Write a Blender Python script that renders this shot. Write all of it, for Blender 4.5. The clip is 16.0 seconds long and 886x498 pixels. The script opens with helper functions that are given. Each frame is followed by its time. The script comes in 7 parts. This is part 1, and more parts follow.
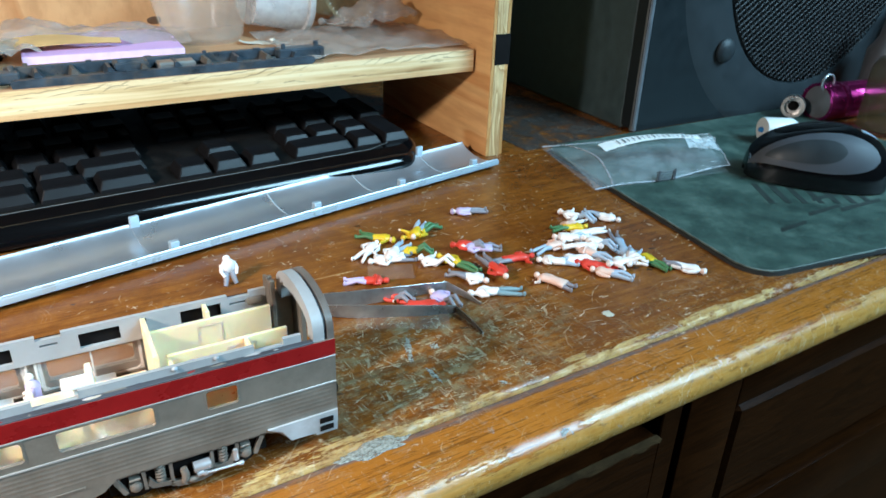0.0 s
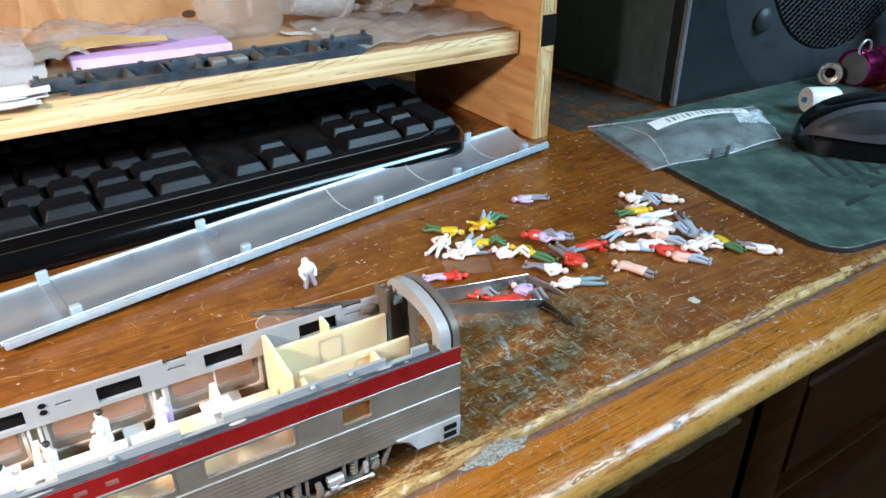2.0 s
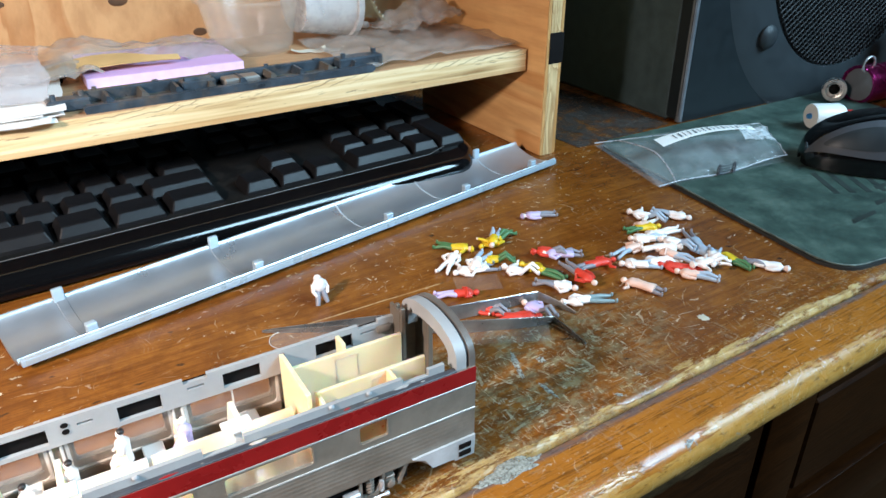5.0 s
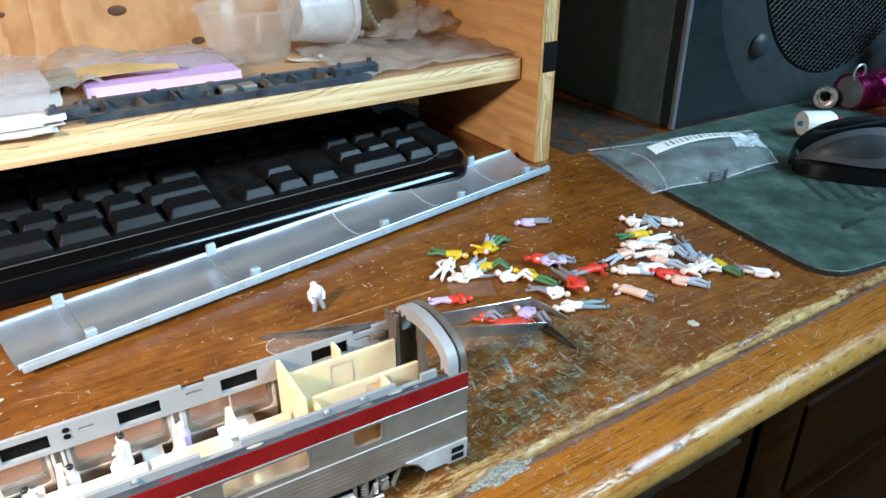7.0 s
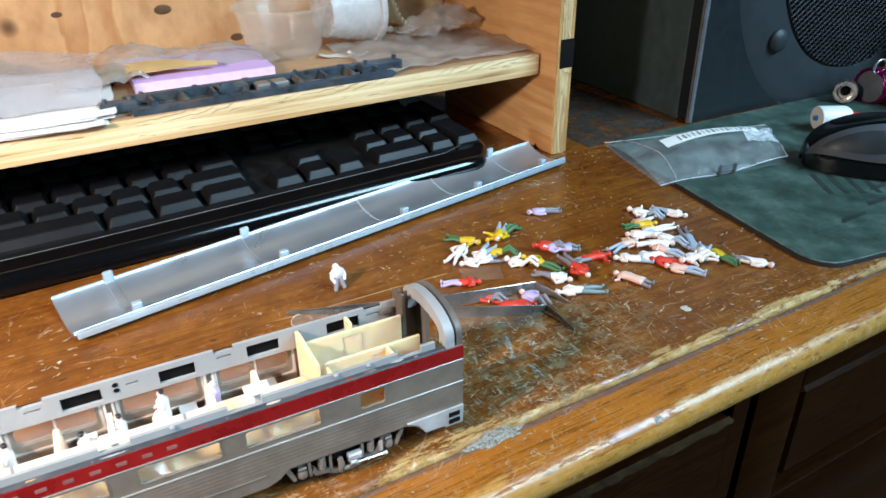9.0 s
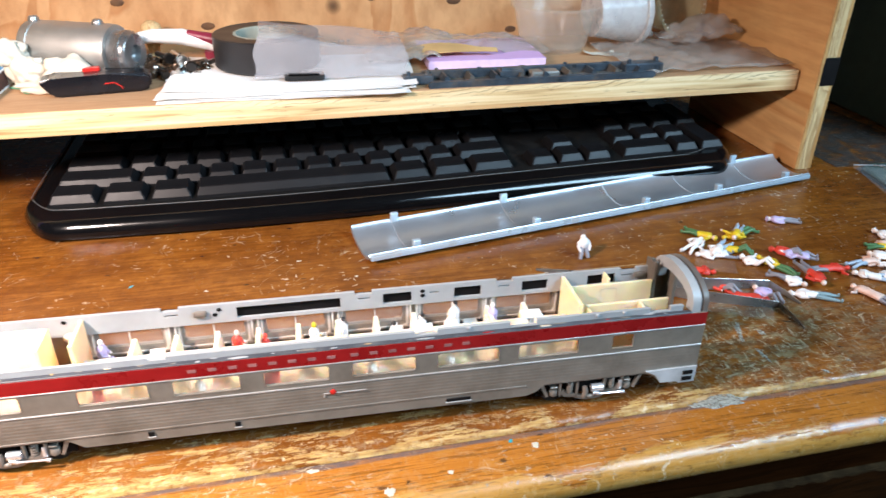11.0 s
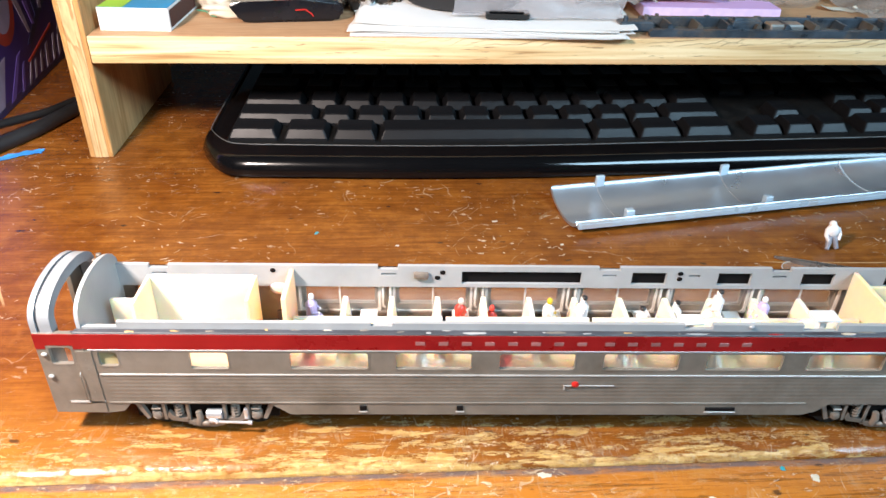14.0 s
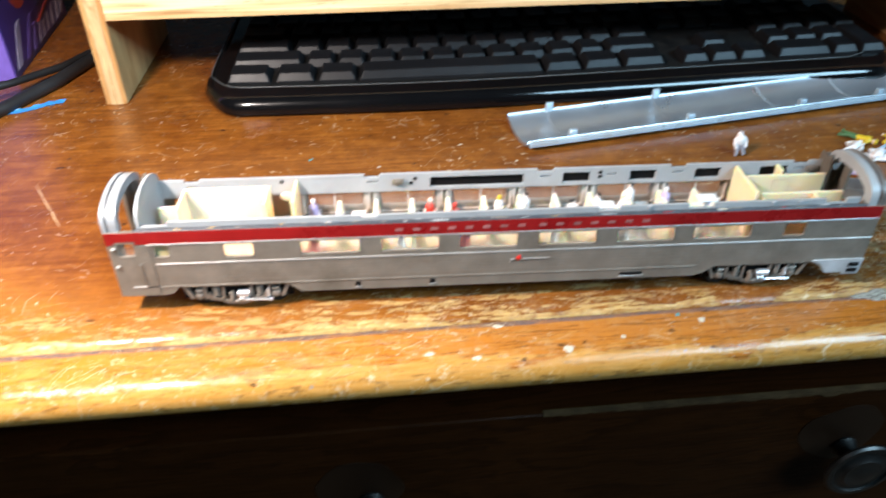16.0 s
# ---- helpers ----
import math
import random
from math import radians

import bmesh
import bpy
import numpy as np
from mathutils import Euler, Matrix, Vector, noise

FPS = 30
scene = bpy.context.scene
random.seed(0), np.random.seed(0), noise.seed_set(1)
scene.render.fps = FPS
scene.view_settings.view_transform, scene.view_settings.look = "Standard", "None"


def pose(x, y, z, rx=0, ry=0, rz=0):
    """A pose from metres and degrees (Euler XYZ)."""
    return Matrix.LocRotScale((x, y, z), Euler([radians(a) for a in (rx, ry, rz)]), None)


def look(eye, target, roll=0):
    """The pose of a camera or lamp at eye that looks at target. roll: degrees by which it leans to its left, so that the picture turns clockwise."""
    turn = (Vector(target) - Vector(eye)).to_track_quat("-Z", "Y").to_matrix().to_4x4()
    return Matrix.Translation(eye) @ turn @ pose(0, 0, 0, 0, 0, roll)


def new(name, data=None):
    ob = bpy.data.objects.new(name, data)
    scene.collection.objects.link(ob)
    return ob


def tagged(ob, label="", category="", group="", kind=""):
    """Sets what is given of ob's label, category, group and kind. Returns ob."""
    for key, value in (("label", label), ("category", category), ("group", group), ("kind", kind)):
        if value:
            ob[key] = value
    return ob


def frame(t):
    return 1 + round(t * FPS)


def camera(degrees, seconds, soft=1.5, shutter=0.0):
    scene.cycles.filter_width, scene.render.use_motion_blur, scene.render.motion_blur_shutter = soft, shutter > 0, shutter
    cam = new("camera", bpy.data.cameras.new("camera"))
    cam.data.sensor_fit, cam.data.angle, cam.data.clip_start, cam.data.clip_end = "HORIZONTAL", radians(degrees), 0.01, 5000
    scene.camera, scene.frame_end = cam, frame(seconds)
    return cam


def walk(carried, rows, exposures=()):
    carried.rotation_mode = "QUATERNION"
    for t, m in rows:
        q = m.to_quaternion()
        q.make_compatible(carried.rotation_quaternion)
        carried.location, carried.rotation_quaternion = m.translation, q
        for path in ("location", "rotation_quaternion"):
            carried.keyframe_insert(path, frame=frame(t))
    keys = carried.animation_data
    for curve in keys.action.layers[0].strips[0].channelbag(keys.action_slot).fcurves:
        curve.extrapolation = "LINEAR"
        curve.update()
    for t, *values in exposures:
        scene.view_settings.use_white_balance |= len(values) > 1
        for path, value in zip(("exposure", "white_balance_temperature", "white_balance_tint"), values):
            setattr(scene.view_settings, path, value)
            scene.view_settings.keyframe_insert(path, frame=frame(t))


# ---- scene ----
# ---------------------------------------------------------------- camera
cam = camera(62.5, 16.0, 1.5, 0.5)
PATH = [
    (0, (0.22927, -0.16242, 0.15292), (0.36429, 0.06936, 0.01859), 2.26),
    (0.5, (0.21834, -0.15386, 0.15604), (0.35664, 0.06982, 0.01166), 1.47),
    (1, (0.20722, -0.14477, 0.15567), (0.34395, 0.07847, 0.00915), 0.62),
    (1.5, (0.20401, -0.13794, 0.15445), (0.34026, 0.08502, 0.00706), 0.43),
    (2, (0.20140, -0.13810, 0.15877), (0.33664, 0.08749, 0.01448), 0.13),
    (2.5, (0.20194, -0.13717, 0.15821), (0.33516, 0.08996, 0.01446), -0.08),
    (3, (0.20061, -0.13648, 0.15960), (0.33515, 0.09054, 0.01691), 0.20),
    (3.5, (0.20029, -0.13711, 0.15985), (0.33406, 0.09068, 0.01767), -0.08),
    (4, (0.19945, -0.13665, 0.16010), (0.33382, 0.09069, 0.01776), -0.09),
    (4.5, (0.19924, -0.13802, 0.16052), (0.33385, 0.08952, 0.01872), -0.04),
    (4.7, (0.19780, -0.13699, 0.16126), (0.33305, 0.09061, 0.02016), 0.08),
    (7, (0.19674, -0.14130, 0.16583), (0.33359, 0.08677, 0.02707), 0.15),
    (7.5, (0.19643, -0.14300, 0.16634), (0.33331, 0.08433, 0.02638), -0.21),
    (8, (0.19656, -0.14420, 0.16647), (0.33503, 0.08208, 0.02640), -0.04),
    (8.2, (0.19685, -0.14475, 0.16700), (0.33323, 0.08239, 0.02627), -0.27),
    (10.3, (0.17626, -0.20761, 0.19659), (0.24306, 0.04635, 0.05153), -0.92),
    (10.5, (0.16870, -0.20707, 0.19397), (0.22424, 0.05046, 0.05048), -0.89),
    (11, (0.15070, -0.20319, 0.18649), (0.20080, 0.05537, 0.04283), 0.66),
    (11.5, (0.13720, -0.20011, 0.18832), (0.17614, 0.05938, 0.04290), 0.58),
    (12, (0.12245, -0.19091, 0.18227), (0.14748, 0.06845, 0.03358), 0.73),
    (12.5, (0.11185, -0.18282, 0.18384), (0.12102, 0.07459, 0.03003), 0.51),
    (13, (0.10748, -0.17311, 0.17161), (0.11544, 0.08082, 0.01207), 0.38),
    (13.5, (0.10746, -0.16033, 0.16366), (0.11787, 0.09331, 0.00380), 1.07),
    (14, (0.10641, -0.15978, 0.16513), (0.11535, 0.09533, 0.00753), 1.51),
    (14.5, (0.10941, -0.16002, 0.17533), (0.11703, 0.09357, 0.01522), 0.39),
    (15, (0.11912, -0.17497, 0.18109), (0.13084, 0.07116, 0.00997), -0.24),
    (15.5, (0.12198, -0.20885, 0.19782), (0.14906, 0.03582, 0.02634), 1.10),
    (16, (0.10902, -0.22269, 0.18700), (0.12373, 0.02001, 0.01128), -0.13),
]
EXPOSURES = [(0, 0.12, 6000, 0), (0.8, 0.1, 6500, 10), (3, 0.1, 6500, 10), (4, 0.1, 6430, 8), (8.2, 0.09, 6400, 7), (10.3, -0.06, 6500, 10), (11.2, -0.1, 6500, 12), (12.3, -0.32, 6500, 12), (13, -0.26, 6400, 8),
             (14.5, -0.22, 6400, 8), (15, -0.22, 6200, 5), (15.5, -0.2, 6050, 3), (16, -0.2, 6200, 5)]
walk(cam, [(t, look(eye, target, roll)) for t, eye, target, roll in PATH], EXPOSURES)

# ---------------------------------------------------------------- world and light
world = bpy.data.worlds.new("world")
scene.world = world
world.use_nodes = True
wn = world.node_tree
sky = wn.nodes.new("ShaderNodeTexSky")
sky.sky_type = "NISHITA"
sky.sun_disc = False
sky.sun_elevation = radians(35)
sky.sun_rotation = radians(150)
wn.links.new(sky.outputs["Color"], wn.nodes["Background"].inputs["Color"])
wn.nodes["Background"].inputs["Strength"].default_value = 0.1


def area_lamp(name, at, aim, size_x, size_y, watts, colour):
    data = bpy.data.lights.new(name, "AREA")
    data.shape, data.size, data.size_y = "RECTANGLE", size_x, size_y
    data.energy, data.color = watts, colour
    ob = new(name, data)
    ob.matrix_world = look(at, aim)
    return ob


# daylight through the window in the wall behind the desk user
area_lamp("window_light", (1.35, -1.09, 1.22), (0.40, 0.1, 0.0), 1.15, 0.7, 73.0, (0.48, 0.77, 1.0))
# clamp lamp above the bench: a shaded bulb pointing down
lamp_data = bpy.data.lights.new("desk_lamp_light", "SPOT")
lamp_data.energy, lamp_data.color = 17.0, (1.0, 0.835, 0.76)
lamp_data.spot_size, lamp_data.spot_blend, lamp_data.shadow_soft_size = radians(158), 1.0, 0.022
new("desk_lamp_light", lamp_data).matrix_world = look((-0.085, -0.092, 0.270), (-0.02, 0.02, 0.0))

# ---------------------------------------------------------------- shader helpers


def mat(name):
    m = bpy.data.materials.new(name)
    m.use_nodes = True
    return m, m.node_tree, m.node_tree.nodes["Principled BSDF"]


def put(nt, socket, value):
    if hasattr(value, "is_output"):
        nt.links.new(value, socket)
    elif isinstance(value, tuple) and len(value) == 3 and socket.type == "RGBA":
        socket.default_value = (*value, 1)
    else:
        socket.default_value = value


def coords(nt, scale=(1, 1, 1), turn=0.0, shift=(0, 0, 0), source=None):
    if source is None:
        source = nt.nodes.new("ShaderNodeTexCoord").outputs["Object"]
    mp = nt.nodes.new("ShaderNodeMapping")
    mp.inputs["Scale"].default_value = scale
    mp.inputs["Rotation"].default_value = (0, 0, radians(turn))
    mp.inputs["Location"].default_value = shift
    nt.links.new(source, mp.inputs["Vector"])
    return mp.outputs["Vector"]


def noisy(nt, vec, scale, detail=4.0, rough=0.55, bend=0.0):
    n = nt.nodes.new("ShaderNodeTexNoise")
    n.inputs["Scale"].default_value, n.inputs["Detail"].default_value = scale, detail
    n.inputs["Roughness"].default_value, n.inputs["Distortion"].default_value = rough, bend
    nt.links.new(vec, n.inputs["Vector"])
    return n.outputs["Fac"]


def ramp(nt, fac, *stops):
    r = nt.nodes.new("ShaderNodeValToRGB")
    while len(r.color_ramp.elements) < len(stops):
        r.color_ramp.elements.new(0.5)
    for e, (p, c) in zip(r.color_ramp.elements, stops):
        e.position = p
        e.color = (c, c, c, 1) if isinstance(c, (int, float)) else (*c, 1)
    nt.links.new(fac, r.inputs["Fac"])
    return r.outputs["Color"]


def calc(nt, op, a, b=0.5, c=0.5):
    n = nt.nodes.new("ShaderNodeMath")
    n.operation = op
    for s, v in zip(n.inputs, (a, b, c)):
        put(nt, s, v)
    return n.outputs["Value"]


def blend(nt, fac, a, b, how="MIX"):
    n = nt.nodes.new("ShaderNodeMix")
    n.data_type, n.blend_type = "RGBA", how
    put(nt, n.inputs[0], fac)
    put(nt, n.inputs[6], a)
    put(nt, n.inputs[7], b)
    return n.outputs[2]


def relief(nt, bsdf, height, strength, distance):
    b = nt.nodes.new("ShaderNodeBump")
    b.inputs["Strength"].default_value, b.inputs["Distance"].default_value = strength, distance
    nt.links.new(height, b.inputs["Height"])
    nt.links.new(b.outputs["Normal"], bsdf.inputs["Normal"])


def paint(name, colour, rough=0.45, metal=0.0, vary=0.15, grain=900.0, bump=0.08, dirt=None, spread=0.0, spec=0.5, soft=0.0):
    """Plain coat, plastic or metal with uneven tone, fine grain and optional grime."""
    m, nt, b = mat(name)
    co = coords(nt)
    tone = noisy(nt, co, grain * 0.12, 5)
    fine = noisy(nt, co, grain, 3)
    low = tuple(c * (1 - vary) for c in colour)
    high = tuple(min(1, c * (1 + vary)) for c in colour)
    col = ramp(nt, tone, (0.3, low), (0.7, high))
    if dirt:
        col = blend(nt, ramp(nt, noisy(nt, co, grain * 0.05, 6, 0.7), (0.5, 0.0), (0.72, spread)), col, dirt)
    put(nt, b.inputs["Base Color"], col)
    put(nt, b.inputs["Roughness"], ramp(nt, tone, (0.25, max(0.03, rough - 0.1)), (0.75, min(1, rough + 0.1))))
    b.inputs["Metallic"].default_value = metal
    if soft:
        b.inputs["Subsurface Weight"].default_value = soft
        b.inputs["Subsurface Radius"].default_value = (1.0, 0.5, 0.2)
        b.inputs["Subsurface Scale"].default_value = 0.006
    b.inputs["Specular IOR Level"].default_value = spec
    if bump:
        relief(nt, b, fine, bump, 0.0004)
    return m


def clear(name, colour, rough, alpha, spec=0.5, vary=0.25, bump=0.25):
    """Thin clear or milky plastic: partly see-through sheet."""
    m, nt, b = mat(name)
    co = coords(nt)
    n = noisy(nt, co, 120, 5)
    put(nt, b.inputs["Base Color"], colour)
    put(nt, b.inputs["Roughness"], ramp(nt, n, (0.3, rough), (0.7, rough + 0.12)))
    put(nt, b.inputs["Alpha"], ramp(nt, n, (0.3, alpha * (1 - vary)), (0.75, min(1, alpha * (1 + vary)))))
    b.inputs["Specular IOR Level"].default_value = spec
    relief(nt, b, noisy(nt, co, 260, 3), bump, 0.001)
    return m


def flecks(nt, source, turn, length, width, size, keep, shift=0.0):
    """Sparse elongated marks, one to a cell, some dropped at random."""
    co = coords(nt, (1, 1, 1), turn, (0, 0, 0), source)
    co = coords(nt, (1 / length, 1 / width, 0), 0, (shift, shift * 0.7, 0), co)
    v = nt.nodes.new("ShaderNodeTexVoronoi")
    v.voronoi_dimensions = "2D"
    v.inputs["Scale"].default_value = 1.0
    nt.links.new(co, v.inputs["Vector"])
    sep = nt.nodes.new("ShaderNodeSeparateColor")
    nt.links.new(v.outputs["Color"], sep.inputs["Color"])
    reach = calc(nt, "MULTIPLY", sep.outputs["Green"], size)
    near = calc(nt, "SMOOTH_MIN", calc(nt, "MULTIPLY", calc(nt, "SUBTRACT", reach, v.outputs["Distance"]), 14.0), 1.0, 0.1)
    return calc(nt, "MULTIPLY", calc(nt, "MAXIMUM", near, 0.0), calc(nt, "GREATER_THAN", sep.outputs["Red"], 1 - keep))


def wobbled(nt, raw, scale, reach):
    """The coordinates shaken by a noise, for ragged outlines."""
    wob = nt.nodes.new("ShaderNodeVectorMath")
    wob.operation = "MULTIPLY_ADD"
    tex = nt.nodes.new("ShaderNodeTexNoise")
    tex.inputs["Scale"].default_value, tex.inputs["Detail"].default_value = scale, 4
    nt.links.new(raw, tex.inputs["Vector"])
    nt.links.new(tex.outputs["Color"], wob.inputs[0])
    wob.inputs[1].default_value = (reach, reach, 0)
    nt.links.new(raw, wob.inputs[2])
    return wob.outputs["Vector"]


def step01(nt, value, low, high):
    """0 below low, 1 above high, soft between."""
    n = nt.nodes.new("ShaderNodeMapRange")
    n.interpolation_type = "SMOOTHSTEP"
    n.inputs["From Min"].default_value, n.inputs["From Max"].default_value = low, high
    put(nt, n.inputs["Value"], value)
    return n.outputs["Result"]


def most(nt, *values):
    out = values[0]
    for v in values[1:]:
        out = calc(nt, "MAXIMUM", out, v)
    return out


def worn_wood(name, edge):
    """Old brown varnish over oak: grain, knocks, knife cuts and paint spots. edge: the rounded front strip."""
    m, nt, b = mat(name)
    raw = nt.nodes.new("ShaderNodeTexCoord").outputs["Object"]
    sep = nt.nodes.new("ShaderNodeSeparateXYZ")
    nt.links.new(raw, sep.inputs[0])
    X, Y = sep.outputs["X"], sep.outputs["Y"]
    fine = wobbled(nt, raw, 150, 0.0008)
    rough = wobbled(nt, raw, 420, 0.0030)

    def times(*vs):
        out = vs[0]
        for v in vs[1:]:
            out = calc(nt, "MULTIPLY", out, v)
        return out

    # varnish: flowing figure, dark pores along the grain, darker and redder clouds
    grain = noisy(nt, coords(nt, (7, 120, 60), 0, (0, 0, 0), raw), 3, 8, 0.6, 0.4)
    pores = noisy(nt, coords(nt, (22, 620, 300) if edge else (38, 1300, 300), 0, (0, 0, 0), raw), 2.0, 4, 0.6)
    base = ramp(nt, grain, (0.3, (0.160, 0.049, 0.0070)), (0.5, (0.242, 0.083, 0.0125)), (0.72, (0.325, 0.122, 0.021)))
    base = blend(nt, ramp(nt, pores, (0.40, 0.55 if edge else 0.35), (0.48, 0.0)), base, (0.045, 0.012, 0.003))
    base = blend(nt, ramp(nt, noisy(nt, raw, 16, 6, 0.65), (0.35, 0.55), (0.60, 0.0)), base, (0.095, 0.021, 0.004))
    base = blend(nt, ramp(nt, noisy(nt, raw, 75, 6, 0.7), (0.40, 0.45), (0.56, 0.0)), base, (0.085, 0.023, 0.005))
    base = blend(nt, ramp(nt, noisy(nt, raw, 130, 6, 0.7), (0.57, 0.0), (0.72, 0.30)), base, (0.33, 0.135, 0.040))
    # front left painted a lighter orange to carry the desk lamp's light
    lamp_front = step01(nt, calc(nt, "ADD", Y, times(X, 0.25)), 0.055, -0.010)
    base = blend(nt, times(lamp_front, 0.55), base, (0.44, 0.175, 0.028))
    bare = ramp(nt, noisy(nt, coords(nt, (30, 420, 100), 0, (0, 0, 0), raw), 3, 6, 0.65), (0.32, (0.35, 0.175, 0.036)), (0.5, (0.52, 0.335, 0.100)), (0.68, (0.70, 0.52, 0.22)))
    # how scuffed each stretch is, and the patch where things get cut
    cloud = noisy(nt, raw, 26, 5, 0.6)
    dx = calc(nt, "SUBTRACT", X, 0.335)
    dy = calc(nt, "SUBTRACT", Y, 0.030)
    far2 = calc(nt, "ADD", times(times(dx, dx), 95.0), times(times(dy, dy), 420.0))
    patch = step01(nt, calc(nt, "SUBTRACT", times(cloud, 0.8), far2), -0.35, 0.42)
    front = step01(nt, calc(nt, "SUBTRACT", times(cloud, 0.022), Y), -0.024, 0.004)
    # stronger wear to the left also puts the lamp's glare into the colour
    leftward = step01(nt, times(X, -1.0), -0.30, -0.10)
    # scattered chips and paint specks, in drifts
    drift = ramp(nt, noisy(nt, raw, 13, 4, 0.6), (0.42, 0.05), (0.62, 1.0))
    chips = most(nt, flecks(nt, rough, 12, 0.013, 0.0036, 0.20, 0.20, 0.3), flecks(nt, rough, -24, 0.015, 0.0024, 0.19, 0.18, 5.3),
                 flecks(nt, rough, 64, 0.010, 0.0030, 0.20, 0.13, 9.1), flecks(nt, rough, 3, 0.0040, 0.0024, 0.22, 0.16, 14.4))
    flakes = noisy(nt, coords(nt, (190, 330, 100), 10, (1, 4, 0), fine), 1.0, 7, 0.70)
    more = calc(nt, "MAXIMUM", times(patch, 0.082), times(front, calc(nt, "MULTIPLY_ADD", leftward, 0.035, 0.05)))
    if edge:
        more = calc(nt, "ADD", more, 0.026)
    chips = calc(nt, "MAXIMUM", chips, step01(nt, calc(nt, "ADD", flakes, more), 0.700, 0.715))
    chips = times(chips, ramp(nt, noisy(nt, raw, 900, 3, 0.6), (0.38, 0.15), (0.54, 1.0)), drift)
    # curved hairline scratches, few everywhere
    curved = wobbled(nt, raw, 14, 0.055)
    hair = most(nt, flecks(nt, curved, 10, 0.040, 0.0011, 0.30, 0.10, 1.3), flecks(nt, curved, -35, 0.034, 0.0010, 0.30, 0.10, 4.1), flecks(nt, curved, 70, 0.030, 0.0010, 0.30, 0.09, 8.8), flecks(nt, curved, -70, 0.026, 0.0010, 0.30, 0.08, 15.1))
    hair = times(hair, ramp(nt, noisy(nt, raw, 210, 4, 0.6), (0.42, 0.0), (0.55, 0.85)), drift)
    # knife cuts along and across the board: thin broken strokes, ragged where the varnish broke out
    nicks = wobbled(nt, raw, 500, 0.0007)
    cuts = None
    for scale, turn, shift, thin in (((26, 330, 50), 4, 0.0, 0.022), ((40, 260, 50), -9, 7.0, 0.019), ((26, 300, 50), 86, 3.0, 0.022), ((44, 250, 50), 100, 11.0, 0.019), ((34, 280, 50), 66, 19.0, 0.014)):
        n = noisy(nt, coords(nt, scale, 0, (shift, shift * 0.6, 0), coords(nt, (1, 1, 1), turn, (0, 0, 0), nicks)), 1.0, 2, 0.45)
        ridge = calc(nt, "ABSOLUTE", calc(nt, "SUBTRACT", n, 0.5))
        f = times(step01(nt, calc(nt, "SUBTRACT", thin, ridge), 0.0, 0.008), step01(nt, noisy(nt, coords(nt, (1, 1, 1), 0, (shift, 0, 0), raw), 110, 3, 0.6), 0.525, 0.585))
        cuts = f if cuts is None else calc(nt, "MAXIMUM", cuts, f)
    cuts = times(cuts, ramp(nt, noisy(nt, raw, 330, 5, 0.75), (0.40, 0.15), (0.54, 1.0)), times(front, 0.18) if edge else calc(nt, "MAXIMUM", patch, times(front, 0.35)))
    # varnish worn through in islands towards the front, drawn out along the grain
    smear = noisy(nt, coords(nt, (46, 210, 100), 0, (0, 0, 0), fine), 1.0, 9, 0.74)
    blots = noisy(nt, coords(nt, (85, 230, 100), 8, (3, 1, 0), rough), 1.0, 5, 0.65)
    rubbed = most(nt, step01(nt, calc(nt, "ADD", smear, times(front, calc(nt, "MULTIPLY_ADD", leftward, 0.05, 0.06))), 0.615, 0.65), step01(nt, calc(nt, "ADD", blots, times(front, 0.075)), 0.685, 0.715))
    rubbed = times(rubbed, front, calc(nt, "MULTIPLY_ADD", leftward, 0.75, 0.25), ramp(nt, noisy(nt, coords(nt, (90, 420, 100), -6, (0, 0, 0), rough), 2.0, 6, 0.75), (0.36, 0.25), (0.48, 1.0)))
    sweep = noisy(nt, coords(nt, (9, 60, 60), 0, (0, 0, 0), raw), 2.0, 7, 0.68)
    ragged = calc(nt, "MULTIPLY_ADD", smear, 0.016, -0.008)
    if edge:
        # strip painted more orange leftwards, again for the lamp's light
        base = blend(nt, calc(nt, "MULTIPLY_ADD", leftward, 0.17, 0.47), base, (0.50, 0.185, 0.024))
        base = blend(nt, ramp(nt, pores, (0.39, 0.45), (0.46, 0.0)), base, (0.05, 0.014, 0.003))
        band = step01(nt, calc(nt, "SUBTRACT", calc(nt, "ADD", calc(nt, "MULTIPLY_ADD", sweep, 0.030, -0.0345), ragged), Y), -0.0002, 0.0010)
        wide = step01(nt, calc(nt, "ADD", smear, times(leftward, 0.09)), 0.58, 0.64)
        bare = blend(nt, 0.6, bare, (0.50, 0.27, 0.055))
        rubbed = most(nt, times(band, 0.6), times(rubbed, 0.16), times(wide, leftward, 0.30))
    else:
        band = step01(nt, calc(nt, "SUBTRACT", calc(nt, "ADD", calc(nt, "MULTIPLY_ADD", sweep, 0.034, -0.0145), ragged), Y), -0.0002, 0.0008)
        rubbed = most(nt, times(band, ramp(nt, noisy(nt, coords(nt, (60, 300, 100), 4, (0, 0, 0), fine), 2.0, 6, 0.7), (0.36, 0.3), (0.48, 1.0))), rubbed)
    if not edge:
        rubbed = times(rubbed, ramp(nt, noisy(nt, coords(nt, (300, 700, 300), 5, (0, 0, 0), raw), 1.0, 6, 0.75), (0.36, 0.35), (0.50, 1.0)))
    colour = blend(nt, times(rubbed, 0.9 if edge else 0.8), base, bare)
    # fine scuffing, light and dark, where the top is worn most
    busy = 0.42 if edge else calc(nt, "MAXIMUM", front, times(patch, 0.5))
    scuff = noisy(nt, coords(nt, (150, 420, 100), 7, (7, 3, 0), rough), 1.0, 7, 0.72)
    colour = blend(nt, times(step01(nt, scuff, 0.57, 0.65), times(busy, 0.5)), colour, (0.46, 0.27, 0.10))
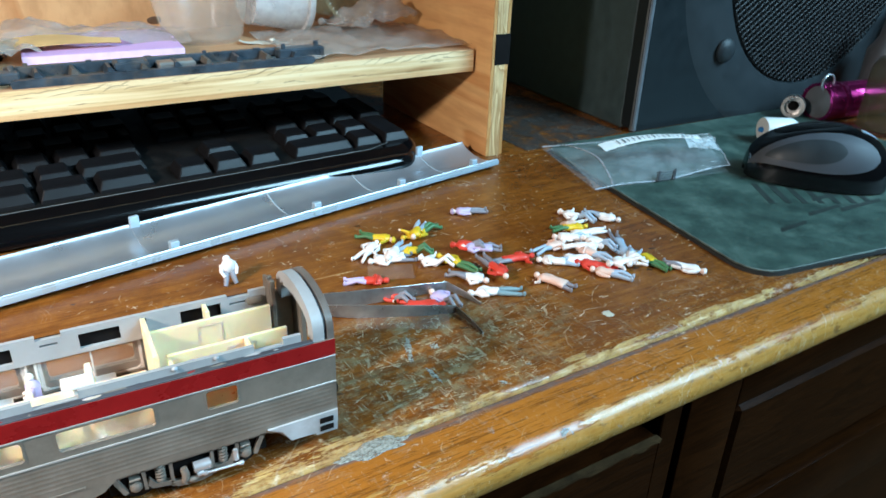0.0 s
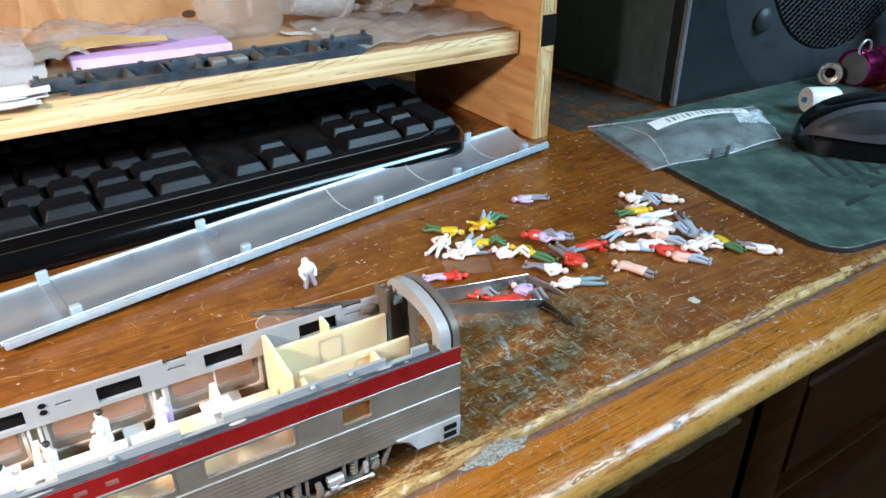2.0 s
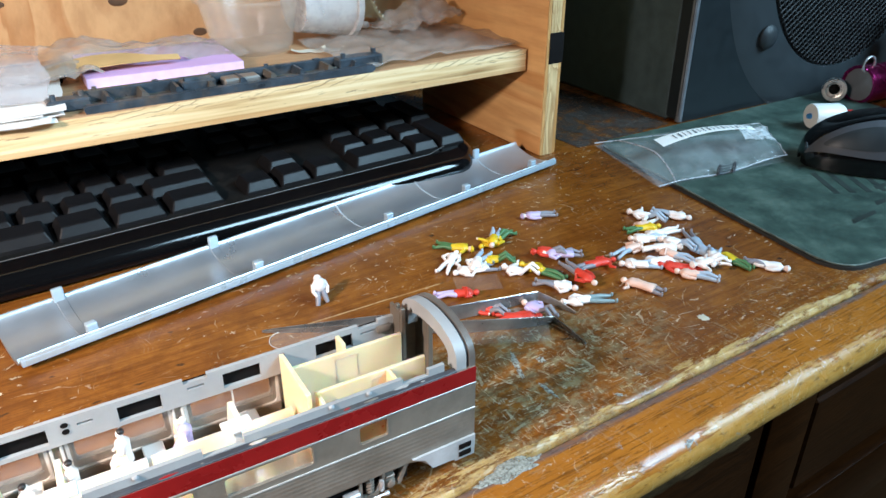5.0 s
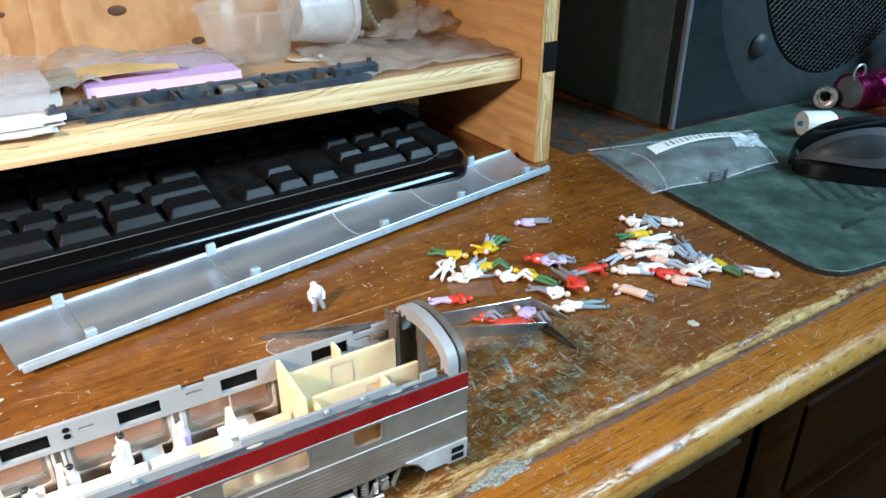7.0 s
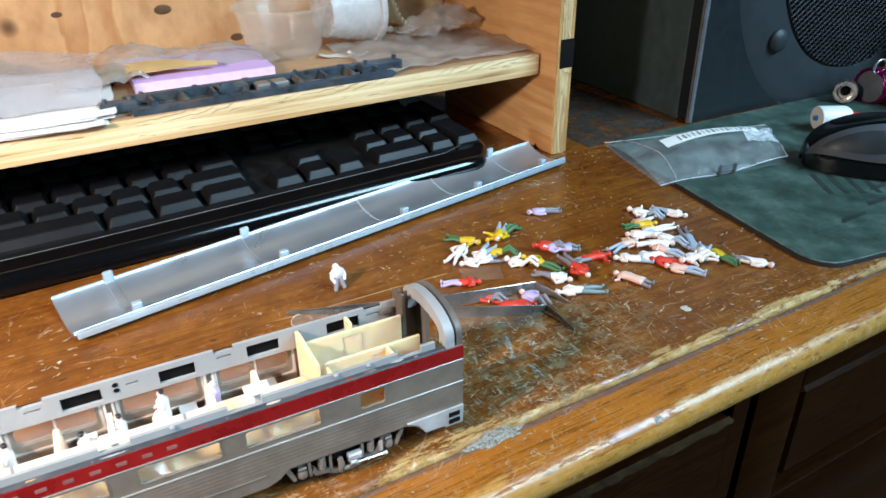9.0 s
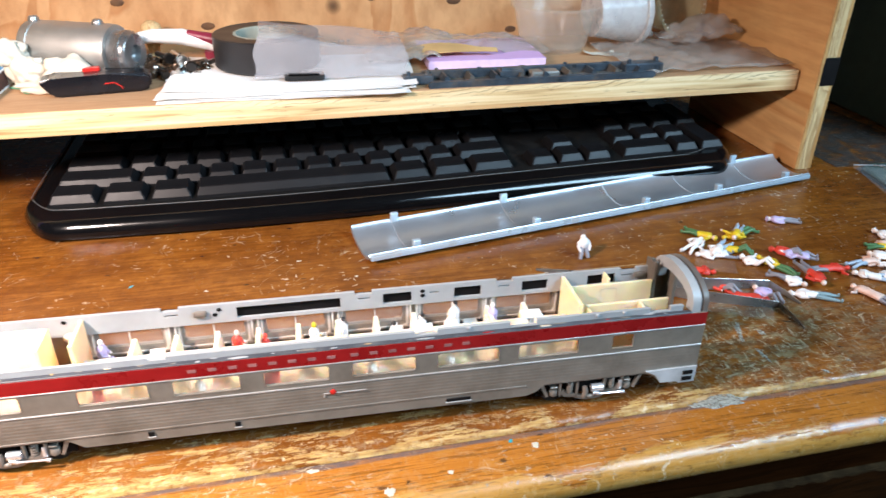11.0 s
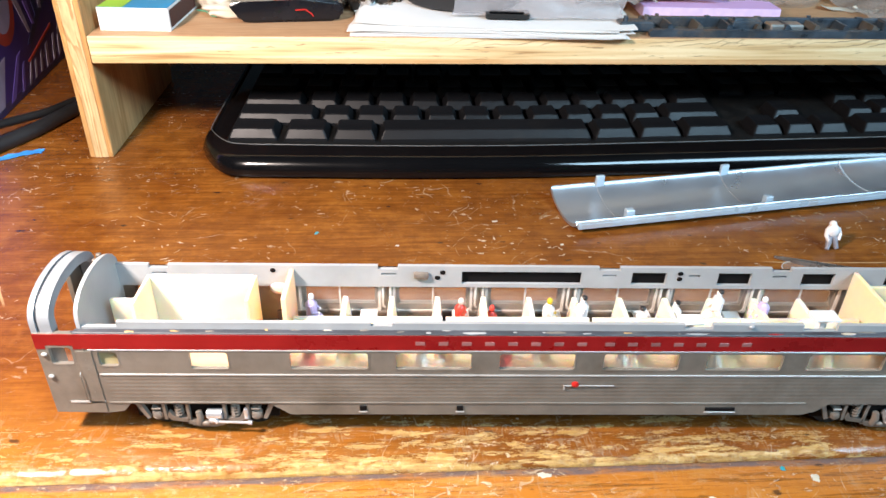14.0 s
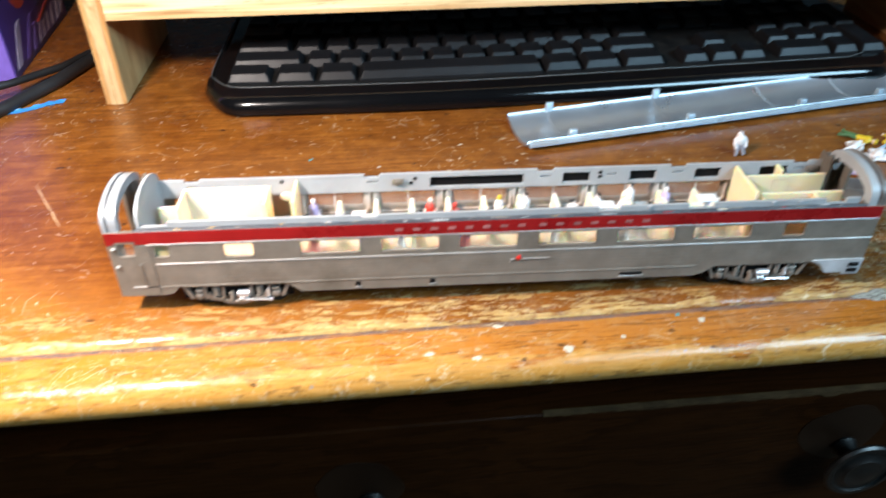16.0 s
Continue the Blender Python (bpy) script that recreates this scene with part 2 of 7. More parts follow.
    colour = blend(nt, times(step01(nt, calc(nt, "SUBTRACT", 1.0, scuff), 0.55, 0.63), times(busy, 0.28)), colour, (0.095, 0.027, 0.005))
    if not edge:
        # grey-green grime and dark rubbed-in dirt between the cuts
        grime = times(patch, ramp(nt, noisy(nt, nicks, 120, 8, 0.80), (0.48, 0.0), (0.58, 0.66)))
        colour = blend(nt, grime, colour, (0.245, 0.225, 0.130))
        colour = blend(nt, times(patch, ramp(nt, noisy(nt, coords(nt, (60, 150, 60), 0, (0, 0, 0), fine), 1.0, 7, 0.75), (0.49, 0.0), (0.55, 0.55))), colour, (0.065, 0.024, 0.007))
    else:
        # dirt packed in the joint behind the strip, grey paint rubbed over the nose, dark pits
        joint = times(step01(nt, calc(nt, "ADD", Y, times(sweep, 0.005)), -0.0030, -0.0014), ramp(nt, noisy(nt, coords(nt, (60, 200, 100), 0, (0, 0, 0), fine), 1.5, 6, 0.7), (0.36, 0.35), (0.55, 0.95)))
        colour = blend(nt, joint, colour, (0.120, 0.090, 0.088))
        nose = step01(nt, times(Y, -1.0), 0.006, 0.016)
        spots = step01(nt, noisy(nt, fine, 130, 6, 0.72), 0.635, 0.675)
        colour = blend(nt, times(spots, nose, 0.8), colour, (0.245, 0.215, 0.180))
        colour = blend(nt, ramp(nt, noisy(nt, coords(nt, (120, 900, 300), 0, (0, 0, 0), fine), 1.2, 4), (0.33, 0.55), (0.42, 0.0)), colour, (0.08, 0.034, 0.011))
        cracks = step01(nt, noisy(nt, coords(nt, (70, 210, 160), 14, (2, 0, 0), rough), 1.0, 6, 0.7), 0.68, 0.70)
        colour = blend(nt, times(cracks, 0.4), colour, (0.035, 0.018, 0.008))
        pits = flecks(nt, rough, 0, 0.016, 0.008, 0.10, 0.32, 41.0)
        colour = blend(nt, times(pits, nose, 0.95), colour, (0.012, 0.008, 0.006))
    pale = blend(nt, noisy(nt, raw, 70, 2), (0.48, 0.33, 0.16), (0.70, 0.62, 0.46))
    colour = blend(nt, times(cuts, 0.62), colour, (0.43, 0.39, 0.26))
    colour = blend(nt, times(chips, 0.7 if edge else 0.88), colour, pale)
    colour = blend(nt, times(hair, 0.6), colour, pale)
    # two long single scratches
    for x0, y0, x1, y1, half in ((0.255, 0.1048, 0.345, 0.1014, 0.00042), (-0.070, 0.1235, -0.045, 0.0815, 0.0005)):
        reach = math.hypot(x1 - x0, y1 - y0)
        ux, uy = (x1 - x0) / reach, (y1 - y0) / reach
        px, py = calc(nt, "SUBTRACT", X, x0), calc(nt, "SUBTRACT", Y, y0)
        along = calc(nt, "ADD", times(px, ux), times(py, uy))
        off = calc(nt, "ABSOLUTE", calc(nt, "ADD", calc(nt, "SUBTRACT", times(py, ux), times(px, uy)), calc(nt, "MULTIPLY_ADD", noisy(nt, raw, 60, 4, 0.6), 0.0016, -0.0008)))
        ends = times(step01(nt, along, 0.0, 0.006), step01(nt, calc(nt, "SUBTRACT", reach, along), 0.0, 0.006))
        stroke = times(step01(nt, calc(nt, "SUBTRACT", half, off), -0.0001, 0.0002), ends, ramp(nt, noisy(nt, raw, 170, 4, 0.6), (0.36, 0.35), (0.55, 0.9)))
        colour = blend(nt, stroke, colour, (0.46, 0.31, 0.15))
    dark = flecks(nt, rough, 10, 0.014, 0.006, 0.17, 0.12, 61.0)
    colour = blend(nt, times(dark, 0.75), colour, (0.022, 0.013, 0.010))
    put(nt, b.inputs["Base Color"], colour)
    marks = most(nt, rubbed, chips, times(cuts, 0.5))
    gloss = calc(nt, "ADD", ramp(nt, noisy(nt, raw, 34, 7, 0.65), (0.3, 0.12), (0.7, 0.30)), times(marks, 0.07 if edge else 0.20))
    put(nt, b.inputs["Roughness"], gloss)
    height = calc(nt, "SUBTRACT", times(noisy(nt, raw, 60, 8, 0.7), 0.7), times(marks, 0.55))
    height = calc(nt, "ADD", height, calc(nt, "ADD", times(pores, 0.14), times(noisy(nt, raw, 420, 4, 0.6), 0.10)))
    relief(nt, b, height, 0.6, 0.0008)
    return m


def plywood(name, light, deep, axis, knots=False, stretch=14.0, spec=0.25, rings_n=9.0, rough=0.6, ratio=9.0):
    """Pine ply: flowing figure along one axis, with optional knots."""
    m, nt, b = mat(name)
    sc = [stretch * ratio] * 3
    sc[axis] = stretch
    co = coords(nt, tuple(sc))
    fig = noisy(nt, co, 0.42, 4, 0.5, 1.6)
    rings = ramp(nt, calc(nt, "FRACT", calc(nt, "MULTIPLY", fig, rings_n)), (0.0, 0.0), (0.55, 0.35), (0.92, 1.0), (1.0, 0.1))
    fibre = noisy(nt, co, 5.0, 4, 0.6)
    col = blend(nt, calc(nt, "MULTIPLY", rings, 0.8), light, deep)
    col = blend(nt, ramp(nt, fibre, (0.35, 0.35), (0.6, 0.0)), col, tuple(c * 0.6 for c in deep))
    col = blend(nt, ramp(nt, noisy(nt, coords(nt), 22, 5), (0.4, 0.3), (0.65, 0.0)), col, tuple(c * 0.75 for c in deep))
    if knots:
        co2 = coords(nt, (1 / 0.075, 1 / 0.075, 1 / 0.075), 0, (0.4, 0.0, 0.33))
        v = nt.nodes.new("ShaderNodeTexVoronoi")
        v.inputs["Scale"].default_value = 1.0
        nt.links.new(co2, v.inputs["Vector"])
        col = blend(nt, ramp(nt, v.outputs["Distance"], (0.05, 0.95), (0.10, 0.0)), col, (0.05, 0.022, 0.010))
    put(nt, b.inputs["Base Color"], col)
    b.inputs["Roughness"].default_value = rough
    b.inputs["Specular IOR Level"].default_value = spec
    relief(nt, b, fibre, 0.25, 0.0006)
    return m


def ply_edge(name):
    """Raw saw-cut edge of ply: pale veneers with darker end-grain streaks."""
    m, nt, b = mat(name)
    co = coords(nt, (14, 60, 330))
    layers = noisy(nt, co, 0.9, 3, 0.5, 0.3)
    streak = noisy(nt, coords(nt, (55, 200, 700)), 1.0, 5, 0.65)
    col = ramp(nt, layers, (0.30, (0.34, 0.19, 0.07)), (0.42, (0.64, 0.45, 0.22)), (0.62, (0.80, 0.64, 0.38)))
    col = blend(nt, ramp(nt, streak, (0.59, 0.0), (0.66, 0.75)), col, (0.13, 0.06, 0.025))
    sepz = nt.nodes.new("ShaderNodeSeparateXYZ")
    nt.links.new(coords(nt), sepz.inputs[0])
    low_ply = step01(nt, calc(nt, "MULTIPLY", sepz.outputs["Z"], -1.0), -0.0538, -0.0530)
    col = blend(nt, calc(nt, "MULTIPLY", low_ply, 0.65), col, (0.50, 0.27, 0.10))
    sep = nt.nodes.new("ShaderNodeSeparateXYZ")
    nt.links.new(coords(nt), sep.inputs[0])
    slant = calc(nt, "ADD", calc(nt, "MULTIPLY", sep.outputs["X"], 62.0), calc(nt, "MULTIPLY", sep.outputs["Z"], -330.0))
    slant = calc(nt, "FRACT", calc(nt, "ADD", slant, calc(nt, "MULTIPLY", noisy(nt, coords(nt), 30, 3), 5.0)))
    arcs = calc(nt, "MULTIPLY", ramp(nt, slant, (0.0, 0.6), (0.10, 0.6), (0.26, 0.0)), step01(nt, sep.outputs["Z"], 0.0592, 0.0612))
    arcs = calc(nt, "MULTIPLY", arcs, ramp(nt, noisy(nt, coords(nt), 22, 4), (0.42, 0.0), (0.55, 1.0)))
    col = blend(nt, calc(nt, "MULTIPLY", arcs, step01(nt, sep.outputs["X"], 0.12, 0.22)), col, (0.14, 0.065, 0.022))
    put(nt, b.inputs["Base Color"], col)
    b.inputs["Roughness"].default_value = 0.7
    relief(nt, b, streak, 0.4, 0.0006)
    return m


def speckled(name, a, b2, c, scale, rough):
    """Plain wall coat with soft mottling."""
    m, nt, b = mat(name)
    co = coords(nt)
    n = noisy(nt, co, scale, 7, 0.65)
    col = ramp(nt, n, (0.3, a), (0.52, b2), (0.72, c))
    put(nt, b.inputs["Base Color"], col)
    b.inputs["Roughness"].default_value = rough
    relief(nt, b, noisy(nt, co, scale * 8, 4), 0.3, 0.0006)
    return m


M = {}
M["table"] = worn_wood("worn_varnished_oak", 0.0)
M["edge"] = worn_wood("worn_edge_oak", 1.0)
M["ply_x"] = plywood("pine_ply_board", (0.55, 0.34, 0.19), (0.44, 0.235, 0.115), 0)
M["ply_z"] = plywood("pine_ply_side", (0.76, 0.45, 0.19), (0.60, 0.26, 0.080), 1, False, 4.0, 0.25, 5.0)
M["ply_left"] = plywood("pine_ply_streaked", (0.66, 0.42, 0.19), (0.40, 0.21, 0.075), 2, False, 7.0, 0.25, 5.0)
M["ply_back"] = plywood("pine_ply_back", (0.60, 0.335, 0.155), (0.42, 0.175, 0.062), 2, True, 13.0, 0.25, 5.0, ratio=1.9)
M["ply_edge"] = ply_edge("ply_saw_cut_edge")
M["ply_edge_up"] = plywood("pine_end_grain", (0.74, 0.56, 0.30), (0.36, 0.19, 0.07), 2, False, 16.0)
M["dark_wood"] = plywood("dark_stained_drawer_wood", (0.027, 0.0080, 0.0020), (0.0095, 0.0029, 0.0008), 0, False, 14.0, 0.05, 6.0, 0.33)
M["dark_stain"] = paint("dark_knob_mark", (0.011, 0.0045, 0.002), 0.42, 0, 0.3, 400, 0.05, spec=0.22)
M["bare_edge"] = paint("bare_worn_wood", (0.050, 0.028, 0.012), 0.75, 0, 0.5, 900, 0.3, (0.018, 0.008, 0.003), 1.0, spec=0.1)
M["black_gloss"] = paint("black_gloss_plastic", (0.003, 0.003, 0.0035), 0.11, 0, 0.3, 60, 0.0, (0.03, 0.026, 0.022), 0.06)
M["key"] = paint("black_keycap_plastic", (0.008, 0.008, 0.009), 0.42, 0, 0.10, 200, 0.0, (0.042, 0.034, 0.027), 0.5, spec=0.165)
M["key_well"] = paint("dusty_black_plastic", (0.004, 0.004, 0.004), 0.6, 0, 0.3, 900, 0.2, (0.05, 0.04, 0.032), 0.25, spec=0.25)
M["line_grey"] = paint("grey_trim_line", (0.10, 0.098, 0.095), 0.45)
M["silver"] = paint("silver_painted_plastic", (0.44, 0.48, 0.53), 0.34, 0.75, 0.05, 400, 0.03, (0.50, 0.49, 0.47), 0.35)
M["rim_silver"] = paint("pale_silver_rim", (0.40, 0.50, 0.58), 0.32, 0.25, 0.06, 500, 0.05, (0.40, 0.41, 0.42), 0.5)
M["rim_worn"] = paint("worn_grey_rim", (0.40, 0.43, 0.46), 0.45, 0.2, 0.2, 700, 0.1)
M["letter"] = paint("dull_silver_lettering", (0.37, 0.16, 0.155), 0.40, 0.3, 0.25, 900, 0.05)
M["body"] = paint("weathered_stainless_grey_paint", (0.225, 0.200, 0.168), 0.38, 0.3, 0.16, 800, 0.10, (0.075, 0.062, 0.045), 0.5)
M["body_light"] = paint("bare_light_grey_casting", (0.48, 0.50, 0.52), 0.45, 0.2, 0.2, 800, 0.15, (0.2, 0.19, 0.17), 0.5)
M["line"] = paint("silver_line_paint", (0.46, 0.45, 0.43), 0.35, 0.3, 0.15, 900, 0.05, (0.25, 0.2, 0.18), 0.35)
M["red"] = paint("scarlet_letterboard_paint", (0.25, 0.009, 0.010), 0.30, 0, 0.2, 600, 0.06, (0.16, 0.006, 0.007), 0.5)
M["grey"] = paint("light_grey_styrene", (0.345, 0.355, 0.36), 0.42, 0, 0.10, 700, 0.10, (0.30, 0.30, 0.30), 0.35)
M["ledge"] = paint("dark_glue_ledge", (0.045, 0.048, 0.058), 0.5, 0, 0.4, 500, 0.25, (0.30, 0.29, 0.26), 0.25)
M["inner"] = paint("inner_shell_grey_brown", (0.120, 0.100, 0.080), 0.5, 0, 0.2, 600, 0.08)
M["black"] = paint("matt_black", (0.006, 0.005, 0.005), 0.7, 0, 0.3, 700, 0.1, spec=0.12)
M["cream"] = paint("cream_styrene", (0.92, 0.67, 0.43), 0.5, 0, 0.07, 500, 0.05, soft=0.6)
M["cream_light"] = paint("pale_cream_styrene", (0.93, 0.76, 0.57), 0.5, 0, 0.06, 500, 0.05, soft=0.6)
M["floor_tan"] = paint("tan_cabin_floor", (0.72, 0.55, 0.37), 0.55, 0, 0.15, 500, 0.05)
M["truck"] = paint("weathered_brown_grey_casting", (0.21, 0.178, 0.148), 0.42, 0.25, 0.3, 900, 0.3, (0.085, 0.066, 0.050), 0.7)
M["wheel"] = paint("blackened_wheel_metal", (0.022, 0.020, 0.018), 0.45, 0.5, 0.3, 900, 0.2)
M["chrome"] = paint("bright_chrome", (0.74, 0.75, 0.77), 0.24, 0.7, 0.1, 700, 0.03)
M["steel"] = paint("brushed_steel", (0.62, 0.60, 0.57), 0.30, 1.0, 0.2, 700, 0.10, (0.30, 0.26, 0.22), 0.4)
M["hoop"] = paint("weathered_grey_end_casting", (0.27, 0.285, 0.30), 0.42, 0.1, 0.2, 700, 0.15, (0.12, 0.115, 0.11), 0.75)
M["hoop_brown"] = paint("brown_weathered_casting", (0.150, 0.130, 0.115), 0.45, 0.1, 0.25, 700, 0.15, (0.06, 0.05, 0.045), 0.7)
M["tweezer_steel"] = paint("dull_tweezer_steel", (0.36, 0.36, 0.36), 0.30, 0.75, 0.25, 500, 0.12, (0.12, 0.10, 0.09), 0.6)
M["knob_metal"] = paint("dark_knob_metal", (0.045, 0.042, 0.040), 0.38, 0.9, 0.2)
M["case"] = paint("black_case_plastic", (0.005, 0.006, 0.009), 0.24, 0, 0.2, 500, 0.03)
M["bronze"] = paint("dark_browned_metal", (0.13, 0.095, 0.070), 0.26, 0.85, 0.35, 700, 0.1, (0.02, 0.016, 0.012), 0.8)
M["alu"] = paint("dull_aluminium", (0.42, 0.405, 0.38), 0.46, 0.8, 0.1, 500, 0.06, (0.30, 0.29, 0.27), 0.3)
M["glass"] = clear("window_acetate", (0.75, 0.72, 0.66), 0.05, 0.07)
def frosted_pane(name, colour, rough):
    """Cloudy moulded glazing that blurs what lies behind it."""
    m, nt, b = mat(name)
    co = coords(nt)
    put(nt, b.inputs["Base Color"], ramp(nt, noisy(nt, co, 160, 4), (0.3, tuple(c * 0.9 for c in colour)), (0.7, colour)))
    b.inputs["Transmission Weight"].default_value = 0.95
    b.inputs["IOR"].default_value = 1.16
    put(nt, b.inputs["Roughness"], ramp(nt, noisy(nt, co, 240, 4), (0.3, rough), (0.7, rough + 0.12)))
    return m


M["pane"] = frosted_pane("cloudy_window_plastic", (1.0, 0.95, 0.86), 0.32)
# amber tint: warm light coming through the pane put into its colour
M["amber_pane"] = frosted_pane("amber_lit_window", (1.0, 0.66, 0.34), 0.25)
# olive tint likewise carries how this frosted pane is lit
M["olive_pane"] = clear("olive_lit_glazing", (0.42, 0.36, 0.19), 0.14, 0.72)
# clear sheet tinted pinkish for the haze of the desk in it
M["glaze"] = clear("desk_haze_acetate", (0.62, 0.52, 0.48), 0.06, 0.05)
M["film"] = clear("clear_poly_bag", (0.56, 0.62, 0.64), 0.05, 0.09, 0.85, 0.5, 1.3)
M["milky"] = clear("milky_poly_sheet", (0.58, 0.59, 0.64), 0.22, 0.42)
M["frosted"] = clear("frosted_pouch_film", (0.42, 0.41, 0.43), 0.20, 0.36, 0.7, 0.08, 0.04)
M["clear_rim"] = clear("clear_moulded_rim", (0.86, 0.82, 0.76), 0.15, 0.55)
M["haze"] = clear("crumpled_hazy_bag", (0.50, 0.43, 0.38), 0.12, 0.34, 1.0, 0.35, 0.7)
M["cup"] = clear("frosted_plastic_cup", (0.68, 0.58, 0.48), 0.12, 0.20)
M["cup_white"] = clear("white_plastic_cup", (0.74, 0.74, 0.74), 0.22, 0.42)
M["cup_yellow"] = clear("yellowed_clear_cup", (0.58, 0.50, 0.30), 0.10, 0.34, 0.8)
M["paper"] = paint("white_paper", (0.80, 0.79, 0.77), 0.75, 0, 0.03, 300, 0.05)
M["kraft"] = paint("brown_card", (0.50, 0.32, 0.13), 0.8, 0, 0.15, 500, 0.15)
M["lilac"] = paint("lilac_note_paper", (0.60, 0.38, 0.66), 0.7, 0, 0.05, 400, 0.05)
M["lilac_side"] = paint("lilac_note_block_side", (0.70, 0.52, 0.76), 0.8, 0, 0.08, 2000, 0.2)
M["chassis"] = paint("weathered_blue_grey_casting", (0.050, 0.070, 0.092), 0.34, 0.3, 0.4, 1100, 0.35, (0.16, 0.125, 0.09), 0.8)
M["chassis_dirt"] = paint("dusty_casting_floor", (0.085, 0.076, 0.064), 0.75, 0.0, 0.4, 900, 0.35, (0.045, 0.055, 0.068), 0.8)
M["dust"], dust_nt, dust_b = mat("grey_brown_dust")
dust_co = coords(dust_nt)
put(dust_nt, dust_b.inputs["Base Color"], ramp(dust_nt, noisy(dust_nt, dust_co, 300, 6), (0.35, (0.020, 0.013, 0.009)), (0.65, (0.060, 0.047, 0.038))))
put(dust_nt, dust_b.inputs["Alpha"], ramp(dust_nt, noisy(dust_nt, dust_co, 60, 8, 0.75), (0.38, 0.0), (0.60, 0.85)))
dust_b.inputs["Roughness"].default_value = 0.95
M["rubber"] = paint("black_vinyl_tape", (0.016, 0.016, 0.018), 0.42, 0, 0.2, 500, 0.05)
M["core"] = paint("grey_card_core", (0.34, 0.36, 0.30), 0.7, 0, 0.2, 300, 0.1)
M["tissue"] = paint("crumpled_tissue", (0.62, 0.56, 0.46), 0.85, 0, 0.06, 400, 0.3)
M["white"] = paint("white_plastic", (0.78, 0.77, 0.75), 0.35, 0, 0.04, 500, 0.03)
M["maroon"] = paint("maroon_rubber", (0.22, 0.018, 0.040), 0.4, 0, 0.15)
M["blue"] = paint("matchbox_blue_print", (0.028, 0.23, 0.44), 0.45, 0, 0.12)
M["lime"] = paint("lime_print", (0.28, 0.50, 0.05), 0.45, 0, 0.12)
M["brown"] = paint("striker_brown", (0.075, 0.030, 0.024), 0.85, 0, 0.2, 2500, 0.3)
M["green"] = paint("soft_green_plastic", (0.13, 0.36, 0.22), 0.4)
M["red_plastic"] = paint("bright_red_plastic", (0.50, 0.020, 0.015), 0.35)
M["cable"] = paint("black_cable_rubber", (0.012, 0.012, 0.013), 0.5, 0, 0.2, 500, 0.1)
M["blue_tie"] = paint("blue_plastic_tie", (0.045, 0.24, 0.58), 0.4)
M["teal_paint"] = paint("teal_paint_spot", (0.02, 0.26, 0.30), 0.4)
M["crust"], crust_nt, crust_b = mat("grey_primer_crust")
crust_co = coords(crust_nt)
put(crust_nt, crust_b.inputs["Base Color"], ramp(crust_nt, noisy(crust_nt, crust_co, 900, 4), (0.35, (0.20, 0.20, 0.17)), (0.65, (0.42, 0.44, 0.40))))
put(crust_nt, crust_b.inputs["Alpha"], ramp(crust_nt, noisy(crust_nt, coords(crust_nt, (1, 1.8, 1)), 300, 7, 0.75), (0.36, 0.0), (0.52, 0.85)))
crust_b.inputs["Roughness"].default_value = 0.6
M["pale_paint"] = paint("pale_paint_drop", (0.50, 0.47, 0.37), 0.5, 0, 0.1, 500, 0.2)
M["speaker_side"] = paint("speaker_black_vinyl", (0.040, 0.062, 0.068), 0.45, 0, 0.2, 900, 0.15)
M["speaker_front"] = paint("speaker_charcoal_plastic", (0.012, 0.0165, 0.019), 0.40, 0, 0.1, 900, 0.0, spec=0.22)
M["speaker_ring"] = paint("speaker_grey_bezel", (0.026, 0.032, 0.036), 0.45, 0, 0.1, 900, 0.0, spec=0.3)
M["speaker_trim"] = paint("speaker_silver_edge", (0.16, 0.17, 0.185), 0.35, 0.3)
M["mesh_metal"] = paint("grille_black_metal", (0.022, 0.022, 0.023), 0.45, 0.5)
M["mouse_grey"] = paint("mouse_grey_rubber", (0.052, 0.058, 0.070), 0.6, 0, 0.08, 900, 0.04)
M["magenta"] = paint("anodised_magenta", (0.42, 0.025, 0.16), 0.22, 0.85, 0.12)
M["orange"] = paint("orange_plastic", (0.55, 0.10, 0.02), 0.4)
M["amber"] = clear("amber_bottle", (0.11, 0.09, 0.045), 0.15, 0.7)
M["grey_plastic"] = paint("grey_bottle_plastic", (0.16, 0.17, 0.18), 0.4)
M["pad"], pad_nt, pad_b = mat("green_mouse_pad_cloth")
pad_co = coords(pad_nt)
pad_col = ramp(pad_nt, noisy(pad_nt, pad_co, 48, 7, 0.68), (0.36, (0.018, 0.036, 0.029)), (0.50, (0.038, 0.070, 0.056)), (0.66, (0.090, 0.135, 0.110)))
pad_col = blend(pad_nt, ramp(pad_nt, noisy(pad_nt, coords(pad_nt, (60, 190, 60), 25), 1.0, 7, 0.75), (0.56, 0.0), (0.66, 0.55)), pad_col, (0.014, 0.026, 0.022))
put(pad_nt, pad_b.inputs["Base Color"], blend(pad_nt, ramp(pad_nt, noisy(pad_nt, pad_co, 420, 4, 0.7), (0.60, 0.0), (0.70, 0.5)), pad_col, (0.16, 0.20, 0.175)))
pad_b.inputs["Roughness"].default_value = 0.55
relief(pad_nt, pad_b, noisy(pad_nt, pad_co, 1800, 4), 0.3, 0.0006)
M["pad_edge"] = paint("frayed_pale_mat_edge", (0.10, 0.13, 0.115), 0.7, 0, 0.5, 1500, 0.3, (0.02, 0.03, 0.026), 1.0)
M["pad_print"] = paint("faded_dark_print", (0.020, 0.030, 0.026), 0.6, 0, 0.3, 900, 0.15)
M["pad_rim"] = paint("mouse_pad_rim_dark", (0.016, 0.018, 0.017), 0.7, 0, 0.2)
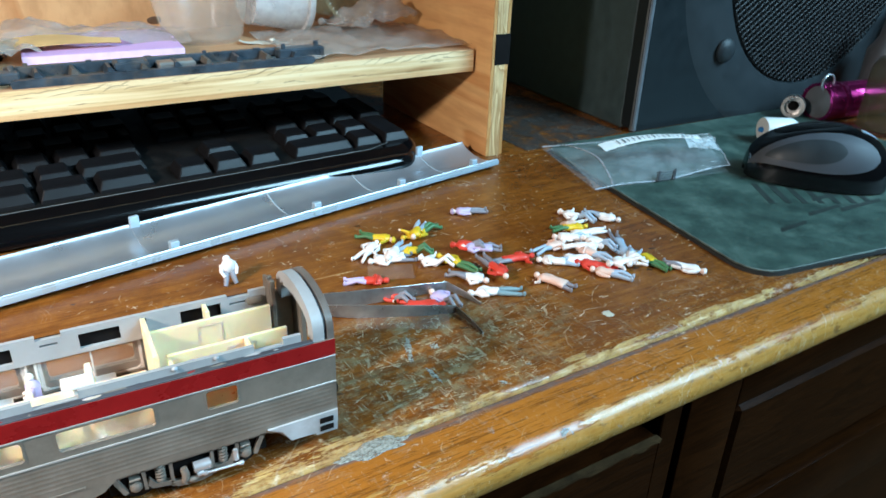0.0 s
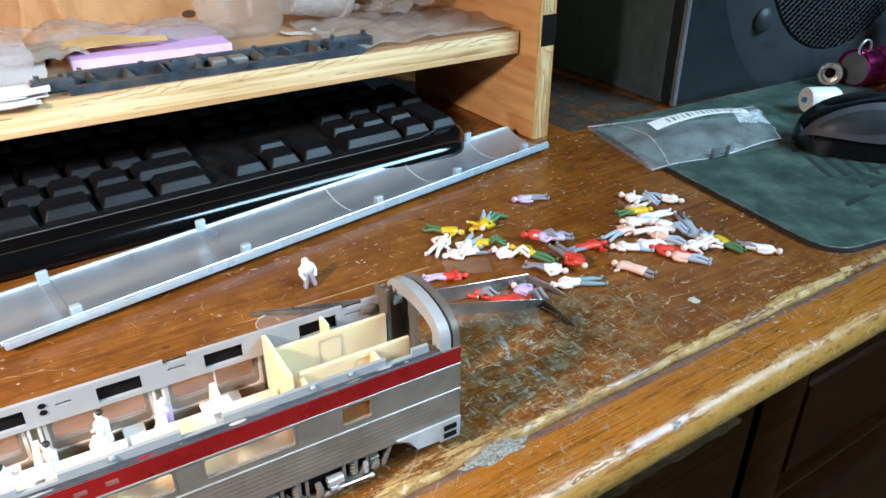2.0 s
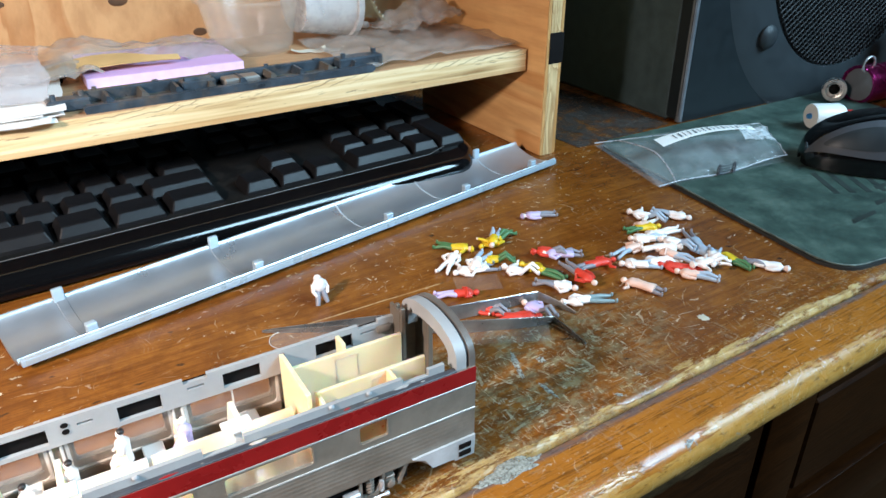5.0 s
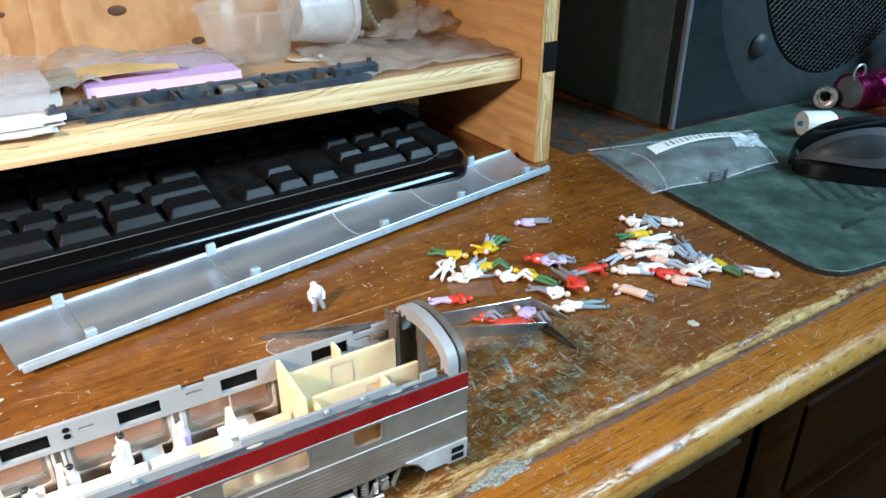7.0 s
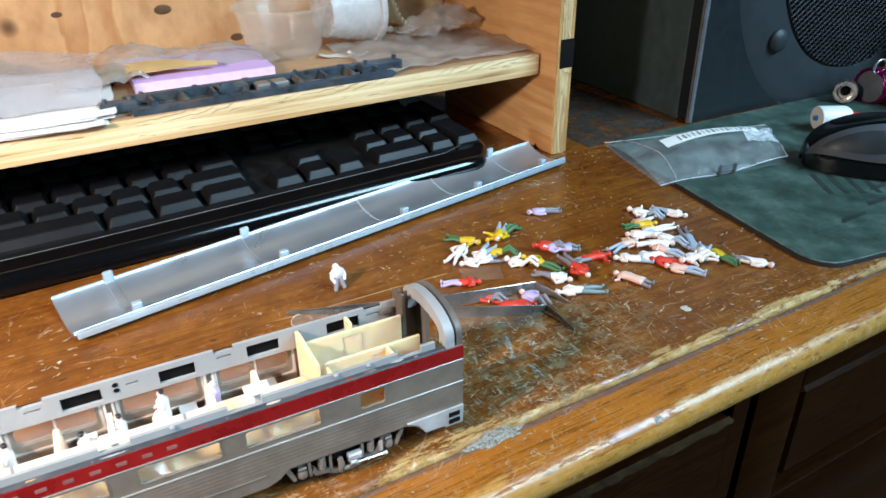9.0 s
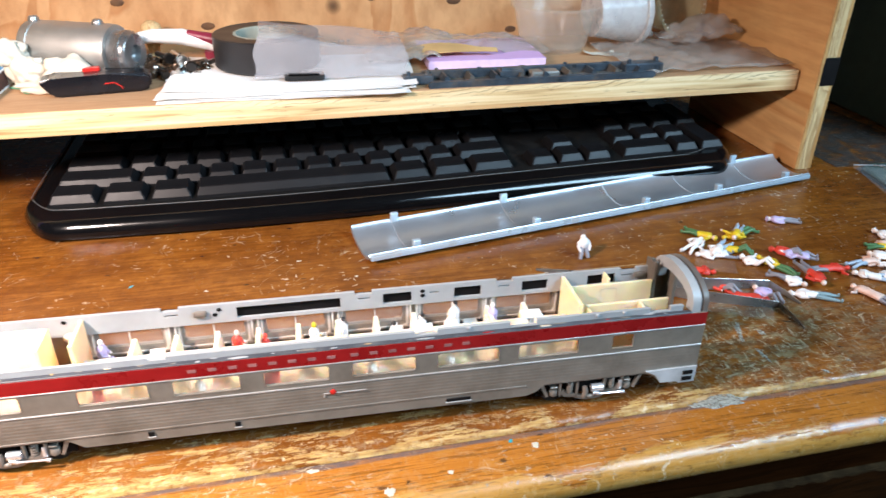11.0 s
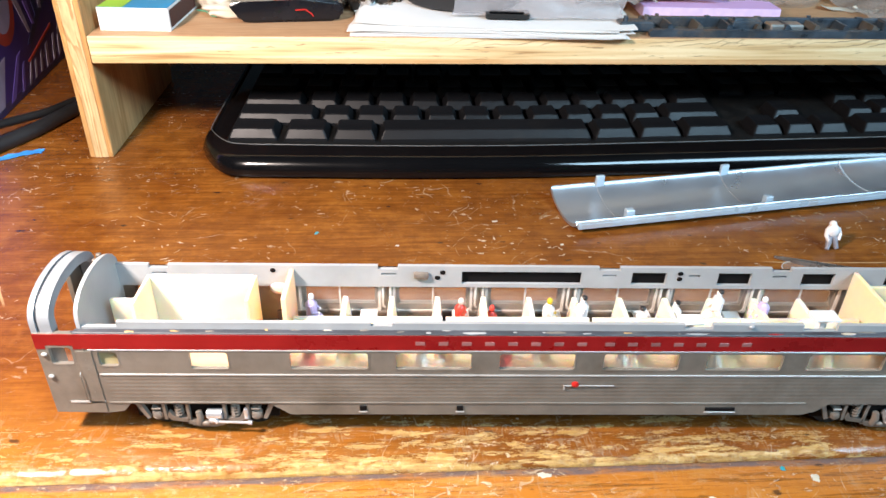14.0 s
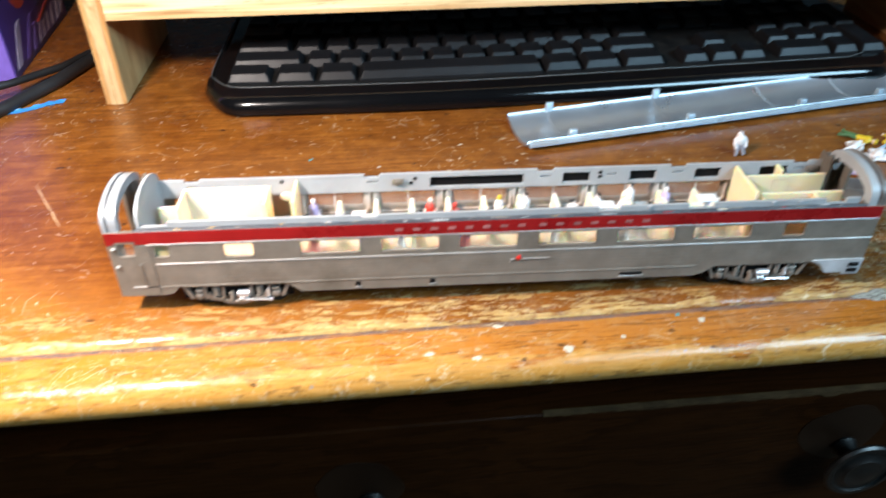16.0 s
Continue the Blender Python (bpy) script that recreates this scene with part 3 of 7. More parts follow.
M["violet"] = paint("violet_carton", (0.045, 0.026, 0.165), 0.42, 0, 0.2, 300, 0.05)
M["violet_side"] = paint("violet_carton_edge", (0.16, 0.10, 0.42), 0.42)
M["carton_blue"] = paint("carton_navy", (0.020, 0.028, 0.10), 0.42)
M["carton_red"] = paint("carton_red", (0.42, 0.050, 0.030), 0.42)
M["carton_pale"] = paint("carton_pale", (0.34, 0.29, 0.40), 0.42)
M["knot"] = paint("dark_pine_knot", (0.10, 0.042, 0.014), 0.7, 0, 0.4, 900, 0.2)
# near-white film: the bag's highlight put into the colour
M["fold"] = clear("white_highlight_film", (0.88, 0.90, 0.92), 0.06, 0.45, 1.0, 0.5, 0.5)
M["veneer"] = plywood("orange_outer_veneer", (0.62, 0.36, 0.14), (0.40, 0.19, 0.06), 2, False, 16.0)
# plaster darkened to hold back light bounced around the unseen room
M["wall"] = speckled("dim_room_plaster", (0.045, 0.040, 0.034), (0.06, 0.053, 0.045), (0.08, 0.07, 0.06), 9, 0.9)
# darker copy of the plaster: shade behind the desk put into the colour
M["wall_dark"] = speckled("shaded_room_plaster", (0.012, 0.014, 0.016), (0.020, 0.022, 0.024), (0.030, 0.030, 0.034), 12, 0.8)
M["floor"] = plywood("room_floor_boards", (0.16, 0.09, 0.045), (0.09, 0.045, 0.02), 0, False, 3.0)
for key, colour in dict(wht=(0.84, 0.77, 0.74), pnk=(0.76, 0.50, 0.40), red=(0.64, 0.050, 0.030), yel=(0.70, 0.46, 0.018),
                        grn=(0.065, 0.17, 0.065), blu=(0.36, 0.43, 0.52), gry=(0.23, 0.22, 0.25), lav=(0.52, 0.43, 0.66), tea=(0.20, 0.28, 0.30),
                        skin=(0.82, 0.62, 0.53), hair=(0.015, 0.012, 0.012)).items():
    M["fig_" + key] = paint("figurine_paint_" + key, colour, 0.45, 0, 0.08, 1500, 0.06)

# ---------------------------------------------------------------- mesh helpers (all sizes in millimetres)
MM = 0.001


def at(x, y, z=0.0, rz=0.0, rx=0.0, ry=0.0):
    return pose(x * MM, y * MM, z * MM, rx, ry, rz)


def thing(name, m, label, category, group="", kind=""):
    ob = new(name)
    ob.empty_display_size = 0.01
    ob.matrix_basis = m
    return tagged(ob, label, category, group, kind)


def finish(name, bm, mats, smooth=None):
    bmesh.ops.recalc_face_normals(bm, faces=bm.faces)
    bmesh.ops.scale(bm, vec=(MM, MM, MM), verts=bm.verts)
    me = bpy.data.meshes.new(name)
    bm.to_mesh(me)
    bm.free()
    for m in mats if isinstance(mats, (list, tuple)) else [mats]:
        me.materials.append(M[m])
    if smooth:
        me.shade_smooth()
        me.set_sharp_from_angle(angle=radians(smooth))
    return new(name, me)


def part(name, bm, mats, parent, label="", smooth=35):
    ob = finish(name, bm, mats, smooth)
    ob.parent = parent
    return tagged(ob, label)


def solo(name, bm, mats, m, label, category, group="", kind="", smooth=35):
    ob = finish(name, bm, mats, smooth)
    ob.matrix_basis = m
    return tagged(ob, label, category, group, kind)


def again(ob, name, parent, m=None):
    """Another part on the same mesh."""
    o = new(name, ob.data)
    o.parent = parent
    if m is not None:
        o.matrix_basis = m
    return o


def box(bm, x0, x1, y0, y1, z0, z1, bev=0.0, mi=0, seg=1):
    vs = [bm.verts.new((x, y, z)) for x in (x0, x1) for y in (y0, y1) for z in (z0, z1)]
    fs = [bm.faces.new([vs[i] for i in f]) for f in ((0, 1, 3, 2), (4, 6, 7, 5), (0, 4, 5, 1), (2, 3, 7, 6), (0, 2, 6, 4), (1, 5, 7, 3))]
    for f in fs:
        f.material_index = mi
    if bev:
        es = list({e for f in fs for e in f.edges})
        r = bmesh.ops.bevel(bm, geom=es, offset=bev, segments=seg, profile=0.5, affect="EDGES", clamp_overlap=True)
        for f in r["faces"]:
            f.material_index = mi
        vs = list({v for f in r["faces"] for v in f.verts} | {v for v in vs if v.is_valid})
    return vs


def ring_faces(bm, loops, closed=True, caps=True, mi=0):
    n = len(loops[0])
    for a, b in zip(loops, loops[1:]):
        for i in range(n if closed else n - 1):
            bm.faces.new((a[i], a[(i + 1) % n], b[(i + 1) % n], b[i])).material_index = mi
    if caps:
        bm.faces.new(loops[0]).material_index = mi
        bm.faces.new(loops[-1]).material_index = mi


def prism(bm, pts, plane, a, b, mi=0):
    put_at = {"xz": lambda p, w: (p[0], w, p[1]), "xy": lambda p, w: (p[0], p[1], w), "yz": lambda p, w: (w, p[0], p[1])}[plane]
    loops = [[bm.verts.new(put_at(p, w)) for p in pts] for w in (a, b)]
    ring_faces(bm, loops, mi=mi)
    return loops[0] + loops[1]


def tube(bm, pts, radii, seg=10, mi=0, caps=True):
    pts = [Vector(p) for p in pts]
    if isinstance(radii, (int, float)):
        radii = [radii] * len(pts)
    loops, side = [], None
    for i, p in enumerate(pts):
        way = (pts[min(i + 1, len(pts) - 1)] - pts[max(i - 1, 0)]).normalized()
        if side is None:
            side = way.orthogonal().normalized()
        side = (side - way * side.dot(way)).normalized()
        up = way.cross(side)
        loops.append([bm.verts.new(p + radii[i] * (math.cos(t) * side + math.sin(t) * up)) for t in (2 * math.pi * k / seg for k in range(seg))])
    ring_faces(bm, loops, caps=caps, mi=mi)
    return [v for l in loops for v in l]


def lathe(bm, prof, seg=32, mi=0, m=None, caps=True):
    loops = [[bm.verts.new((r * math.cos(t), r * math.sin(t), z)) for t in (2 * math.pi * k / seg for k in range(seg))] for r, z in prof]
    ring_faces(bm, loops, caps=caps, mi=mi)
    vs = [v for l in loops for v in l]
    if m is not None:
        bmesh.ops.transform(bm, matrix=m, verts=vs)
    return vs


def ball(bm, c, r, seg=12, mi=0, rot=None):
    rx, ry, rz = (r, r, r) if isinstance(r, (int, float)) else r
    rows = max(5, seg // 2 + 1)
    prof = [(math.sin(math.pi * (k + 0.02) / (rows - 1 + 0.04)), -math.cos(math.pi * (k + 0.02) / (rows - 1 + 0.04))) for k in range(rows)]
    m = Matrix.Translation(c) @ (rot or Matrix()) @ Matrix.Diagonal((rx, ry, rz, 1))
    return lathe(bm, prof, seg, mi, m)


def sheet(bm, fn, nu, nv, thick, mi=0):
    """A thin closed sheet over fn(u, v), u and v from 0 to 1."""
    top = [[Vector(fn(i / nu, j / nv)) for j in range(nv + 1)] for i in range(nu + 1)]
    layers = []
    for s in (0.0, -thick):
        grid = []
        for i in range(nu + 1):
            row = []
            for j in range(nv + 1):
                du = top[min(i + 1, nu)][j] - top[max(i - 1, 0)][j]
                dv = top[i][min(j + 1, nv)] - top[i][max(j - 1, 0)]
                row.append(bm.verts.new(top[i][j] + s * du.cross(dv).normalized()))
            grid.append(row)
        layers.append(grid)
    for g in layers:
        for i in range(nu):
            for j in range(nv):
                bm.faces.new((g[i][j], g[i + 1][j], g[i + 1][j + 1], g[i][j + 1])).material_index = mi
    rim = [(i, 0) for i in range(nu)] + [(nu, j) for j in range(nv)] + [(i, nv) for i in range(nu, 0, -1)] + [(0, j) for j in range(nv, 0, -1)]
    for (a, b), (c, d) in zip(rim, rim[1:] + rim[:1]):
        bm.faces.new((layers[0][a][b], layers[0][c][d], layers[1][c][d], layers[1][a][b])).material_index = mi


def plate(bm, us, ws, solid, lay, a, b, mi=0):
    """A slab over a grid of cells; cells where solid(u, w) fails are holes that go through."""
    us, ws = sorted(set(us)), sorted(set(ws))
    fill = {(i, j) for i in range(len(us) - 1) for j in range(len(ws) - 1) if solid((us[i] + us[i + 1]) / 2, (ws[j] + ws[j + 1]) / 2)}
    seen = {}

    def v(i, j, t):
        if (i, j, t) not in seen:
            seen[i, j, t] = bm.verts.new(lay(us[i], ws[j], (a, b)[t]))
        return seen[i, j, t]

    for i, j in sorted(fill):
        for t in (0, 1):
            bm.faces.new((v(i, j, t), v(i + 1, j, t), v(i + 1, j + 1, t), v(i, j + 1, t))).material_index = mi
        for di, dj, p, q in ((-1, 0, (0, 0), (0, 1)), (1, 0, (1, 0), (1, 1)), (0, -1, (0, 0), (1, 0)), (0, 1, (0, 1), (1, 1))):
            if (i + di, j + dj) not in fill:
                e = ((i + p[0], j + p[1]), (i + q[0], j + q[1]))
                bm.faces.new((v(*e[0], 0), v(*e[1], 0), v(*e[1], 1), v(*e[0], 1))).material_index = mi


def rounded(x0, x1, y0, y1, r, n=5):
    out = []
    for cx, cy, a0 in ((x1 - r, y1 - r, 0), (x0 + r, y1 - r, 90), (x0 + r, y0 + r, 180), (x1 - r, y0 + r, 270)):
        out += [(cx + r * math.cos(radians(a0 + 90 * k / n)), cy + r * math.sin(radians(a0 + 90 * k / n))) for k in range(n + 1)]
    return out


def window_rim(bm, x0, x1, z0, z1, y0, y1, lip=0.5, r=1.2, n=5):
    """A thin frame, rounded inside, that covers the edge of a window hole."""
    inner = rounded(x0 + 0.25, x1 - 0.25, z0 + 0.25, z1 - 0.25, r, n)
    outer = rounded(x0 - lip, x1 + lip, z0 - lip, z1 + lip, 0.3, n)
    loops = [[bm.verts.new((p[0], y, p[1])) for p in pts] for pts, y in ((inner, y0), (outer, y0), (outer, y1), (inner, y1))]
    ring_faces(bm, loops + [loops[0]], caps=False)


# ---------------------------------------------------------------- the room
def slab(name, x0, x1, y0, y1, z0, z1, m, label, category):
    bm = bmesh.new()
    box(bm, x0, x1, y0, y1, z0, z1)
    return solo(name, bm, m, Matrix(), label, category, kind="structure", smooth=None)


slab("floor", -1600, 2300, -1140, 740, -790, -760, "floor", "dim brown boarded room floor under the desk", "floor")
slab("ceiling", -1600, 2300, -1140, 740, 1750, 1780, "wall", "dim plain plaster ceiling of the room", "ceiling")
slab("wall_north", -1600, 2300, 700, 740, -760, 1750, "wall_dark", "plain wall behind the desk, its shade put into the colour", "wall")
slab("wall_west", -1600, -1560, -1100, 700, -760, 1750, "wall", "dim plain plaster side wall", "wall")
slab("wall_east", 2260, 2300, -1100, 700, -760, 1750, "wall", "dim plain plaster side wall", "wall")
bm = bmesh.new()
plate(bm, [-1600, 750, 1950, 2300], [-760, 850, 1590, 1750], lambda u, w: not (750 < u < 1950 and 850 < w < 1590),
      lambda u, w, t: (u, t, w), -1140, -1100)
solo("wall_south", bm, "wall", Matrix(), "plain plaster wall with an open window hole", "wall", kind="structure", smooth=None)

# ---------------------------------------------------------------- the desk
DESK = at(0, -16.5, 0, 2.43)
desk = thing("desk", DESK, "old dark-stained wooden desk with a scratched worn varnished top", "desk")
bm = bmesh.new()
# top board with a softened worn front arris
prof = [(600, 0), (7.0, 0), (4.6, -0.14), (2.8, -0.6), (1.4, -1.35), (0.5, -2.3), (0, -3.6), (0, -20), (600, -20)]
prism(bm, prof, "yz", -620, 1150)
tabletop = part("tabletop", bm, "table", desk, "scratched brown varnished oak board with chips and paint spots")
bm = bmesh.new()


def strip_z(y):
    """Height of the rounded strip at y behind its nose."""
    if y > -16:
        return -0.45 - 1.1 * max(0.0, (-3.4 - y) / 12.6) ** 2.5
    return -9.8 + 8.25 * math.sqrt(max(0.0, 1 - ((-16 - y) / 9.0) ** 2))


prof = [(-1.3, -2.6), (-1.9, -1.1), (-2.6, -0.6)] + [(y, strip_z(y)) for y in (-3.4, -6, -8, -10, -12, -14, -15, -16)]
prof += [(-16 - 9 * math.sin(radians(a)), -9.8 + 8.25 * math.cos(radians(a))) for a in range(10, 181, 10)]
prof += [(-1.3, -18.05)]
prism(bm, prof, "yz", -620, 1150)
part("edge_moulding", bm, "edge", desk, "rounded edge strip worn to bare yellow wood")
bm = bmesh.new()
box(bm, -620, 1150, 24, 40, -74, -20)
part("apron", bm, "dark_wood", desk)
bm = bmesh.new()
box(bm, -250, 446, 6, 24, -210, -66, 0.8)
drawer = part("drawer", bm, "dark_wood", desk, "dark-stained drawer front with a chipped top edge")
bm = bmesh.new()
low_line = [(168 + 2 * k, -66.6 - (0.5 + 3.4 * min(1, k / 80)) * abs(noise.noise((k * 0.23, 0.3, 0))) - 1.2 * abs(noise.noise((k * 0.9, 2.3, 0)))) for k in range(140)]
prism(bm, [(168, -65.8)] + low_line + [(446.2, -65.8)], "xz", 5.5, 8.5)
part("worn_lip", bm, "bare_edge", drawer, "chipped top lip worn to bare wood")
for kx, kz in ((323, -106), (88, -116)):
    # dark irregular round mark on the drawer behind each knob
    bm = bmesh.new()
    ring = [(kx - 5 + 21 * (1 + 0.22 * noise.noise((math.cos(a), math.sin(a), kx))) * math.cos(a), kz + 9 + 19 * (1 + 0.22 * noise.noise((math.cos(a) + 3, math.sin(a), kx))) * math.sin(a)) for a in (2 * math.pi * k / 40 for k in range(40))]
    prism(bm, ring, "xz", 5.7, 6.2)
    part("stain", bm, "dark_stain", drawer, "dark round mark behind the knob")
    bm = bmesh.new()
    prof = [(5.6, 0), (6.2, 1.5), (4.6, 5), (4.4, 9), (6.5, 12), (13.5, 13.4), (17.0, 14.6), (17.6, 16.0), (16.6, 17.2), (14.4, 17.4), (13.4, 16.6), (11.2, 17.0), (9.2, 18.6), (8.2, 18.4), (5, 19.4), (1, 19.6)]
    lathe(bm, prof, 40, 0, Matrix.Translation((kx, 6, kz)) @ Matrix.Rotation(radians(90), 4, "X"))
    part("knob", bm, "knob_metal", drawer, "turned dark metal knob with a stepped face")
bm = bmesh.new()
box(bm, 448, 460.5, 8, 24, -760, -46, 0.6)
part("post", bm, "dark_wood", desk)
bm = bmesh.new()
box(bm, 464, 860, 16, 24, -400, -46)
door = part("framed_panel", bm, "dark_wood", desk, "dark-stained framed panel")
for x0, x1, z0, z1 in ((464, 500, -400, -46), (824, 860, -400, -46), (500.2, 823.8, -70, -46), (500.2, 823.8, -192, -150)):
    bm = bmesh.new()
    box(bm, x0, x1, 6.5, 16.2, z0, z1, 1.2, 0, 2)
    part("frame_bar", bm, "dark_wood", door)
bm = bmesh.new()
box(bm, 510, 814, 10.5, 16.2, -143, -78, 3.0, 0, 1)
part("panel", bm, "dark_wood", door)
for x0 in (-250, 830):
    bm = bmesh.new()
    box(bm, x0 - 30, x0 + 10, 26, 560, -760, -46)
    part("side", bm, "dark_wood", desk)
bm = bmesh.new()
box(bm, -250, 850, 26, 40, -760, -211)
part("lower_front", bm, "dark_wood", desk)


def blot(name, x, y, w, h, m, label, seed, turn=0.0):
    """A dried spill: low irregular puddle that lies on the board or on its rounded strip."""
    yl = (y + 16.5) * math.cos(radians(2.43)) - x * math.sin(radians(2.43))
    lift, tilt = 0.0, 0.0
    if yl < 0:
        lift = strip_z(yl) + 0.06
        tilt = math.degrees(math.atan(strip_z(yl + 0.5) - strip_z(yl - 0.5)))
        turn = 2.43
    rnd = random.Random(seed)
    bm = bmesh.new()
    n = 48
    rad = []
    for k in range(n):
        a = 2 * math.pi * k / n
        p = Vector((2.2 * math.cos(a) + seed * 3.7, 2.2 * math.sin(a), seed * 1.3))
        rad.append(0.9 + 0.45 * noise.noise(p * 0.8) + 0.25 * noise.noise(p * 1.9) + 0.06 * (rnd.random() - 0.5))
    loops = []
    for s, z in ((1.0, -0.02), (0.95, 0.07), (0.5, 0.10)):
        loops.append([bm.verts.new((s * w / 2 * rad[k] * math.cos(2 * math.pi * k / n), s * h / 2 * rad[k] * math.sin(2 * math.pi * k / n), z)) for k in range(n)])
    ring_faces(bm, loops)
    return solo(name, bm, m, at(x, y, lift, turn, tilt), label, "stain", "dried spills on the desk", smooth=50)


# ---------------------------------------------------------------- the plywood shelf
shelf = thing("plywood_shelf", at(-56, 196, 0, 2.43), "home-made raw pine plywood desk shelf with uprights", "shelf")
bm = bmesh.new()
box(bm, 0.5, 524, 0.8, 122, 50.5, 64, 0.4)
board = part("board", bm, "ply_x", shelf)
bm = bmesh.new()
box(bm, 0.6, 523.9, 0, 0.78, 50.7, 63.8, 0.2)
part("front_edge", bm, "ply_edge", board, "pale saw-cut plywood edge with dark streaks")
for x0, x1, y0 in ((-12, 0, 1), (526, 538.5, -15.5)):
    bm = bmesh.new()
    box(bm, x0, x1, y0 + 0.8, 124, 0, 300, 0.5)
    up = part("upright", bm, "ply_left" if x0 < 0 else "ply_z", shelf)
    bm = bmesh.new()
    box(bm, x0 + 2.6, x1 - 2.6, y0, y0 + 0.78, 0.1, 299)
    part("front_edge", bm, "ply_edge_up", up, "pale raw inner plies")
    for v0, v1 in ((x0 + 0.1, x0 + 2.55), (x1 - 2.55, x1 - 0.1)):
        bm = bmesh.new()
        box(bm, v0, v1, y0 + 0.06, y0 + 0.78, 0.1, 299, 0.25)
        part("veneer", bm, "veneer", up, "orange outer veneer")
    if x0 > 0:
        bm = bmesh.new()
        box(bm, x0 + 2.2, x1 + 0.35, y0 - 0.35, y0 + 7, 57, 75, 0.2)
        part("tape_patch", bm, "black", up, "square of black tape")
bm = bmesh.new()
box(bm, -12, 538, 124.3, 130, 46, 300, 0.3)
back_panel = part("back_panel", bm, "ply_back", shelf, "orange plywood back with dark knots")
for kx, kz, kw in ((95, 97, 3.4), (150, 80, 3.6), (176, 78, 3.0), (196, 80, 2.6), (262, 95, 2.4), (322, 92, 4.2), (60, 118, 3), (366, 70, 3.4)):
    bm = bmesh.new()
    lathe(bm, [(kw, -0.1), (kw * 0.9, 0.12), (kw * 0.4, 0.16)], 18, 0, Matrix.Translation((kx, 124.3, kz)) @ Matrix.Rotation(radians(90), 4, "X") @ Matrix.Diagonal((1.35, 0.75, 1, 1)))
    part("knot", bm, "knot", back_panel, "dark pine knot")


# ---------------------------------------------------------------- keyboard
def bend(x):
    """How far the rows sweep back along the keyboard."""
    return 0.0 if x < 70 else 0.00035 * min(x - 70, 130) ** 2 + max(0, x - 200) * 0.091


keyboard = thing("keyboard", at(0, 0), "black glossy full-size computer keyboard, dusty, under the shelf", "keyboard")


def kb_section(x):
    """Depth and height profile of the case at x: list of (y, z)."""
    s = bend(x)
    f, bk = 172.2 + s, 345 + s
    if x < 14:
        k = (14 - x) / 24
        f += 26 * k * k + 3 * k
    if x > 410:
        k = (x - 410) / 22
        f += 22 * k * k
    pts = [(f + 6, 0), (f + 2.2, 1.0)]
    pts += [(f + 7.6 - 7.6 * math.cos(radians(a)), 3.2 + 8.2 * math.sin(radians(a))) for a in range(-10, 81, 9)] + [(f + 13.5, 12.7)]
    pts += [(f + 14.5, 11.0), (bk - 14, 18.5), (bk - 12, 21.5), (bk - 4, 21), (bk, 17), (bk, 2), (bk - 5, 0)]
    return pts


bm = bmesh.new()
xs = [-10, -9.7, -9.2, -8.4, -7.2, -5.6, -3.6, -1.2, 1.6, 5, 9, 14, 22, 36, 50, 70, 90, 110, 130, 150, 175, 200, 240, 280, 320, 360, 400, 410, 416, 420, 423.5, 426, 428.4, 430, 431.2, 432]
loops = []
for x in xs:
    shrink = 0.35 + 0.65 * math.sqrt(1 - (1 - min(1.0, (min(x + 10, 432 - x) + 0.05) / 8)) ** 2)
    loops.append([bm.verts.new((x, p[0], p[1] if shrink > 0.999 else 3 + (p[1] - 3) * shrink)) for p in kb_section(x)])
ring_faces(bm, loops)
case = part("case", bm, "black_gloss", keyboard, "glossy black case with a rounded front lip", 50)
bm = bmesh.new()
line = [(-7.0, 300, 15.0), (-7.2, 250, 13.3), (-7.0, 226, 12.7), (-6.6, 214, 12.5)]
line += [(x, 186.8 + 26 * ((14 - x) / 24) ** 2 + 3 * (14 - x) / 24, 12.5 + 0.02 * (x + 6)) for x in (-6, -4.5, -2.5, 0, 3, 6, 10)]
tube(bm, line + [(x, 186.7 + bend(x), 12.95) for x in range(20, 410, 15)] + [(416, 214 + 8, 12.6), (423, 236, 12.6), (425, 330, 15)], 0.24, 6)
part("trim_line", bm, "line_grey", keyboard, "thin worn grey outline")
key_mesh = {}


def keycap(w, d=17.2):
    k = (round(w, 1), d)
    if k not in key_mesh:
        bm = bmesh.new()
        loops = []
        for inset, fy, by, z in ((0, 0, 0, 0), (0.3, 0.3, 0.2, 2.2), (2.2, 2.9, 1.3, 6.0), (2.8, 3.7, 1.8, 6.4), (w * 0.3, 6.5, 5, 6.05)):
            loops.append([bm.verts.new(p + (z,)) for p in rounded(inset, w - inset, fy, d - by, 0.9 if z < 6.6 else 0.6, 2)])
        ring_faces(bm, loops)
        bmesh.ops.recalc_face_normals(bm, faces=bm.faces)
        bmesh.ops.scale(bm, vec=(MM, MM, MM), verts=bm.verts)
        me = bpy.data.meshes.new("key")
        bm.to_mesh(me)
        bm.free()
        me.materials.append(M["key"])
        me.shade_smooth()
        me.set_sharp_from_angle(angle=radians(12))
        key_mesh[k] = me
    return key_mesh[k]


P = 19.1


def key_row(row, spans):
    for x0, x1 in spans:
        xm = (x0 + x1) / 2
        o = new("key", keycap(x1 - x0))
        o.parent = keyboard
        tilt = math.degrees(math.atan((bend(x1) - bend(x0)) / max(1, x1 - x0)))
        o.matrix_basis = at(x0, 193.4 + row * P + bend(x0), 11.2 + row * 0.95, tilt, 2.6)


def run(x0, n, w=17.6, step=P):
    return [(x0 + i * step, x0 + i * step + w) for i in range(n)]


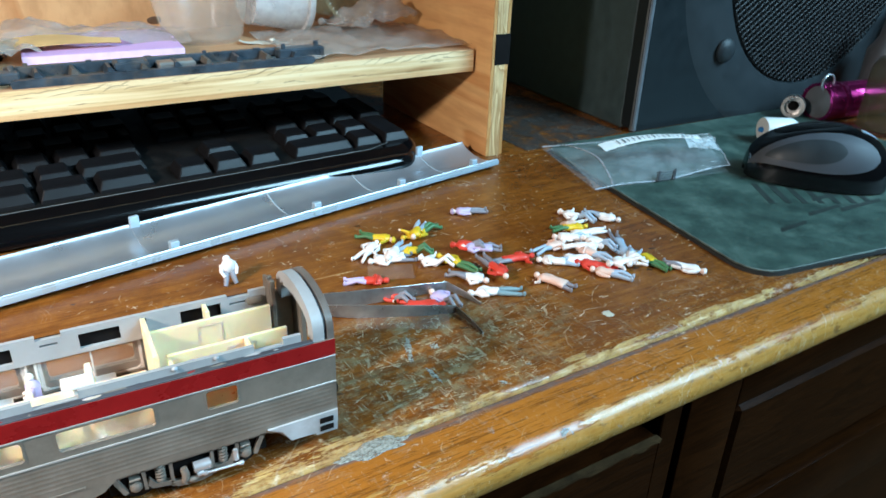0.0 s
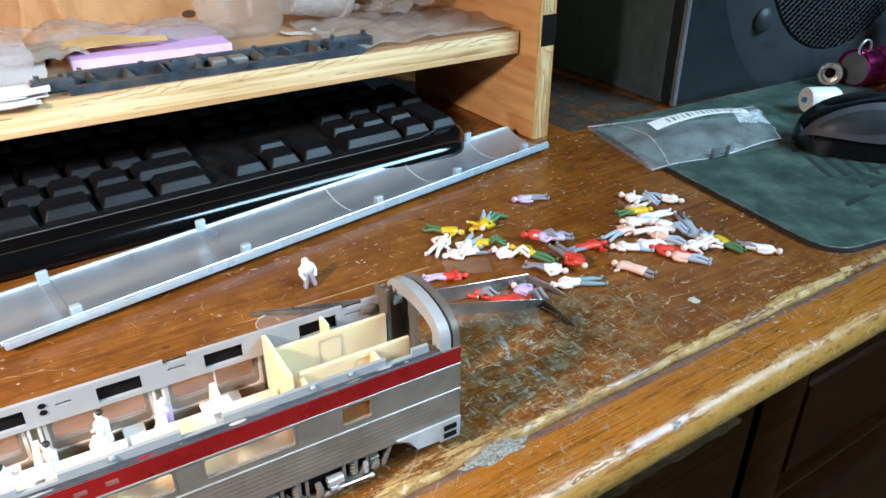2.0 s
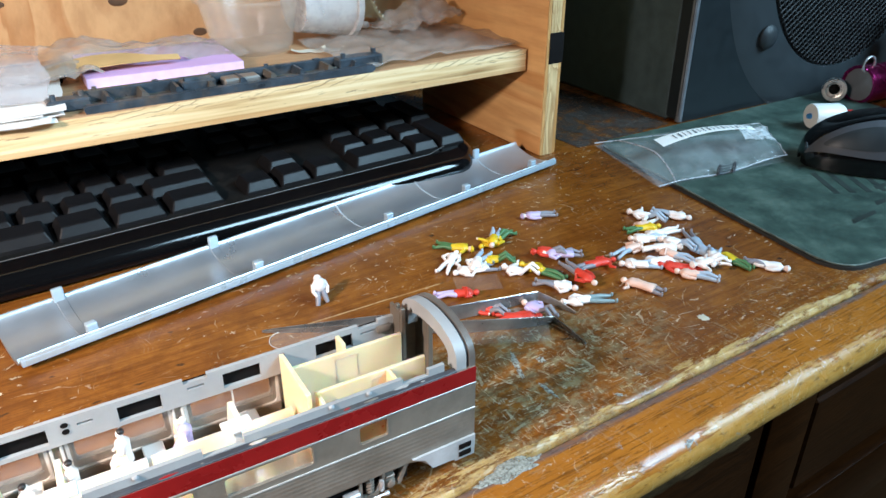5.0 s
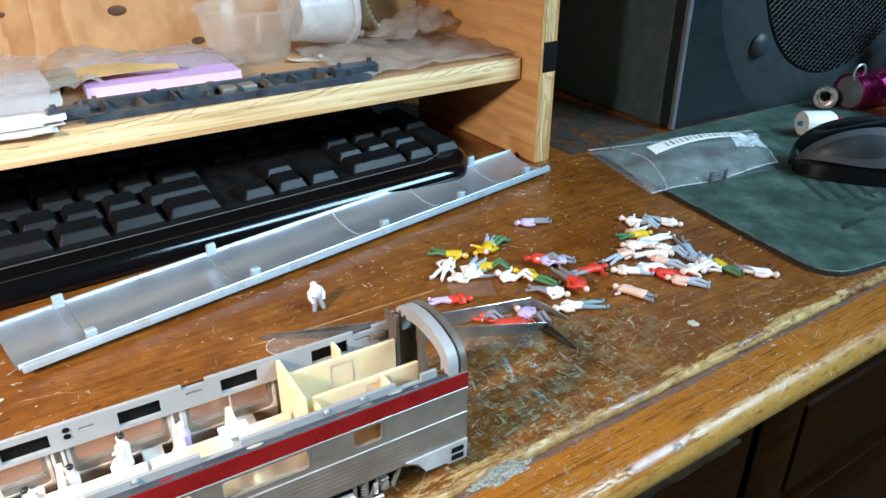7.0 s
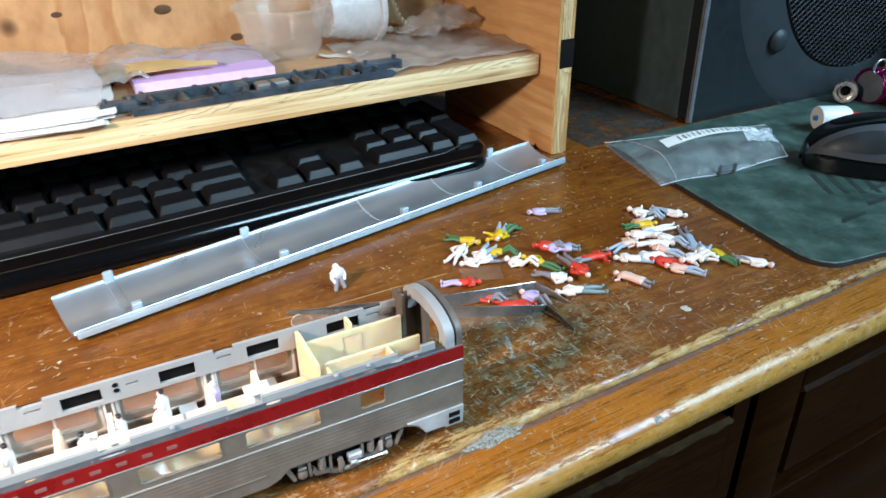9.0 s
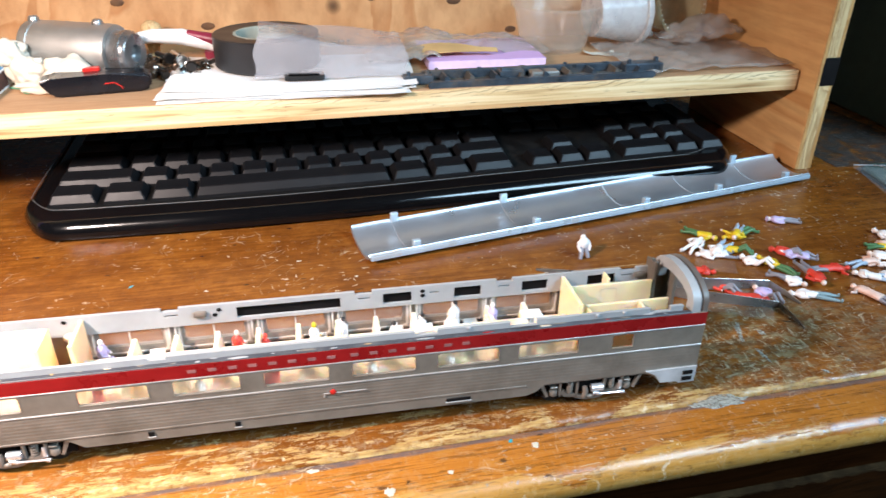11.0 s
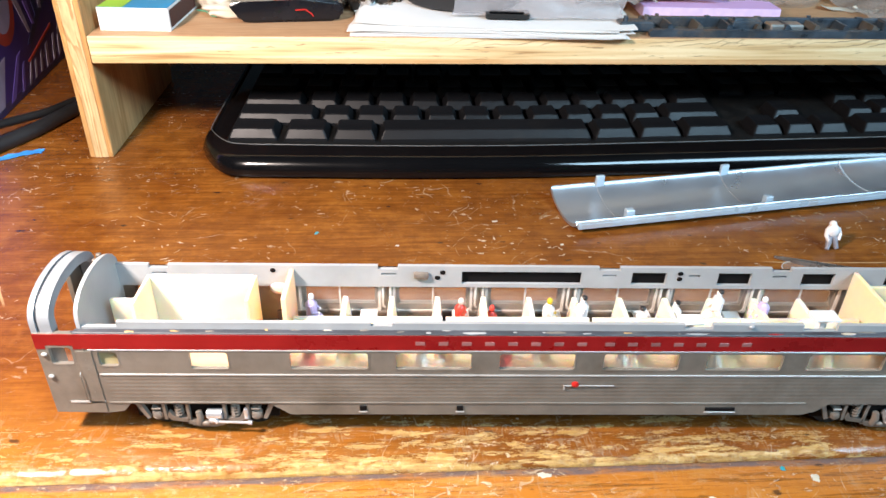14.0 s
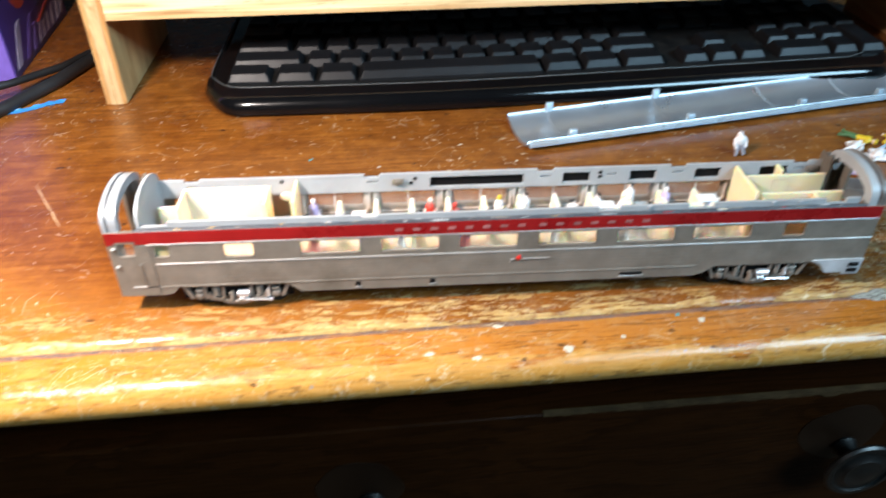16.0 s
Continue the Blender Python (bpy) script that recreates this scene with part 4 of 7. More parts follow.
pad0 = 350.5
key_row(0, [(6, 31.5), (34.5, 57.6), (60, 82.6), (84.6, 196.6), (198.4, 221), (223, 246.5), (248.6, 275)] + run(286.5, 3) + [(pad0, pad0 + 36.6), (pad0 + 2 * P, pad0 + 2 * P + 17.6)])
key_row(1, [(6, 49)] + run(51, 10) + [(242.5, 275)] + run(305.6, 1) + run(pad0, 3))
key_row(2, [(6, 40)] + run(42, 11) + [(252.5, 275)] + run(pad0, 3))
key_row(3, [(6, 35)] + run(37, 12) + [(266.5, 275)] + run(286.5, 3) + run(pad0, 3))
key_row(4, run(6, 13) + [(254.5, 275)] + run(286.5, 3) + run(pad0, 3))
key_row(5.35, run(6, 1) + run(44, 4) + run(130, 4) + run(215, 3) + run(286.5, 3))
for row, h in ((0.0, 36), (2, 36)):
    o = new("key", keycap(17.6, h))
    o.parent = keyboard
    o.matrix_basis = at(pad0 + 3 * P, 193.4 + row * P + bend(pad0 + 57), 11.2 + row * 0.95, 5, 2.6)
bm = bmesh.new()
loops = []
for x in range(5, 415, 20):
    loops.append([bm.verts.new((x, y + bend(x), z)) for y, z in ((190.5, 11.7), (325, 18.2), (325, 17.2), (190.5, 10.7))])
ring_faces(bm, loops)
part("key_well", bm, "key_well", keyboard, "dusty matt recess between the keys")

# ---------------------------------------------------------------- the model passenger car
car = thing("model_railway_passenger_car", at(0, 0), "grey model railway dining car with red stripe, roof off", "model train")
LEN, TOPZ = 290.0, 38.0
WINS = [(69.3, 91.8), (99.2, 121.2), (128.8, 150.9), (158.6, 181), (188.6, 211.2), (218.1, 241)]
SMALL = [(16, 21.8, 26.6, 32), (41.3, 52.4, 25.6, 32), (253.6, 262.3, 25.6, 32)]
HOLES = [(a, b, 25.6, 32.0) for a, b in WINS] + SMALL + [(3.0, 9.6, 27.2, 33.6)]


def holed(x, z):
    return not any(a < x < b and c < z < d for a, b, c, d in HOLES)


def car_side(name, y0, y1, outward):
    bm = bmesh.new()
    us = [0, LEN] + [v for h in HOLES for v in h[:2]]
    ws = [14, TOPZ] + [v for h in HOLES for v in h[2:]]
    plate(bm, us, ws, holed, lambda u, w, t: (u, t, w), y0, y1)
    side = part(name, bm, "body", car, "weathered stainless-grey painted side wall")
    y = y0 if outward < 0 else y1
    # skirt with wheel cut-outs
    pts = [(0, 14), (0, 9.2), (15, 8.8), (19.5, 9.6), (22, 12.6), (62, 12.6), (66.5, 9.4), (68, 8.2), (222, 8.2), (226, 9.6), (229.5, 12.6), (268, 12.6), (272, 11.2), (275, 8.2), (289.2, 8.2), (LEN, 9), (LEN, 14)]
    bm = bmesh.new()
    prism(bm, pts, "xz", y0, y1)
    part("skirt", bm, "body", side)
    # fluting
    for k in range(6):
        z = 14.6 + k * 1.42
        bm = bmesh.new()
        prism(bm, [(y, z), (y + outward * 0.055, z + 0.25), (y + outward * 0.055, z + 0.70), (y, z + 0.94)], "yz", 17, 288.4)
        part("flute", bm, "body", side)
    for z, h, x0, x1, m, out in ((23.4, 0.6, 15.5, LEN, "line", 0.3), (32.35, 0.5, 14.0, LEN, "line", 0.22), (12.9, 0.75, 5, 15, "line", 0.3), (12.7, 0.6, 16, 222, "body", 0.3)):
        bm = bmesh.new()
        box(bm, x0, x1, min(y, y + outward * out), max(y, y + outward * out), z, z + h, 0.08)
        part("trim_strip", bm, m, side)
    # red letterboard, opened over the door
    bm = bmesh.new()
    yo = y + outward * 0.16
    plate(bm, [0, 2.6, 10.2, LEN], [32.9, 34.2, 38.05], lambda u, w: not (2.6 < u < 10.2 and w < 34.2), lambda u, w, t: (u, t, w), min(y, yo), max(y, yo))
    part("letterboard", bm, "red", side, "scarlet letterboard stripe")
    for a, b, c, d in HOLES:
        bm = bmesh.new()
        window_rim(bm, a, b, c, d, y + outward * 0.10, y - outward * 0.9, 0.22, 0.9)
        rim = part("window_frame", bm, "body", side)
        bm = bmesh.new()
        yi = y - outward * 1.0
        box(bm, a - 0.3, b + 0.3, min(yi, yi - outward * 0.25), max(yi, yi - outward * 0.25), c - 0.3, d + 0.3)
        pane = part("pane", bm, "pane" if outward < 0 and 40 < a < 250 else "olive_pane" if outward < 0 and 14 < a < 40 else "amber_pane" if outward < 0 and a > 250 else "glass", side)
        pane.visible_shadow = False
    return side


front = car_side("front_side", 0.0, 1.6, -1)
car_side("rear_side", 32.4, 34.0, 1)
# vestibule door: raised panel, hinges and rails on the near side
bm = bmesh.new()
plate(bm, [10.8, 14.8], [9.4, 32.2], lambda u, w: True, lambda u, w, t: (u, t, w), -0.3, 0)
part("door_post", bm, "body", front)
for hz in (31.2, 23.2):
    bm = bmesh.new()
    ball(bm, (1.9, -0.4, hz), (0.9, 0.6, 0.6), 10)
    part("hinge", bm, "line", front)
for hz in (33, 29, 25.5, 21, 17, 13):
    bm = bmesh.new()
    ball(bm, (12.8, -0.3, hz), 0.2, 8)
    part("rivet", bm, "body", front)
bm = bmesh.new()
tube(bm, [(10.3, -0.2, 14), (10.3, -0.9, 14.6), (10.3, -0.9, 24), (10.3, -0.2, 24.6)], 0.22, 6)
part("grab_rail", bm, "body", front)
# company name kept as plain silver bars
x = 105.0
for n, gap in ((8, 1.4), (7, 0.0)):
    for k in range(n):
        bm = bmesh.new()
        box(bm, x, x + 2.7, -0.24, -0.1, 34.75, 36.0, 0.04)
        part("lettering_bar", bm, "letter", front)
        x += 6.5
    x += gap
bm = bmesh.new()
lathe(bm, [(1.05, 0), (1.0, 0.5), (0.6, 0.7)], 18, 0, Matrix.Translation((151.6, -0.2, 20.6)) @ Matrix.Rotation(radians(90), 4, "X"))
part("red_marker", bm, "red_plastic", front, "small round bright red marker")
bm = bmesh.new()
box(bm, 148.2, 163.0, -0.55, -0.25, 19.9, 20.3, 0.08)
box(bm, 148.2, 148.7, -0.55, -0.25, 18.6, 20.2, 0.08)
part("handrail", bm, "line", front)
for hx, w in ((88.6, 2.0), (117.3, 2.0), (192, 9)):
    bm = bmesh.new()
    box(bm, hx, hx + w, -0.5, 0.1, 10.0, 11.4 if w > 5 else 11.9, 0.2)
    part("vent_slot", bm, "black", front)
    bm = bmesh.new()
    box(bm, hx - 0.3, hx + w + 0.3, -0.62, -0.2, 9.5, 9.95, 0.1)
    part("vent_lip", bm, "line", front)
bm = bmesh.new()
pts = [(269, 13.6), (273, 11.6), (275.5, 7.6), (283, 7.4), (283, 6.6), (289.6, 6.6), (289.9, 13.8)]
prism(bm, pts, "xz", -0.75, -0.02)
sill = part("step_casting", bm, "body_light", front, "pale unpainted step casting")
for z0 in (7.6, 10.4):
    bm = bmesh.new()
    box(bm, 284.2, 288.4, -1.1, -0.7, z0, z0 + 1.9, 0.15)
    part("step", bm, "black", sill)

# grey styrene liner above the windows, with notches and ports
PORTS = [(119.2, 157, 34.9, 39.5), (173, 184, 34.9, 39.5), (200.5, 211.2, 34.9, 39.5), (227.5, 238, 34.9, 39.5), (254.4, 266, 34.9, 39.5)]
NOTCH = [(22.5, 28.5), (93, 99.2), (162.3, 169), (217.2, 223.5), (268, 274.5)]
SLOT = [(23.2, 27.8), (94, 98.6), (163.6, 168), (191, 194.6), (218, 222.4), (268.6, 273.4)]
cut = PORTS + [(a, b, 40.2, 42) for a, b in NOTCH] + [(a, b, 38.0, 38.7) for a, b in SLOT]
bm = bmesh.new()
us = [10, 280] + [v for c in cut for v in c[:2]]
ws = [33.6, 41.4] + [v for c in cut for v in c[2:] if v < 41.4]
plate(bm, us, ws, lambda u, w: not any(a < u < b and c < w < d for a, b, c, d in cut), lambda u, w, t: (u, t, w), 30.2, 31.4)
liner = part("rear_liner", bm, "grey", car, "light grey styrene liner with black ports")
# black strip stands in for the unlit gap behind the open ports
bm = bmesh.new()
box(bm, 10, 280, 31.5, 32.3, 33.8, 40.0)
part("port_shade", bm, "black", liner)
for px, pz in ((60.5, 39.6), (113.2, 39.2), (111.6, 37.2), (188.2, 39.3), (188.2, 37.3), (244.3, 39.6)):
    bm = bmesh.new()
    lathe(bm, [(0.75, 0), (0.75, 0.2)], 12, 0, Matrix.Translation((px, 30.18, pz)) @ Matrix.Rotation(radians(90), 4, "X") @ Matrix.Diagonal((1.2, 1, 1, 1)))
    part("rivet_hole", bm, "black", liner)
for px in (106.5, 276):
    bm = bmesh.new()
    box(bm, px - 2.3, px + 2.3, 28.8, 30.2, 37.2, 39.6, 0.5, 0, 2)
    part("clip_block", bm, "truck", liner)
bm = bmesh.new()
cutf = [(215, 225, 38.6, 42), (181, 189, 39.0, 42), (268, 276, 38.8, 42), (92.5, 98.5, 39.6, 42), (12, 22.5, 39.0, 42)]
us = [12, 281] + [v for c in cutf for v in c[:2]]
plate(bm, us, [33.6, 38.6, 38.8, 39.0, 39.6, 40.6], lambda u, w: not any(a < u < b and c < w < d for a, b, c, d in cutf), lambda u, w, t: (u, t, w), 2.2, 3.4)
fl = part("front_liner", bm, "grey", car, "light grey styrene liner, glue-stained")
bm = bmesh.new()
box(bm, 11, 284, 0.15, 2.18, 37.3, 38.5, 0.25)
part("glue_ledge", bm, "ledge", car, "dark glue-smeared ledge over the stripe")
rnd = random.Random(4)
for k in range(34):
    bm = bmesh.new()
    w = rnd.choice((1.0, 1.6, 2.6, 4.4, 7.0, 9.0))
    vs = ball(bm, (0, 0, 0), (w / 2, rnd.uniform(0.25, 0.6), rnd.uniform(0.08, 0.16)), 16)
    for v in vs:
        v.co += Vector((0.5, 0.22, 0.08)) * noise.noise(v.co * 0.8 + Vector((k * 5, 0, 0)))
    blob = part("glue_blob", bm, rnd.choice(("cream", "grey", "grey", "ledge", "body", "body", "red" if k % 5 == 0 else "kraft")), car)
    blob.matrix_basis = at(14 + k * 7.8 + rnd.uniform(-4, 4), rnd.choice((0.7, 1.1, 1.7)), 38.5)
for px in (200, 247.5, 258):
    bm = bmesh.new()
    ball(bm, (px, 2.0, 40.0), (0.8, 0.5, 0.7), 10)
    part("rivet_head", bm, "body_light", fl)
# clear window strips inside the far wall
for a, b in WINS:
    bm = bmesh.new()
    window_rim(bm, a - 1.2, b + 1.2, 23.2, 34.2, 31.6, 32.2, 0.6, 1.4)
    wf = part("glazing_frame", bm, "clear_rim", car, "moulded clear glazing strip")
    bm = bmesh.new()
    box(bm, a - 3.4, b + 3.4, 30.9, 31.3, 22.8, 33.5, 0.1)
    gz = part("glazing_sheet", bm, "glaze", wf)
    gz.visible_shadow = False
    bm = bmesh.new()
    box(bm, (a + b) / 2 - 0.25, (a + b) / 2 + 0.25, 31.5, 31.9, 24, 34)
    part("mullion", bm, "clear_rim", wf)
for px in (95.5, 125, 154.8, 184.8, 214.6):
    for d in (-1.2, 1.2):
        bm = bmesh.new()
        tube(bm, [(px + d, 31.2, 33.8), (px + d, 31.0, 26), (px + d + 0.6, 31.0, 25.2)], 0.42, 6)
        part("glazing_clip", bm, "clear_rim", car)

# ends: arched frames over open doorways
def arch_band(x0, x1, grow, band, m, label):
    bm = bmesh.new()
    outer, inner = [], []
    for k in range(25):
        a = math.pi * k / 24
        c, s = math.cos(a), abs(math.sin(a)) ** 0.85
        outer.append((17 - (16.4 + grow) * c, 40.4 + (8.9 + grow) * s))
        inner.append((17 - (16.4 + grow - band) * c, 40.4 + (8.9 + grow - band) * s))
    prism(bm, [(outer[0][0], 37.6)] + outer + [(outer[-1][0], 37.6), (inner[-1][0], 37.6)] + inner[::-1] + [(inner[0][0], 37.6)], "yz", x0, x1)
    return part("end_arch", bm, m, car, label)


arch_band(-0.2, 1.4, 0.0, 3.0, "hoop", "curved grey end hoop")
arch_band(1.45, 2.1, -0.5, 2.4, "ledge", "")
arch_band(2.15, 5.4, -0.1, 3.2, "hoop", "")
arch_band(284.0, 287.2, -0.1, 4.6, "grey", "curved grey end hoop")
arch_band(287.25, 288.0, -0.5, 2.6, "ledge", "")
arch_band(288.05, 290.0, 0.1, 2.8, "hoop_brown", "weathered brown-grey outer end hoop")
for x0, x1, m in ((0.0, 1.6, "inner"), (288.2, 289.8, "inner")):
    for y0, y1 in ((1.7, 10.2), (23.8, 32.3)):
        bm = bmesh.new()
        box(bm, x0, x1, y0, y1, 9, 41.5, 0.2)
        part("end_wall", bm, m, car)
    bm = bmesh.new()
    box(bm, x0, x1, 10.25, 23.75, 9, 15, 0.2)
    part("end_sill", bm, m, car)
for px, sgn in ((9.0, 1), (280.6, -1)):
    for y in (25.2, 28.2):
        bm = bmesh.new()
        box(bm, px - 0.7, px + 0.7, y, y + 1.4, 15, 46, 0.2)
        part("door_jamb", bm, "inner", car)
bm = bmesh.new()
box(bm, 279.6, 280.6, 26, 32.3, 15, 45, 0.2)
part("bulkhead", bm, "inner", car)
bm = bmesh.new()
pts = [(2.6, 15)] + [(17 - 15 * math.cos(math.pi * t / 20), 40.6 + 8.4 * math.sin(math.pi * t / 20) ** 0.9) for t in range(21)] + [(31.2, 15)]
prism(bm, pts, "yz", 11.6, 12.7)
part("bulkhead", bm, "grey", car, "arched grey vestibule bulkhead")

# cabin floor and cream inner walls
bm = bmesh.new()
box(bm, 3, 287, 1.7, 32.3, 13.4, 15.0)
part("cabin_floor", bm, "floor_tan", car, "tan cabin floor")
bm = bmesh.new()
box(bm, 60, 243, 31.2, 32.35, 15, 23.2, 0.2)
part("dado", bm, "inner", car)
bm = bmesh.new()
box(bm, 60, 243, 1.7, 2.15, 15, 24.6, 0.2)
part("dado", bm, "cream", car)
for args, m in (((24, 55, 26.2, 27.4, 15, 39.8), "cream_light"), ((22.9, 23.9, 12, 27.4, 15, 39.6), "cream_light"), ((55.1, 56.2, 14, 27.4, 15, 39.6), "cream"),
                ((15.6, 22.8, 15.4, 16.6, 15, 38.6), "cream_light"), ((40, 41.2, 27.45, 30.1, 15, 34), "cream"), ((65.6, 67.0, 14, 30.1, 15, 40.2), "cream"),
                ((243.4, 244.8, 9.0, 30.1, 15, 40.4), "cream"), ((244.9, 279.0, 23.8, 25.0, 15, 38.8), "cream"), ((260.5, 261.7, 25.05, 30.1, 15, 40.6), "cream"),
                ((247, 280, 11.2, 12.4, 15, 38.2), "cream"), ((246.9, 248, 5.0, 11.1, 15, 37.6), "cream"), ((267.4, 268.6, 5, 11.1, 15, 38.2), "cream")):
    bm = bmesh.new()
    box(bm, *args, 0.15)
    part("partition", bm, m, car, "cream styrene partition")
# unseen panels added, leaning to catch lamp light and brighten the near windows
for x0, x1 in ((68, 113), (114, 158), (159, 204), (205, 242)):
    bm = bmesh.new()
    prism(bm, [(10.4, 15), (11.4, 15), (18.8, 30.6), (17.8, 30.6)], "yz", x0, x1)
    part("partition", bm, "cream_light", car, "added leaning cream panel that brightens the windows")
for x0, x1, yf, z0, z1 in ((257.6, 264.8, 23.8, 22, 37.0), (263.0, 271.0, 11.2, 22, 36.4)):
    bm = bmesh.new()
    for a, b, c, d in ((x0, x0 + 0.45, z0, z1), (x1 - 0.45, x1, z0, z1), (x0 + 0.45, x1 - 0.45, z1 - 0.45, z1)):
        box(bm, a, b, yf - 0.10, yf - 0.004, c, d)
    part("door_outline", bm, "cream", car)
bm = bmesh.new()
ball(bm, (62.0, 29.9, 33), (3.0, 0.5, 2.2), 14)
part("glue_smear", bm, "cream_light", car)

# dining seats: tapered double backs with benches
seat_bm = bmesh.new()
prism(seat_bm, [(-2.6, 15), (-0.75, 30.4), (0.75, 30.4), (2.6, 15)], "xz", 19.2, 29.6)
seat_bm2 = bmesh.new()
box(seat_bm2, -5.2, 5.2, 19.2, 29.6, 15, 19.6, 0.4)
low_bm = bmesh.new()
prism(low_bm, [(-2.3, 15), (-0.75, 25.4), (0.75, 25.4), (2.3, 15)], "xz", 4.6, 13.0)
first_back = part("seat_back", seat_bm, "cream_light", car, "tapered cream seat back")
first_bench = part("seat_bench", seat_bm2, "cream", car)
first_low = part("seat_back", low_bm, "cream_light", car, "low tapered cream seat back")
for k in range(11):
    m = at(82.6 + 14.55 * k, 0, 0)
    m2 = at(82.6 + 14.55 * k, -14.6, 0)
    if k == 0:
        first_back.matrix_basis = first_bench.matrix_basis = first_low.matrix_basis = m
    else:
        again(first_back, "seat_back", car, m)
        again(first_bench, "seat_bench", car, m)
        again(first_low, "seat_back", car, m)
    again(first_bench, "seat_bench", car, m2)
for k, (px, py) in enumerate(((90, 8), (119, 8), (148.4, 8), (177.4, 8), (206.5, 8), (232, 8))):
    bm = bmesh.new()
    box(bm, px - 2.7, px + 2.7, 20.4, 29.5, 24.6, 25.5, 0.3)
    box(bm, px - 0.7, px + 0.7, 27, 29, 15, 24.6)
    part("dining_table", bm, "white", car, "small white dining table")
bm = bmesh.new()
box(bm, 221.5, 229, 7.5, 12.5, 37.4, 38.6, 0.3)
box(bm, 224, 226, 9, 11, 15, 37.4)
part("counter", bm, "white", car, "small white counter top")
bm = bmesh.new()
box(bm, 181.5, 188.5, 6.5, 11, 36.9, 38.0, 0.3)
box(bm, 184, 186, 8, 10, 15, 36.9)
part("counter", bm, "white", car, "small white counter top")


def truck(x):
    """Four-wheel bogie seen from the side: frame, boxes, springs, brake gear and wheels."""
    f = new("bogie")
    f.parent = car
    f.empty_display_size = 0.005
    f.matrix_basis = at(x, 0, 0)
    tagged(f, "brown-grey metal bogie with springs and bright brake cylinder")
    for y0, y1 in ((0.7, 2.0), (32.0, 33.3)):
        bm = bmesh.new()
        # tapered end legs, journal surrounds, spring pockets and the dropped middle
        for g in (-1, 1):
            prism(bm, [(g * 21.0, 13.2), (g * 19.4, 13.2), (g * 16.6, 6.0), (g * 17.7, 5.6)][::g], "xz", y0, y1)
            prism(bm, [(g * 12.9, 13.0), (g * 11.9, 13.0), (g * 11.7, 5.4), (g * 12.6, 5.4)][::g], "xz", y0, y1)
            prism(bm, [(g * 11.7, 6.6), (g * 10.6, 5.0), (g * 5.4, 4.2), (g * 5.2, 5.6), (g * 9.6, 6.4), (g * 11.0, 8.6)][::g], "xz", y0, y1)
            box(bm, g * 5.4 - 0.45, g * 5.4 + 0.45, y0, y1, 3.6, 13.0)
        prism(bm, [(-5.6, 5.0), (-4.6, 3.4), (-2.0, 2.8), (2.0, 2.8), (4.6, 3.4), (5.6, 5.0), (3.4, 4.8), (1.2, 4.1), (-1.2, 4.1), (-3.4, 4.8)], "xz", y0 - 0.3, y1)
        box(bm, -20.6, 20.6, y0, y1, 11.6, 13.2)
        part("side_frame", bm, "truck", f)
    # black plate added behind the frame, painting the shade in its gaps
    bm = bmesh.new()
    box(bm, -21, 21, 2.9, 4.0, 4.8, 13.2)
    part("gap_shade", bm, "black", f)
    for ax in (-14.6, 14.6):
        bm = bmesh.new()
        box(bm, ax - 1.7, ax + 1.7, 0.9, 3.0, 5.6, 8.2, 0.6, 0, 2)
        box(bm, ax - 1.4, ax + 1.4, 0.6, 3.0, 9.2, 10.0, 0.2)
        part("journal_box", bm, "truck", f)
        bm = bmesh.new()
        lathe(bm, [(1.3, 0), (1.3, 0.4), (0.8, 0.7)], 14, 0, Matrix.Translation((ax, 0.9, 6.9)) @ Matrix.Rotation(radians(90), 4, "X"))
        part("journal_cap", bm, "truck", f)
    for ax in (-13.6, 13.6):
        bm = bmesh.new()
        rot = Matrix.Rotation(radians(90), 4, "X")
        for y in (6.2, 27.0):
            lathe(bm, [(0.8, -1.6), (5.2, -1.4), (5.7, -0.7), (5.25, 0.1), (5.1, 1.2), (0.8, 1.2)], 28, 0, Matrix.Translation((ax, y, 5.25)) @ rot)
        tube(bm, [(ax, 4, 5.25), (ax, 30, 5.25)], 0.8, 10)
        part("wheelset", bm, "wheel", f)
    for sx in (-8.2, 8.4):
        bm = bmesh.new()
        tube(bm, [(sx + 1.1 * math.cos(t * 0.9), 1.7 + 1.0 * math.sin(t * 0.9), 6.2 + t * 0.16) for t in range(36)], 0.38, 6)
        part("spring", bm, "truck", f)
    bm = bmesh.new()
    tube(bm, [(-2.4, 0.9, 8.6), (-2.0, 0.5, 6.4), (-2.6, 0.4, 4.0)], [0.9, 1.1, 0.8], 10)
    ball(bm, (-0.4, 0.3, 4.4), (1.5, 0.9, 0.9), 12)
    part("brake_lever", bm, "truck", f)
    bm = bmesh.new()
    tube(bm, [(0.2, 0.8, 7.8), (4.7, 0.8, 7.8)], 1.6, 18)
    tube(bm, [(0.8, 0.0, 5.9), (2.6, 0.0, 5.9)], 0.9, 14)
    part("brake_cylinder", bm, "chrome", f, "bright chromed brake cylinder")
    bm = bmesh.new()
    tube(bm, [(2.6, -0.4, 5.6), (12.6, -0.4, 5.2)], 0.42, 10)
    tube(bm, [(12.2, -0.4, 5.2), (13.4, -0.4, 5.15)], 0.72, 12)
    ball(bm, (3.0, -0.4, 5.6), 0.8, 10)
    part("brake_rod", bm, "chrome", f, "bright brake rod")
    bm = bmesh.new()
    box(bm, 11.0, 12.4, 0.2, 1.4, 5.6, 9.8, 0.4, 0, 2)
    part("rod_bracket", bm, "chrome", f)
    # bolster kept black so the space under the floor reads as shade
    bm = bmesh.new()
    box(bm, -20, 20, 6, 28, 11.9, 13.3)
    part("bolster", bm, "black", f)
    return f


